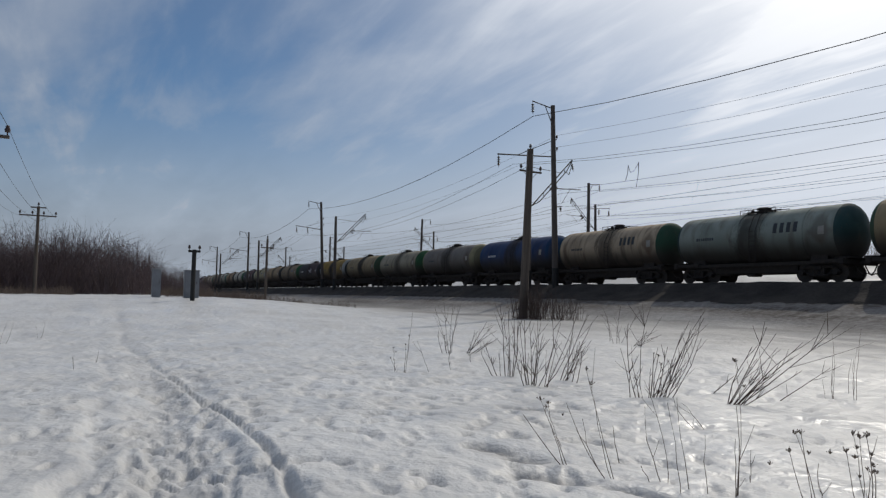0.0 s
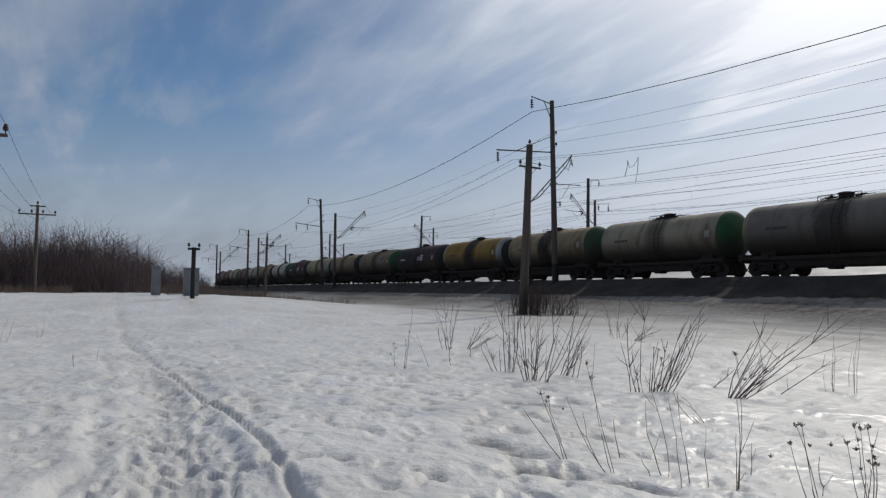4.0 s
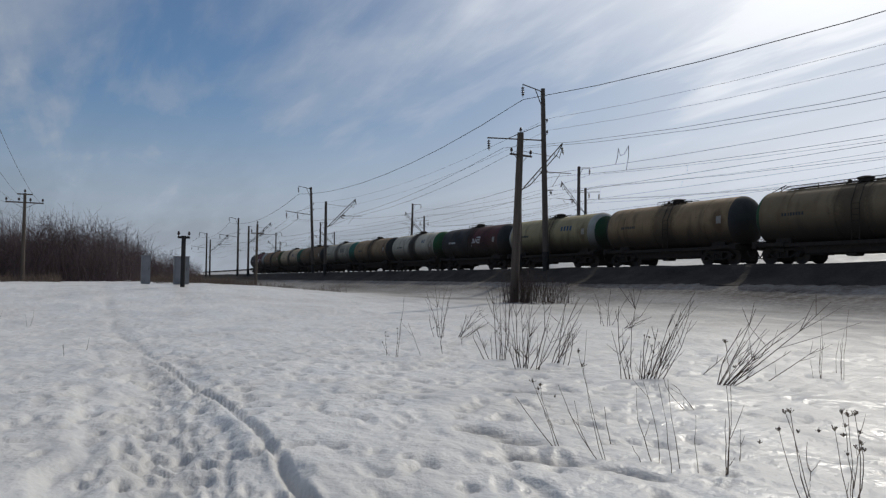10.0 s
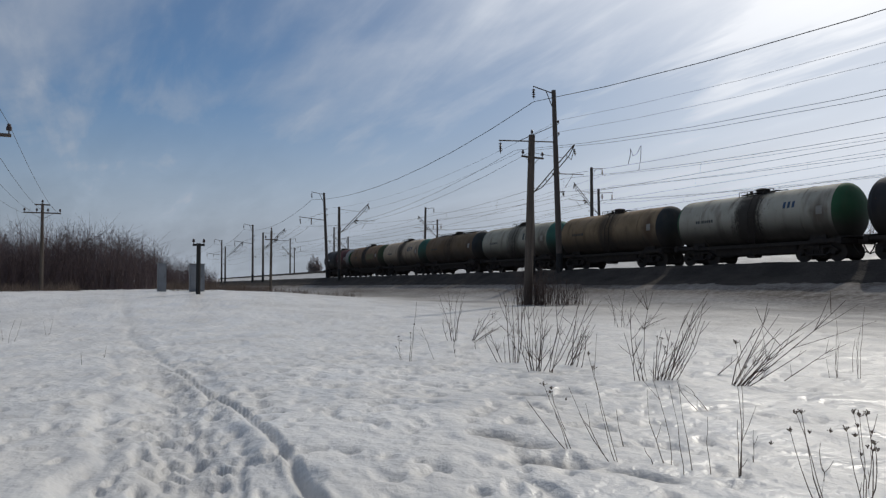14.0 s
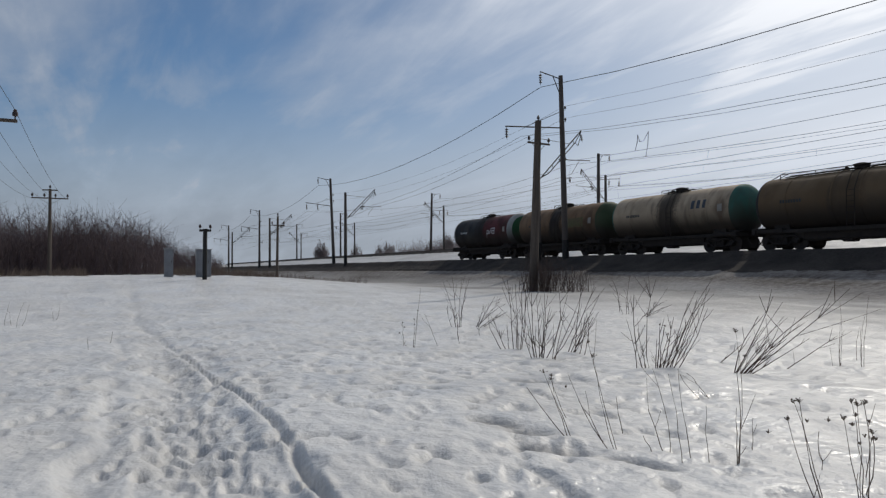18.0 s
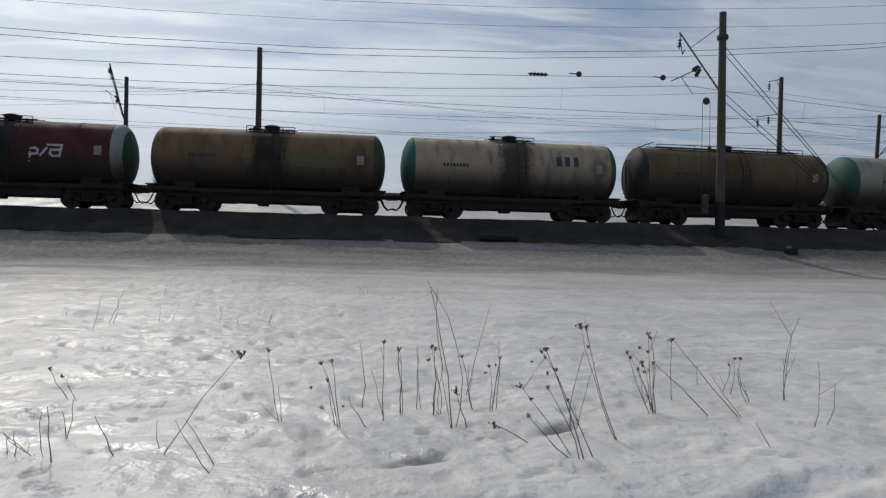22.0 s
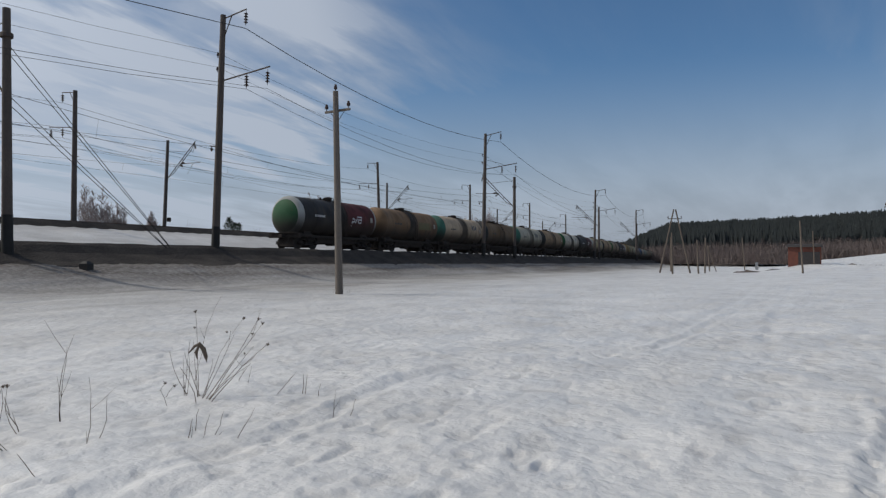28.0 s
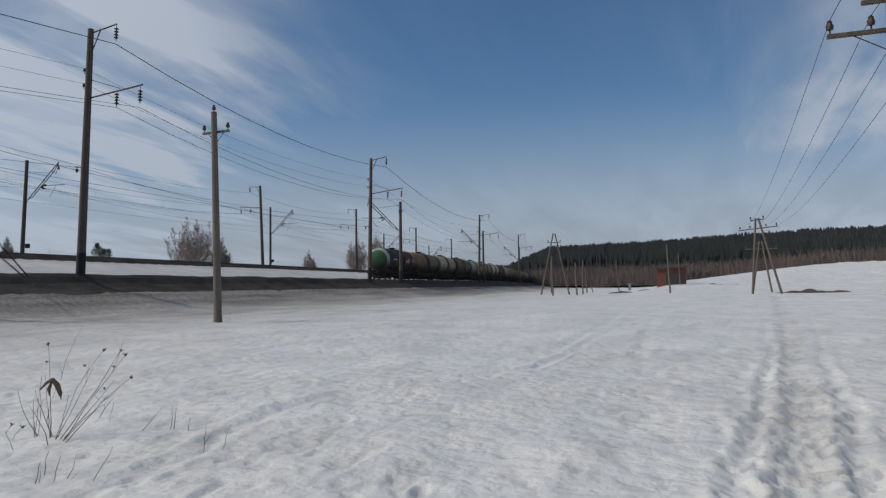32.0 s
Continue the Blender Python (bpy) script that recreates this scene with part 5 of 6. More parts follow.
# bare posts far along the field edge
for x, y, h, ln in ((91, 2.6, 6.1, 2.5), (137, 2.0, 6.0, 2.0), (141, 13.5, 6.2, 4.0), (90, 17, 5.2, 1.0), (118, 22.5, 5.6, 0.5), (104, 15.2, 5.0, -1.0), (97, 15.0, 4.5, 2.0), (125, 17.5, 4.4, 3.0)):
    q = thing("bare_post", on_land(x, y, 0, 0, -ln, 0), "bleached bare wooden post standing in the field", "post", "bare posts")
    part("post", taper(h, 0.12, 0.085, 8), M_WOOD_PALE, q)
part("strut", Build().tube([(0, -1.1, -0.2), (0, 0, 4.2)], 0.07, 6), M_WOOD_PALE, q)


def hanging_ends(x, y, z):
    """Loose ends of a clipped wire, hanging from the line."""
    q = thing("wire_clip", pose(x, y, z), "loose wire loop hanging from the overhead line", "wire")
    part("loop", Build().tube([(-0.55, 0, 0.25), (-0.35, 0, -0.3), (0.05, 0, -0.25), (0.5, 0, 0.3)], 0.016, 4), M_WIRE, q)
    for dx, dz, l in ((-0.55, 0.25, 1.1), (0.5, 0.3, 1.75)):
        part("wire_end", Build().tube([(dx, 0, dz), (dx - 0.06, 0, dz - l * 0.5), (dx - 0.28, 0, dz - l)], 0.022, 4), M_WIRE, q)


hanging_ends(-36.6, 35.9, 10.9)

# ---- field furniture ----
M_CABINET = material("cabinet_grey", (0.22, 0.23, 0.245), 0.6, second=(0.17, 0.175, 0.185), scale=3)
M_BRICK = material("red_brick", (0.17, 0.06, 0.04), 0.9, second=(0.11, 0.045, 0.035), scale=2, fine=20)
M_ROOF = material("dark_roof_sheet", (0.05, 0.045, 0.045), 0.7)
M_EARTH = material("bare_earth", (0.095, 0.066, 0.052), 0.95, second=(0.06, 0.045, 0.038), scale=1.5, fine=12, bump=0.8)
for x, y, w, h in ((-47.7, 5.5, 0.5, 1.8), (-47.4, 7.6, 0.9, 1.75)):
    q = thing("relay_cabinet", on_land(x, y), "grey steel trackside relay cabinet", "cabinet", "relay cabinets")
    part("body", Build().box((0, 0, h / 2), (0.5, w, h), bevel=0.02), M_CABINET, q)
    part("lid", Build().box((0, 0, h + 0.03), (0.58, w + 0.08, 0.06), bevel=0.015), M_CABINET, q)
    part("door", Build().box((0.26, 0, h * 0.52), (0.03, w * 0.85, h * 0.8), bevel=0.008), M_CABINET, q)
    part("door_handle", Build().box((0.29, w * 0.3, h * 0.55), (0.03, 0.03, 0.14)), M_STEEL, q)
q = thing("brick_hut", on_land(140, 3.6, 2), "small red brick hut with dark flat roof in snow", "hut")
part("wall", Build().box((0, 0, 1.5), (4.2, 5.2, 3.6), bevel=0.03), M_BRICK, q)
part("roof", Build().add([(-2.5, -2.9, 3.3), (2.5, -2.9, 3.3), (2.5, 2.9, 3.3), (-2.5, 2.9, 3.3), (-2.3, -2.7, 3.8), (2.3, -2.7, 3.95), (2.3, 2.7, 3.95), (-2.3, 2.7, 3.8)], [(3, 2, 1, 0), (4, 5, 6, 7), (0, 1, 5, 4), (1, 2, 6, 5), (2, 3, 7, 6), (3, 0, 4, 7)]), M_ROOF, q)
# door drawn as a dark panel over most of the front wall
part("door", Build().box((-2.13, -0.7, 1.2), (0.06, 3.4, 2.5)), M_ROOF, q, "wide dark panel across the hut front")
q = thing("white_marker_post", on_land(139, 11.3), "short white painted marker post", "post")
part("post", Build().box((0, 0, 0.7), (0.5, 0.5, 1.6), bevel=0.05), M_CABINET, q)


def mound(x, y, lx, ly, h, seed, label="bare brown earth heap showing through the snow"):
    b = Build()
    n = 26
    xs = np.linspace(-1, 1, n)
    gx, gy = np.meshgrid(xs, xs, indexing="ij")
    r = np.hypot(gx, gy)
    hz = np.clip(1 - r, 0, 1) ** 0.8 * (0.55 + 0.6 * np.abs(vnoise(gx * 3.1 + seed, gy * 3.1, seed)) + 0.3 * vnoise(gx * 9, gy * 9, seed + 2)) * h - 0.06
    zz = land(x + gx * lx, y + gy * ly) + hz
    b.v = [(x + gx[i, j] * lx, y + gy[i, j] * ly, float(zz[i, j])) for i in range(n) for j in range(n)]
    b.f = [(i * n + j, (i + 1) * n + j, (i + 1) * n + j + 1, i * n + j + 1) for i in range(n - 1) for j in range(n - 1)]
    tagged(part("earth_mound", b, M_EARTH, smooth=True), label, "earth mound", "earth mounds")


for k, (x, y, lx, ly, h) in enumerate(((82, -11.5, 2.0, 4.2, 0.8), (84, -14.5, 1.6, 2.0, 0.6), (112, 10.5, 3, 2.2, 0.8), (118, 7.5, 3, 1.8, 0.6), (132, -3.5, 3, 2.5, 0.9), (126, -7.0, 2, 1.6, 0.8), (-66, -6.5, 2.0, 1.5, 0.7), (-78, 3.0, 3, 3, 0.5))):
    mound(x, y, lx, ly, h * 0.55, 60 + k)

# a block and a sunken slab at the foot of the bank
q = thing("concrete_block", on_land(20.3, 29.8, 20, 0.15), "small dark block at the foot of the bank", "block")
part("block", Build().box((0, 0, 0.25), (0.46, 0.4, 0.55), bevel=0.11), M_TAR, q)
q = thing("cable_trough", track_pose(6.8, -4.5, 1.42), "dark slab lying at the foot of the bank", "slab")
part("slab", Build().box((0, 0, 0.16), (1.75, 0.9, 0.56), bevel=0.2), M_TAR, q)

# ---- dry plants in the snow ----
M_STEM = material("dry_weed_stem", (0.19, 0.145, 0.11), 0.9, second=(0.11, 0.08, 0.062), scale=8, bump=0)
M_TWIG = material("shrub_twig", (0.105, 0.07, 0.055), 0.9, second=(0.065, 0.045, 0.038), scale=8, bump=0)
M_HEAD = material("seed_head", (0.17, 0.13, 0.10), 0.95, bump=0)
RND = random.Random(11)


def head_build(p, size):
    b = Build()
    for _ in range(14 if size < 0.04 else 24):
        c = p + Vector((RND.gauss(0, size * 0.48), RND.gauss(0, size * 0.48), RND.gauss(0, size * 0.3)))
        s = size * RND.uniform(0.13, 0.25)
        b.tube([c - Vector((0, 0, s)), c, c + Vector((0, 0, s))], [s * 0.3, s, s * 0.3], 5)
        b.tube([p - Vector((0, 0, size)), c], 0.0016, 3, caps=False)
    return b


def plant(name, label, x, y, stems):
    """stems: (x, y of the foot, reach x, y, z, kind of head)."""
    z0 = float(land(x, y))
    q = thing(name, pose(x, y, z0), label, "shrub" if name == "shrub" else "weed", "dry plants in the snow")
    woody = name == "shrub"
    for fx, fy, dx, dy, dz, kind in stems:
        foot = Vector((fx, fy, float(land(x + fx, y + fy)) - z0 - 0.1))
        tip = Vector((fx + dx, fy + dy, foot.z + 0.1 + dz))
        d = tip - foot
        bow = Vector((RND.gauss(0, 0.05), RND.gauss(0, 0.05), 0.06 if abs(dz) < math.hypot(dx, dy) else 0)) * d.length
        pts = []
        for k in range(6):
            f = k / 5
            pts.append(foot + d * f + bow * 4 * f * (1 - f) * 0.7 + Vector((RND.gauss(0, 0.006), RND.gauss(0, 0.006), 0)) * (0 < k < 5))
        r = (0.0072 if woody else 0.0043) * RND.uniform(0.8, 1.25)
        b = Build().tube(pts, [r * (1 - 0.6 * k / 5) for k in range(6)], 5)
        if woody or RND.random() < 0.5:
            for _ in range(RND.randint(2, 6) if woody else RND.randint(0, 2)):
                k = RND.randint(1, 4)
                a = pts[k]
                e = a + (d.normalized() * RND.uniform(0.6, 1.0) + Vector((RND.gauss(0, 0.5), RND.gauss(0, 0.5), RND.uniform(0, 0.5)))) * d.length * RND.uniform(0.12, 0.32)
                b.tube([a, a.lerp(e, 0.5) + Vector((0, 0, -0.01)), e], [r * 0.55, r * 0.45, r * 0.25], 4)
        s = part("stem", b, M_TWIG if woody else M_STEM, q)
        if kind:
            part("seed_head", head_build(tip, 0.022 if kind == 1 else 0.036), M_HEAD, s)
            if kind == 1 and RND.random() < 0.55:
                k = pts[4] + Vector((RND.gauss(0, 0.07), RND.gauss(0, 0.07), 0.03))
                part("seed_head", head_build(k, 0.017), M_HEAD, s)
    return q


plant("weed", "low dry weed with seed heads standing in the snow", -12.55, 6.15, [(-0.11, -0.19, 0.01, -0.04, 0.47, 1), (-0.02, -0.04, 0.04, 0.01, 0.54, 1), (-0.02, -0.04, 0.09, 0.07, 0.71, 1), (-0.01, -0.01, 0.12, 0.08, 1.16, 0), (-0.07, -0.13, -0.06, -0.15, 0.26, 1), (0.23, 0.42, -0.10, -0.27, 0.65, 0)])
plant("shrub", "bare thin-stemmed shrub standing in the snow", -15.49, 8.79, [(-0.50, 0.14, -0.04, -0.15, 0.55, 0), (-0.47, 0.21, -0.10, -0.32, 1.18, 0), (-0.44, 0.25, -0.00, -0.17, 1.33, 0), (-0.42, 0.29, 0.09, 0.01, 1.23, 0), (-0.41, 0.31, 0.19, 0.18, 1.29, 0), (-0.43, 0.27, 0.13, 0.14, 0.81, 0), (-0.47, 0.21, -0.01, -0.07, 0.44, 1), (3.13, -1.69, -0.01, -0.06, 0.38, 0)])
plant("shrub", "bare shrub leaning over in the snow", -15.40, 9.30, [(-0.32, 0.09, 0.40, 0.62, 0.70, 0), (-0.30, 0.14, 0.42, 0.68, 0.59, 0), (-0.27, 0.19, 0.30, 0.51, 0.28, 0), (-0.31, 0.11, 0.15, 0.19, 0.59, 0), (-0.24, 0.24, 0.36, 0.61, 0.37, 0), (-0.28, 0.16, 0.29, 0.41, 0.81, 0), (1.72, -0.94, -0.01, -0.04, 0.26, 0)])
plant("shrub", "bare shrub with upright brown stems in snow", -11.23, 7.65, [(-0.10, -0.19, -0.11, -0.25, 0.50, 0), (-0.07, -0.12, -0.10, -0.25, 0.57, 0), (-0.05, -0.08, 0.01, -0.03, 0.48, 0), (-0.00, -0.01, 0.01, -0.14, 1.31, 0), (0.02, 0.03, -0.00, -0.15, 1.17, 0), (0.03, 0.06, 0.05, -0.07, 1.22, 0), (0.06, 0.10, 0.07, -0.04, 1.35, 0), (0.07, 0.12, 0.10, 0.04, 1.13, 0), (0.04, 0.08, 0.01, -0.05, 0.57, 0)])
plant("shrub", "large bare shrub with fanned brown stems in snow", -9.85, 7.32, [(-0.09, -0.15, -0.07, -0.22, 0.81, 0), (-0.07, -0.12, -0.01, -0.15, 1.06, 0), (-0.05, -0.08, 0.01, -0.12, 1.10, 0), (-0.03, -0.05, 0.03, -0.07, 1.06, 0), (-0.02, -0.03, 0.09, 0.03, 1.11, 0), (-0.01, -0.01, 0.11, 0.06, 1.06, 0), (0.01, 0.04, 0.18, 0.18, 1.18, 0), (0.08, 0.11, 0.32, 0.40, 1.33, 0), (0.10, 0.15, 0.32, 0.43, 1.18, 0), (0.09, 0.13, 0.19, 0.21, 1.06, 0), (-0.04, -0.07, 0.08, 0.03, 0.91, 0), (-0.00, 0.00, 0.11, 0.09, 0.86, 0), (0.12, 0.18, 0.12, 0.12, 0.76, 0), (-0.06, -0.10, -0.07, -0.21, 0.67, 0)])
plant("shrub", "bare shrub with slanting stems in snow", -10.32, 8.40, [(-0.16, -0.03, 0.32, 0.43, 1.17, 0), (-0.14, 0.01, 0.32, 0.45, 1.01, 0), (-0.12, 0.05, 0.20, 0.28, 0.69, 0), (-0.10, 0.08, 0.26, 0.38, 0.69, 0), (-0.09, 0.10, 0.08, 0.05, 0.85, 0), (-0.11, 0.07, 0.13, 0.17, 0.59, 0), (0.29, -0.13, 0.16, 0.21, 0.62, 0), (0.45, -0.16, 0.08, 0.07, 0.53, 0)])
plant("shrub", "sparse bare shrub far out in the snow", -17.17, 16.01, [(-0.42, 0.13, -0.06, -0.23, 1.07, 0), (0.10, -0.05, 0.11, 0.06, 1.17, 0), (0.13, 0.01, -0.04, -0.17, 0.81, 0), (0.16, 0.03, 0.30, 0.44, 0.90, 0), (0.03, -0.13, -0.05, -0.16, 0.62, 0)])
plant("shrub", "bent bare shrub in the snow", -15.77, 15.31, [(-0.02, -0.03, 0.33, 0.54, 0.38, 0), (-0.00, -0.00, 0.42, 0.69, 0.48, 0), (0.02, 0.04, 0.32, 0.55, 0.21, 0), (-0.01, -0.02, 0.23, 0.38, 0.17, 0), (0.01, 0.01, 0.47, 0.80, 0.35, 0)])
plant("shrub", "big bare shrub fanned to one side in snow", -7.64, 7.84, [(-0.16, -0.28, -0.04, -0.16, 0.75, 0), (-0.10, -0.19, -0.02, -0.17, 1.12, 0), (-0.09, -0.16, -0.03, -0.14, 0.61, 0), (-0.06, -0.10, 0.11, 0.03, 1.37, 0), (-0.01, -0.03, 0.06, 0.02, 0.68, 1), (0.01, 0.01, 0.07, 0.05, 0.66, 1), (0.03, 0.05, 0.24, 0.30, 1.00, 0), (0.05, 0.09, 0.28, 0.37, 1.04, 0), (0.06, 0.11, 0.35, 0.48, 1.25, 0), (0.08, 0.14, 0.37, 0.50, 1.33, 0), (0.09, 0.17, 0.34, 0.46, 1.21, 0), (0.11, 0.20, 0.29, 0.41, 0.91, 0), (0.02, 0.03, 0.13, 0.14, 0.78, 0), (0.04, 0.06, 0.17, 0.22, 0.62, 0), (-0.01, -0.03, 0.11, 0.13, 0.53, 1), (-0.03, -0.06, 0.04, 0.02, 0.45, 0), (-0.08, -0.14, -0.02, -0.09, 0.36, 0), (0.07, 0.12, 0.20, 0.27, 0.79, 0)])
plant("shrub", "bare shrub lying over to one side in snow", -6.97, 8.81, [(-0.01, -0.15, 0.34, 0.47, 1.09, 0), (0.00, -0.13, 0.39, 0.58, 1.00, 0), (0.06, -0.15, 0.37, 0.57, 0.80, 0), (0.07, -0.12, 0.54, 0.87, 0.88, 0), (0.09, -0.09, 0.82, 1.33, 1.20, 0), (0.11, -0.06, 0.44, 0.71, 0.68, 0), (0.12, -0.04, 0.47, 0.79, 0.47, 0), (0.05, -0.17, 0.23, 0.34, 0.64, 0), (0.07, -0.14, 0.25, 0.39, 0.47, 0), (0.13, -0.02, 0.30, 0.49, 0.47, 0), (0.09, -0.09, 0.28, 0.46, 0.39, 0), (-0.01, -0.14, 0.22, 0.29, 0.80, 0), (0.11, 0.77, 0.44, 0.73, 0.47, 0), (-0.89, 0.54, 0.21, 0.35, 0.26, 0)])
plant("weed", "few bare upright sticks in the snow", -6.47, 10.68, [(-0.17, -0.13, -0.02, -0.07, 0.26, 0), (-0.08, -0.11, 0.04, -0.05, 0.97, 0), (-0.07, -0.08, 0.04, -0.00, 0.53, 0), (-0.09, -0.12, 0.05, -0.01, 0.75, 0), (-0.26, 0.61, 0.04, 0.02, 0.53, 0), (0.22, -0.07, 0.06, 0.01, 0.77, 0), (0.23, -0.04, 0.09, 0.03, 1.07, 0), (0.22, -0.06, 0.02, -0.03, 0.60, 0)])
plant("weed", "dry weed bent over with dark seed heads", -5.19, 4.24, [(0.16, -0.13, -0.18, -0.37, 0.46, 0), (0.17, -0.10, -0.11, -0.27, 0.61, 1), (0.12, -0.11, -0.06, -0.17, 0.57, 1), (-0.45, 0.34, -0.08, -0.19, 0.42, 1)])
plant("weed", "dry weeds leaning together with seed heads", -4.67, 4.34, [(0.13, -0.15, -0.16, -0.37, 0.63, 0), (0.12, -0.12, -0.06, -0.21, 0.80, 1), (0.13, -0.11, -0.08, -0.26, 0.92, 1), (-0.06, -0.00, -0.10, -0.23, 0.45, 0), (-0.33, 0.38, -0.02, -0.08, 0.32, 0)])
plant("weed", "tall dry weed stalks in snow", -4.61, 5.12, [(0.36, -0.62, -0.05, -0.17, 0.62, 0), (0.37, -0.60, -0.03, -0.15, 0.70, 0), (0.64, -0.74, -0.02, -0.12, 0.70, 0), (0.59, -0.58, -0.02, -0.12, 0.72, 0), (0.32, -0.69, -0.05, -0.11, 0.13, 0), (-1.16, 1.59, -0.14, -0.30, 0.34, 0), (-1.13, 1.65, -0.13, -0.27, 0.28, 0)])
plant("weed", "single straight weed stalk with seed heads", -3.80, 4.82, [(0.00, 0.00, 0.04, -0.05, 1.04, 1), (0.00, 0.01, 0.03, -0.04, 0.69, 0), (-0.00, -0.01, 0.02, -0.02, 0.41, 0)])
plant("weed", "thin dry stalk in the snow", -3.95, 4.92, [(0.05, -0.31, 0.01, -0.04, 0.44, 0), (-0.05, 0.31, 0.02, 0.01, 0.24, 0)])
plant("weed", "tall dry weed with umbrella seed heads", -2.93, 4.61, [(0.13, -0.21, -0.13, -0.10, 0.66, 1), (0.13, -0.21, -0.17, -0.11, 0.54, 1), (0.09, -0.13, -0.11, -0.09, 0.65, 1), (-0.35, 0.54, -0.02, -0.03, 0.28, 0)])
plant("weed", "dry weed with broad dark seed heads", -2.73, 4.72, [(0.13, -0.22, -0.00, -0.04, 0.68, 1), (0.13, -0.22, -0.07, -0.07, 0.58, 1), (0.01, -0.01, -0.04, -0.05, 0.65, 1), (-0.07, 0.13, 0.06, 0.00, 0.43, 1), (0.13, -0.22, 0.03, -0.02, 0.69, 1), (-0.31, 0.55, 0.05, 0.01, 0.28, 1)])
plant("weed", "short dark weed stalk", -2.26, 4.98, [(0.00, 0.00, 0.05, -0.00, 0.55, 1), (0.00, 0.00, 0.02, -0.01, 0.37, 1)])
plant("weed", "low broken weeds in the snow", -1.46, 5.12, [(-0.27, 0.03, -0.24, -0.06, 0.17, 0), (-0.42, -0.00, -0.03, -0.01, 0.17, 0), (-0.16, -0.14, -0.03, -0.02, 0.36, 0), (0.88, -0.26, -0.20, -0.06, 0.32, 0), (0.25, -0.04, -0.18, -0.05, 0.28, 0), (-0.29, 0.42, 0.04, 0.00, 0.27, 0)])
plant("weed", "leaning weed with one dark seed head", -1.02, 5.06, [(0.00, -0.07, 0.55, -0.04, 0.70, 2), (-0.00, 0.07, -0.01, 0.00, 0.23, 0)])
plant("weed", "small broken weeds on bright snow", -1.58, 5.66, [(-0.11, -0.57, -0.05, 0.01, 0.30, 0), (-0.20, -0.49, -0.29, 0.03, 0.16, 0), (-0.38, -0.49, -0.02, 0.00, 0.12, 0), (-0.62, 1.20, -0.21, 0.02, 0.23, 1), (-0.54, 1.13, -0.16, 0.02, 0.18, 1), (1.07, -1.00, -0.30, 0.03, 0.34, 0), (-0.19, -0.06, -0.04, 0.01, 0.17, 0), (0.97, 0.28, -0.09, 0.01, 0.01, 0)])
plant("weed", "faint thin sticks far out in the snow", -2.87, 12.28, [(-0.59, -1.36, 0.16, -0.01, 0.56, 0), (-0.63, -0.59, 0.24, -0.01, 0.52, 0), (-0.62, -0.45, 0.10, -0.00, 0.39, 0), (0.05, -0.23, 0.01, 0.00, 0.28, 0), (-1.06, 4.40, 0.05, -0.00, 0.26, 0), (0.28, -0.43, 0.13, -0.01, 0.31, 0), (0.99, -0.39, 0.04, 0.00, 0.31, 0), (1.78, -0.50, 0.15, -0.01, 0.30, 0), (1.31, -0.52, 0.03, -0.00, 0.13, 0), (-1.51, 0.08, 0.02, 0.00, 0.17, 0)])
plant("weed", "dry weed with heads on branching stalk", -0.27, 5.79, [(0.00, -0.00, -0.12, 0.02, 0.58, 1), (-0.00, 0.00, -0.04, 0.01, 0.31, 0)])
plant("weed", "cluster of dry weeds with seed heads", 0.24, 5.87, [(-0.07, -0.22, -0.15, 0.02, 0.51, 1), (-0.06, -0.22, -0.08, 0.01, 0.53, 1), (-0.09, -0.18, -0.08, 0.01, 0.37, 1), (0.11, 0.53, -0.03, 0.01, 0.57, 0), (-0.13, 0.35, -0.10, 0.01, 0.03, 1), (0.24, -0.25, -0.25, 0.03, 0.26, 0)])
plant("weed", "upright dry weed stalks with seed heads", 0.67, 6.00, [(-0.16, -0.20, -0.01, 0.01, 0.65, 1), (-0.14, -0.16, -0.12, 0.02, 0.40, 0), (-0.01, -0.03, -0.03, 0.01, 0.55, 1), (0.01, 0.00, -0.04, 0.01, 0.56, 1), (-0.04, 0.01, -0.01, 0.01, 0.49, 0), (0.16, 0.19, -0.02, 0.01, 0.55, 0), (0.18, 0.19, -0.05, 0.01, 0.53, 0)])
plant("weed", "group of dry weeds with bent heads", 1.20, 6.06, [(-0.27, -0.10, -0.03, 0.01, 0.59, 1), (-0.29, -0.09, 0.02, 0.01, 0.57, 1), (-0.21, 0.04, 0.02, 0.00, 0.43, 0), (-0.23, -0.06, -0.02, 0.01, 0.40, 0), (0.12, 0.11, -0.13, 0.02, 0.47, 1), (0.14, 0.13, -0.04, 0.01, 0.34, 0), (-0.02, -0.40, -0.11, 0.01, 0.29, 2), (0.22, 0.12, 0.01, 0.00, 0.39, 1), (0.25, 0.12, 0.08, -0.00, 0.46, 1), (0.28, 0.12, 0.03, 0.00, 0.60, 0)])
plant("weed", "very tall dry stalk forked at the top", 1.16, 6.38, [(-0.11, -0.73, -0.10, 0.01, 0.51, 0), (-0.11, -0.73, -0.22, 0.03, 1.15, 0), (-0.11, -0.73, -0.20, 0.03, 1.10, 0), (0.19, 0.53, 0.23, -0.01, 0.85, 0), (0.14, 1.64, -0.10, 0.02, 0.89, 0)])
plant("weed", "dry weed arching sideways with heavy head", 2.26, 5.21, [(0.00, 0.00, -0.34, 0.04, 0.87, 2), (0.00, 0.00, -0.30, 0.04, 0.85, 1)])
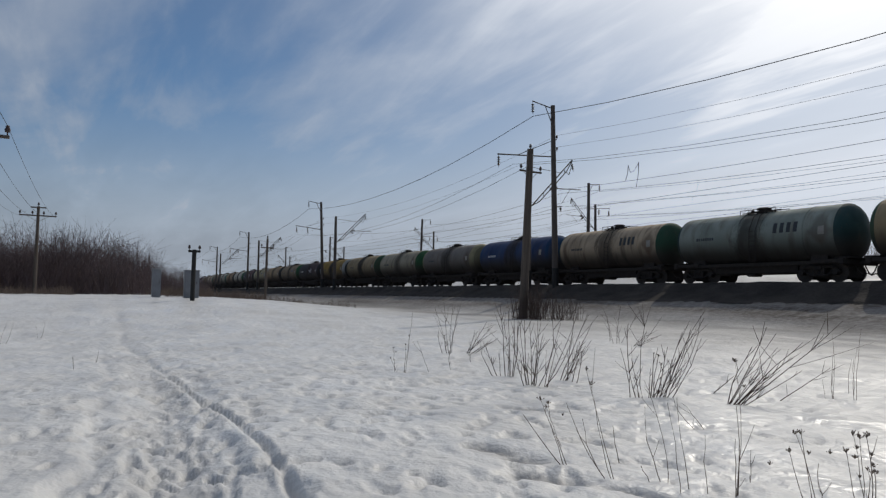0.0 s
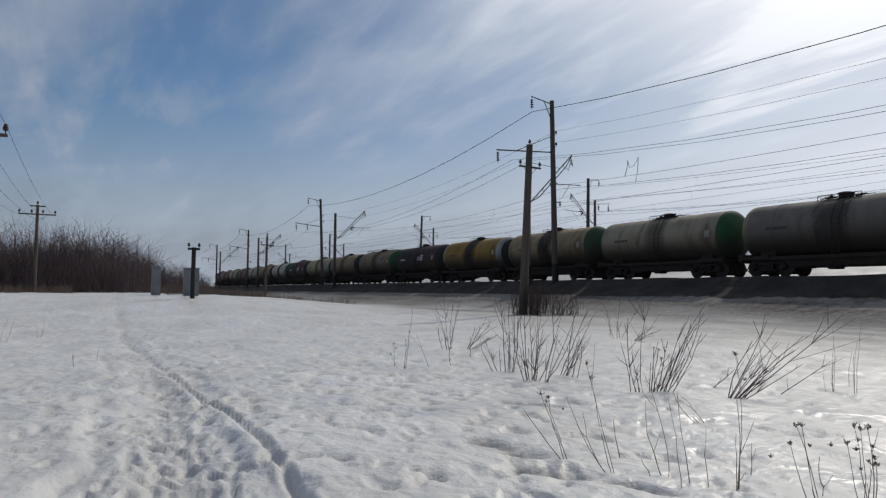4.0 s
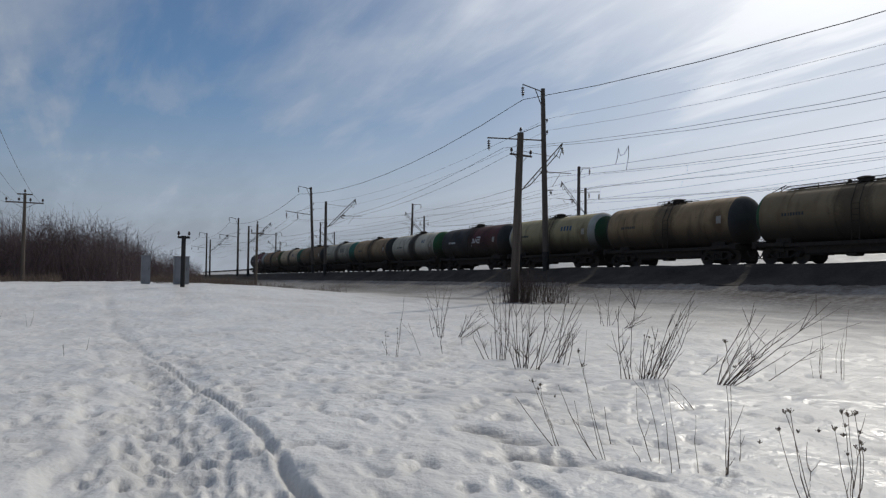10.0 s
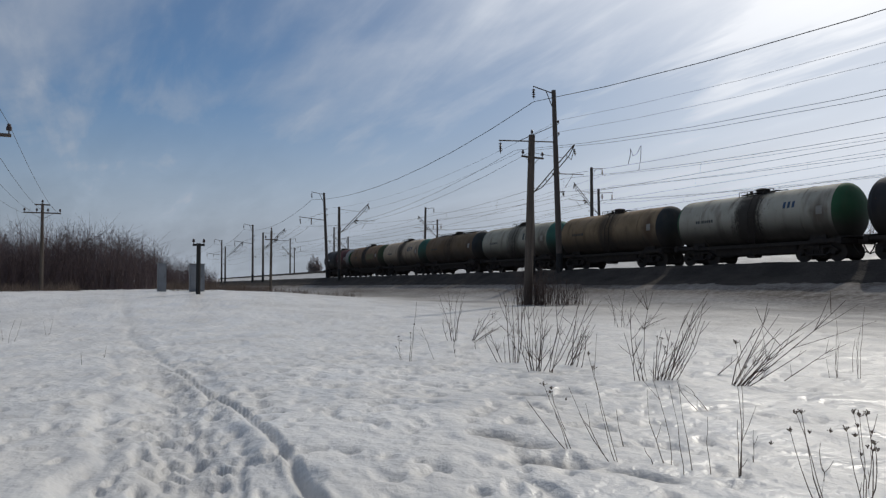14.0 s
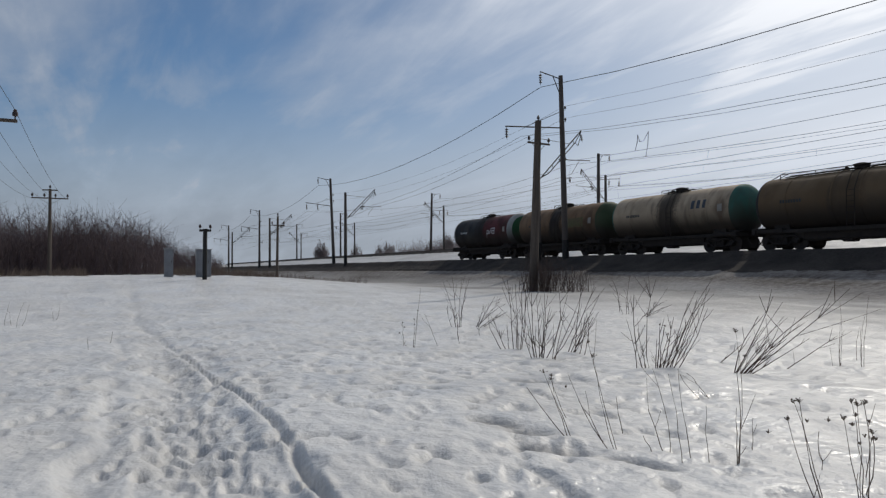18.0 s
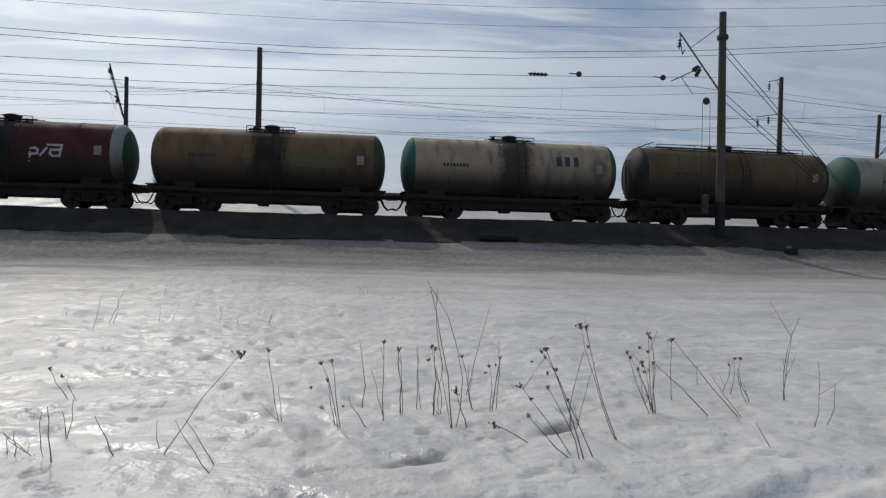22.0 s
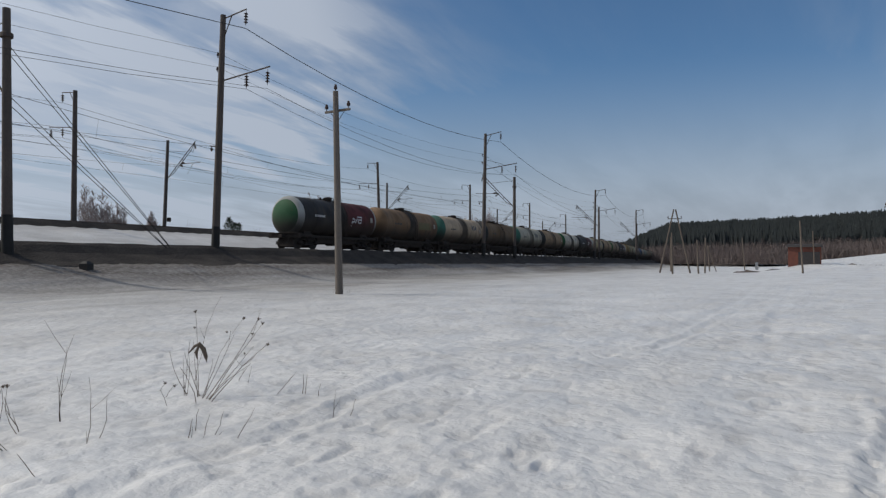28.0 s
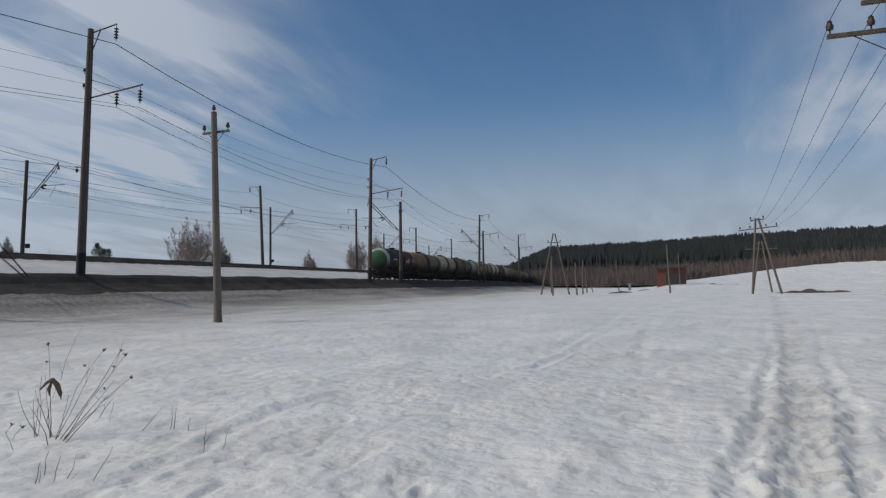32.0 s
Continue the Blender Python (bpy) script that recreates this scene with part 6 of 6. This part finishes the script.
plant("weed", "crossed dry weeds with seed heads", 1.88, 5.28, [(-0.03, -0.47, -0.31, 0.04, 0.76, 1), (0.06, -0.46, -0.42, 0.04, 0.74, 1), (-0.05, -0.47, -0.27, 0.03, 0.50, 1), (-0.03, -0.47, -0.42, 0.04, 0.31, 1), (-0.03, -0.37, -0.45, 0.04, 0.49, 1), (0.07, 0.22, 0.09, -0.00, 0.63, 0), (0.11, 0.26, 0.15, -0.01, 0.54, 0), (0.09, 1.89, 0.24, -0.02, 0.29, 1), (-0.19, -0.12, -0.41, 0.04, 0.15, 2)])
plant("weed", "dense small dry weed with many heads", 2.87, 6.01, [(-0.02, -0.11, -0.28, 0.03, 0.55, 1), (-0.01, -0.11, -0.26, 0.03, 0.51, 1), (-0.05, -0.10, -0.07, 0.01, 0.71, 1), (-0.04, -0.04, -0.03, 0.01, 0.67, 1), (-0.01, 0.05, -0.09, 0.01, 0.44, 1), (-0.01, -0.05, -0.04, 0.01, 0.45, 1), (0.13, 0.44, -0.11, 0.01, 0.31, 0), (0.01, -0.09, -0.20, 0.02, 0.41, 1)])
plant("weed", "dry weed with one round dark head", 3.57, 6.23, [(-0.28, 0.32, -0.02, 0.01, 0.57, 2), (0.07, -0.42, -0.68, 0.07, 0.66, 0), (-0.17, -0.40, -0.59, 0.06, 0.45, 0), (0.07, -0.42, -0.36, 0.04, 0.38, 0), (0.31, 0.91, -0.03, 0.01, 0.20, 0)])
plant("weed", "dry weed with drooping forked tops", 3.91, 6.44, [(-0.06, 0.22, 0.13, -0.01, 0.37, 1), (-0.01, 0.21, 0.07, -0.00, 0.33, 0), (0.03, -0.25, -0.17, 0.02, 0.45, 1), (0.04, -0.17, -0.16, 0.02, 0.34, 0)])
plant("weed", "thin curved dry stalks", 4.03, 5.77, [(0.40, 0.76, 0.06, 0.00, 0.67, 0), (0.41, 0.76, 0.12, -0.00, 0.78, 0), (-0.11, -0.34, 0.05, 0.00, 0.56, 0), (0.01, -0.25, 0.15, -0.01, 0.36, 0), (-0.71, -0.91, -0.22, 0.02, 0.23, 0)])
plant("weed", "dry weed clump with dead leaf and seed heads", 6.12, 6.55, [(-0.16, -0.15, -0.08, 0.15, 0.46, 0), (-0.15, -0.17, -0.06, 0.07, 0.61, 0), (-0.15, -0.01, -0.11, 0.23, 0.46, 0), (-0.12, 0.15, 0.00, -0.10, 0.59, 0), (-0.17, 0.05, -0.01, -0.06, 0.57, 0), (-0.21, -0.17, -0.05, -0.02, 0.93, 1), (-0.21, -0.18, -0.00, -0.08, 0.52, 0), (-0.27, -0.26, 0.11, -0.42, 0.70, 0), (-0.26, -0.27, 0.13, -0.51, 0.87, 1), (-0.26, -0.29, 0.18, -0.66, 0.87, 1), (-0.31, -0.39, 0.19, -0.66, 0.83, 1), (-0.25, -0.31, 0.17, -0.57, 0.57, 0), (-0.33, -0.44, 0.21, -0.68, 0.61, 1), (-0.25, -0.32, 0.15, -0.49, 0.35, 0), (3.09, 3.43, 0.09, -0.38, 0.86, 0), (-0.23, 0.05, 0.11, -0.30, -0.00, 0), (-0.46, -0.45, -0.08, 0.17, 0.36, 0), (0.69, 0.15, 0.05, -0.19, 0.22, 0), (0.60, -0.13, 0.01, -0.05, 0.21, 0), (-0.20, -0.03, -0.04, 0.04, 0.40, 0), (-0.21, -0.01, -0.02, 0.04, 0.17, 0), (-0.19, -0.24, 0.02, -0.13, 0.41, 0)])
plant("weed", "broken weed stubs sticking out of snow", 4.69, 4.94, [(-0.11, 0.07, 0.01, -0.06, 0.16, 0), (0.12, 0.22, 0.00, -0.04, 0.18, 0), (-0.03, -0.04, 0.01, -0.07, 0.20, 0), (0.09, -0.01, 0.03, -0.11, 0.19, 0), (0.03, -0.30, 0.06, -0.21, 0.27, 0), (-0.10, 0.06, 0.01, -0.04, 0.09, 0)])
plant("weed", "thin stubs in the snow", 6.16, 5.67, [(0.51, -0.13, 0.00, -0.03, 0.20, 0), (0.53, -0.17, 0.00, -0.03, 0.20, 0), (0.23, 0.07, 0.09, -0.30, 0.26, 0), (0.49, -0.38, 0.01, -0.04, 0.11, 0), (-0.18, -1.11, 0.00, -0.04, 0.22, 0), (-0.20, -1.29, 0.03, -0.10, 0.15, 0), (-0.44, 1.04, 0.04, -0.14, 0.11, 1), (-0.25, 1.36, 0.03, -0.09, 0.08, 1), (-0.69, 0.61, -0.04, 0.10, 0.14, 0)])
plant("weed", "small dark weed tuft far out in snow", 0.58, 16.93, [(-0.04, -0.01, -0.10, -0.01, 0.27, 0), (0.00, 0.01, -0.03, -0.00, 0.30, 0), (0.07, 0.01, 0.02, 0.00, 0.24, 0), (-0.07, -0.02, 0.09, 0.00, 0.24, 0), (0.03, 0.01, -0.14, -0.01, 0.21, 0)])
plant("weed", "thin dry grass stems in the snow", -22.09, -0.69, [(-2.03, -1.02, 0.09, 0.13, 0.67, 0), (-0.70, -0.65, 0.13, 0.20, 0.72, 0), (-1.23, -0.79, -0.02, -0.07, 0.45, 0), (-3.39, 0.27, 0.08, 0.12, 0.51, 0), (-3.42, 0.21, -0.02, -0.07, 0.42, 0), (6.71, 1.05, -0.02, -0.04, 0.25, 0), (5.18, 1.47, 0.05, 0.07, 0.25, 0), (-1.12, -0.54, 0.13, 0.20, 0.62, 0)])

q = thing("dead_leaf", pose(5.95, 6.40, float(land(5.95, 6.4)) + 0.46, 0, 0, -41), "curled dark brown dead leaf caught on a weed", "leaf")
part("blade", Build().tube([(-0.11, 0.0, 0.0), (-0.05, 0.01, 0.07), (0.0, 0.0, 0.10), (0.045, 0.01, 0.04), (0.075, 0.0, -0.05), (0.08, 0.0, -0.11)], [0.006, 0.016, 0.024, 0.028, 0.022, 0.006], 7), M_HEAD, q)
part("blade", Build().tube([(0.0, 0.02, 0.09), (-0.03, 0.03, 0.0), (-0.02, 0.02, -0.07)], [0.012, 0.022, 0.006], 6), M_HEAD, q)


FOOT_GRASS = [(-0.7, -0.2, 0.02, 0.0, 0.35, 0), (-0.5, 0.0, -0.05, 0.02, 0.45, 0), (-0.3, -0.1, 0.03, 0.05, 0.3, 0), (0.4, 0.2, 0.04, -0.02, 0.4, 0), (0.6, 0.0, 0.1, 0.0, 0.5, 0), (0.8, 0.3, -0.04, 0.0, 0.3, 0)]
plant("weed", "thin dry stems at the foot of the pole", 25.0, 18.9, FOOT_GRASS)


def thicket_mesh(name, spots, mat, seed, stems, height, spread, r0, twigs=3, n=3):
    """Many bare stems; spots give x, y."""
    rnd = random.Random(seed)
    b = Build()
    for x, y, scale in spots:
        z = float(land(x, y))
        for _ in range(stems):
            h = height * scale * rnd.uniform(0.45, 1.1)
            a, t = rnd.uniform(0, 6.28), rnd.gauss(0, spread)
            foot = Vector((x + rnd.gauss(0, 0.25), y + rnd.gauss(0, 0.25), z - 0.1))
            tip = foot + Vector((math.cos(a) * t * h, math.sin(a) * t * h, h))
            mid = foot.lerp(tip, 0.5) + Vector((rnd.gauss(0, 0.05), rnd.gauss(0, 0.05), 0)) * h
            b.tube([foot, mid, tip], [r0 * scale, r0 * 0.7 * scale, r0 * 0.25 * scale], n, caps=False)
            for _ in range(twigs):
                f = rnd.uniform(0.35, 0.95)
                p = foot.lerp(mid, f * 2) if f < 0.5 else mid.lerp(tip, f * 2 - 1)
                e = p + Vector((rnd.gauss(0, 0.16), rnd.gauss(0, 0.16), rnd.uniform(0.08, 0.3))) * h
                b.tube([p, e], [r0 * 0.45 * scale, r0 * 0.18 * scale], n, caps=False)
    return b


rnd = random.Random(21)
spots = [(-31.9 + rnd.gauss(0, 0.5), 23.5 + rnd.gauss(0, 0.65), rnd.uniform(0.4, 1.0)) for _ in range(36)]
q = thing("shrub", pose(0, 0, 0), "dense bare shrub round the foot of the pole", "shrub", "dry plants in the snow")
part("branchwork", thicket_mesh("branchwork", spots, M_TWIG, 4, 7, 2.3, 0.16, 0.017), M_TWIG, q)
for cx, cy, s in ((-31.0, 24.6, 0.8), (-30.5, 25.2, 0.7)):
    q = thing("shrub", pose(0, 0, 0), "bare shrub beside the wooden pole", "shrub", "dry plants in the snow")
    part("branchwork", thicket_mesh("branchwork", [(cx + rnd.gauss(0, 0.3), cy + rnd.gauss(0, 0.3), s) for _ in range(8)], M_TWIG, int(cx * -10), 6, 1.9, 0.2, 0.013), M_TWIG, q)

q = thing("shed", pose(-100, -4.5, float(land(-100, -4.5)), 0, 0, 4), "low dark wooden shed half hidden by the thicket", "shed")
part("wall", Build().box((0, 0, 1.9), (4.5, 13, 4.0), bevel=0.04), M_TAR, q)
part("roof", Build().box((0, 0, 4.0), (5.2, 13.8, 0.25), bevel=0.04), M_ROOF, q)
# the thicket beyond the path
M_THICKET = material("thicket_bark", (0.13, 0.092, 0.09), 0.9, second=(0.085, 0.064, 0.064), scale=0.4, fine=5, bump=0)
spots = []
for _ in range(1300):
    az, r = rnd.uniform(79.5, 103), rnd.uniform(66, 112)
    if az < 84 and r < 78:
        continue
    taper_k = 0.45 + 0.55 * float(smooth(79, 88, az))
    spots.append((-r * math.sin(radians(az)), r * math.cos(radians(az)), taper_k * rnd.uniform(0.65, 1.05)))
tagged(part("thicket", thicket_mesh("thicket", spots, M_THICKET, 5, 7, 5.9, 0.26, 0.03, twigs=5), M_THICKET), "dense brown leafless thicket beyond the snow field", "thicket", kind="stuff")
spots = [(-rnd.uniform(52, 100), rnd.uniform(-12, 1), rnd.uniform(0.5, 1)) for _ in range(260)] + [(-rnd.uniform(50, 95), rnd.uniform(8, 22), rnd.uniform(0.4, 1)) for _ in range(320)] + [(-r * math.sin(radians(a)), r * math.cos(radians(a)), rnd.uniform(0.6, 1.3)) for a, r in [(rnd.uniform(80, 106), rnd.uniform(56, 67)) for _ in range(420)] if not 85.5 < a < 89] + [(-r * math.sin(radians(a)), r * math.cos(radians(a)), rnd.uniform(0.5, 1.1)) for a, r in [(rnd.uniform(75.5, 83.5), rnd.uniform(50, 60)) for _ in range(260)]]
spots = [s for s in spots if abs(s[1] - 3.2 + 0.02 * s[0]) > 2.2]
M_GRASS = material("dry_grass", (0.17, 0.125, 0.095), 0.95, second=(0.10, 0.075, 0.06), scale=0.5, bump=0)
tagged(part("dry_grass", thicket_mesh("dry_grass", spots, M_GRASS, 6, 6, 0.75, 0.3, 0.016, twigs=1), M_GRASS), "tall dry brown grass along the field edge", "grass", kind="stuff")

# ---- bare trees and brush beyond the railway ----
M_FARTREE = material("far_bark", (0.34, 0.285, 0.27), 0.95, second=(0.24, 0.2, 0.19), scale=0.5, bump=0)


FAR_BUSHES = [(99.6, 81.3, 9.5, 11.5, "bush"), (107.9, 82.0, 6.3, 3.8, "bush"), (144.4, 85.3, 6.1, 3.8, "bush"), (178.2, 89.3, 11.5, 6.5, "bush"), (197.6, 92.0, 13.4, 4.3, "bush"), (62.8, 79.1, 4.3, 1.5, "bush"), (54.0, 78.8, 7.3, 4.8, "tree"), (57.7, 78.9, 5.2, 2.1, "tree"), (-219.8, 71.8, 6.9, 5.7, "bush"), (-218.3, 83.7, 6.3, 4.2, "tree"), (-190.5, 82.3, 5.8, 7.4, "bush"), (-171.7, 81.4, 4.1, 6.2, "bush"), (-157.2, 80.8, 4.7, 4.3, "bush"), (-148.2, 80.5, 5.9, 3.3, "bush"), (-138.9, 80.1, 5.1, 5.2, "bush"), (-130.4, 79.8, 5.8, 4.5, "bush"), (-123.1, 79.6, 5.9, 4.1, "tree"), (-117.3, 79.4, 5.0, 3.9, "bush"), (27.3, 78.0, 7.8, 3.0, "tree"), (-20.0, 79.0, 5.8, 2.4, "tree"), (3.7, 79.0, 2.9, 1.6, "bush"), (-75.0, 79.5, 2.8, 6.5, "bush"), (-106.0, 80.0, 3.2, 5.0, "bush")]


def far_bush(x, y, h, w, kind, seed):
    """A leafless bush or tree: stems fanning up from one foot, each with two orders of twigs."""
    rnd = random.Random(seed)
    h, w = h * 1.2, w * 1.1
    q = thing(kind, pose(x, y, 3.4), "bare leafless %s far behind the railway" % kind, kind, "bare trees beyond the railway")
    stems, twigs = Build(), Build()
    for k in range(22 if kind == "bush" else 11):
        a, t = rnd.uniform(0, 6.28), math.sqrt(rnd.random())
        hh = h * (1 - 0.45 * t * t) * rnd.uniform(0.85, 1.02)
        foot = Vector((math.cos(a) * w * 0.12 * t, math.sin(a) * w * 0.12 * t, -0.4))
        tip = Vector((math.cos(a) * w * 0.42 * t, math.sin(a) * w * 0.42 * t, hh))
        mid = foot.lerp(tip, 0.5) + Vector((math.cos(a), math.sin(a), 0)) * w * 0.07 * t
        stems.tube([foot, mid, tip], [0.075, 0.05, 0.015], 4, caps=False)
        for _ in range(26):
            f = rnd.uniform(0.22, 0.97)
            p = foot.lerp(mid, f * 2) if f < 0.5 else mid.lerp(tip, f * 2 - 1)
            b2 = rnd.uniform(0, 6.28)
            l = (1.15 - f) * h * rnd.uniform(0.16, 0.34)
            e = p + Vector((math.cos(b2) * 0.62, math.sin(b2) * 0.62, 0.8)) * l
            twigs.tube([p, e], [0.03, 0.012], 3, caps=False)
            for _ in range(8):
                g = p.lerp(e, rnd.uniform(0.25, 0.95))
                twigs.tube([g, g + Vector((rnd.gauss(0, 0.4), rnd.gauss(0, 0.4), rnd.uniform(0.3, 0.9))) * l * 0.5], [0.02, 0.01], 3, caps=False)
    part("stem", stems, M_FARTREE, q)
    part("crown", twigs, M_FARTREE, q, "leafless twiggy crown")


for k, (x, y, h, w, kind) in enumerate(FAR_BUSHES):
    far_bush(x, y, h, w, kind, k)
spots = []
for _ in range(1100):
    x = rnd.choice((rnd.uniform(-245, -40), rnd.uniform(-200, -120)))
    spots.append((x, 84 + rnd.uniform(0, 22) + 0.06 * abs(x), rnd.uniform(0.55, 0.95)))
for _ in range(60):
    spots.append((rnd.uniform(90, 330), 105 + rnd.uniform(0, 30), rnd.uniform(0.5, 0.75)))
tagged(part("far_brush", thicket_mesh("far_brush", spots, M_FARTREE, 8, 6, 8.2, 0.2, 0.05, twigs=5), M_FARTREE), "band of leafless brush behind the far tracks", "brush", kind="stuff")
q = thing("pine", pose(77, 79, 4.9), "small dark pine beyond the far tracks", "tree")
part("trunk", Build().tube([(0, 0, -0.3), (0, 0, 2.6)], [0.1, 0.03], 6), M_FARTREE, q)
M_NEEDLE = material("pine_needles", (0.045, 0.06, 0.04), 0.9, second=(0.02, 0.03, 0.018), scale=2, bump=0)
b = Build()
for k in range(300):
    lobe = -0.75 if k % 5 < 3 else 1.0
    h = 0.9 + rnd.random() ** 0.8 * (2.4 if lobe < 0 else 1.7)
    a, r = rnd.uniform(0, 6.28), (3.6 - h) * 0.52 * math.sqrt(rnd.random())
    p = Vector((math.cos(a) * r + lobe * (0.35 + 0.2 * h), math.sin(a) * r, h))
    t = Vector((math.cos(a) * 0.22 + rnd.gauss(0, 0.08), math.sin(a) * 0.22, 0.16))
    b.tube([p - t, p, p + t], [0.02, 0.06, 0.01], 4)
part("crown", b, M_NEEDLE, q, "dark needle clumps")

# ---- the wooded ridge ----
M_RIDGE = material("ridge_floor", (0.10, 0.075, 0.06), 0.95, second=(0.06, 0.05, 0.045), scale=0.02, fine=0.3, bump=0)


def ridge_height(az):
    """Height of the ridge's crest by bearing, degrees right of +y."""
    return 5 + 20 * smooth(74.5, 80, az) + 7 * smooth(80, 100, az) + 3 * smooth(100, 130, az)


b = Build()
azs, rs = np.arange(72, 150, 0.75), np.array([330, 380, 430, 480, 530, 580, 640, 720, 900])
for a in azs:
    hh = float(ridge_height(a))
    for r, f in zip(rs, (0.0, 0.08, 0.22, 0.45, 0.7, 0.9, 1.0, 1.0, 0.6)):
        b.v.append((r * math.sin(radians(a)), r * math.cos(radians(a)), 1.0 + hh * f + 1.2 * float(vnoise(a * 0.8, r * 0.02, 70))))
nr = len(rs)
b.f = [(i * nr + j, (i + 1) * nr + j, (i + 1) * nr + j + 1, i * nr + j + 1) for i in range(len(azs) - 1) for j in range(nr - 1)]
tagged(part("ridge", b, M_RIDGE, smooth=True), "long low wooded ridge beyond the field", "hill", kind="structure")
M_FOREST = material("conifer_dark", (0.028, 0.034, 0.035), 0.95, second=(0.042, 0.048, 0.046), scale=0.05, fine=0.6, bump=0)
b = Build()
for _ in range(26000):
    a = rnd.uniform(75, 148)
    r = rnd.uniform(455, 660)
    f = float(np.interp(r, rs, (0.0, 0.08, 0.22, 0.45, 0.7, 0.9, 1.0, 1.0, 0.6)))
    z = 1.0 + float(ridge_height(a)) * f
    h = rnd.uniform(8.0, 11.4) + 1.3 * float(vnoise(a * 2.3, r * 0.03, 77))
    w = h * rnd.uniform(0.09, 0.16)
    x, y = r * math.sin(radians(a)), r * math.cos(radians(a))
    b.tube([(x, y, z + h * 0.1), (x, y, z + h * 0.6), (x + rnd.gauss(0, 0.2), y, z + h)], [w, w * 0.85, w * 0.12], 4, caps=False)
tagged(part("far_forest", b, M_FOREST), "dark conifer forest along the ridge", "forest", kind="stuff")
M_FARBRUSH = material("far_brown_brush", (0.15, 0.115, 0.105), 0.95, second=(0.095, 0.08, 0.076), scale=0.05, fine=0.8, bump=0)
b = Build()
for _ in range(6500):
    a = rnd.uniform(74, 148)
    r = rnd.uniform(300, 455)
    f = float(np.interp(r, rs, (0.0, 0.08, 0.22, 0.45, 0.7, 0.9, 1.0, 1.0, 0.6)))
    x, y = r * math.sin(radians(a)), r * math.cos(radians(a))
    z = max(1.0 + float(ridge_height(a)) * f, float(land(x, y)))
    h = rnd.uniform(3, 7.5)
    for _ in range(11):
        t = Vector((rnd.gauss(0, 0.42), rnd.gauss(0, 0.42), 1)) * h * rnd.uniform(0.5, 1)
        foot = Vector((x + rnd.gauss(0, 1.8), y + rnd.gauss(0, 1.8), z))
        b.tube([foot, foot + t], [0.14, 0.05], 3, caps=False)
tagged(part("far_undergrowth", b, M_FARBRUSH), "brown leafless undergrowth below the forest", "undergrowth", kind="stuff")

# ---- what moves ----
def track_x(s):
    """x of the point that lies s metres along the track from x = 0."""
    return float(np.interp(s, ARC_S, ARC_X))


ARC_X = np.arange(-700, 701, 1.0)
ARC_S = np.concatenate([[0], np.cumsum(np.hypot(np.diff(ARC_X), np.diff(track_y(ARC_X))))])
ARC_S = ARC_S - np.interp(0, ARC_X, ARC_S)


# the train does not run quite evenly: metres ahead of its mean pace
PACE_T, PACE_S = (0, 3, 7, 14, 18, 20, 22, 25, 28, 32), (0.35, 0.0, -0.38, -0.36, -0.34, -0.2, -0.34, -0.36, -0.42, -0.5)


def motions():
    for k, w in enumerate(WAGONS):
        rows = []
        for t in range(0, 33, 2):
            mid = REAR0 + SPEED * t + float(np.interp(t, PACE_T, PACE_S)) + PITCH * (k + 0.5)
            rows.append((t, track_pose(track_x(mid))))
        walk(w, rows)


motions()
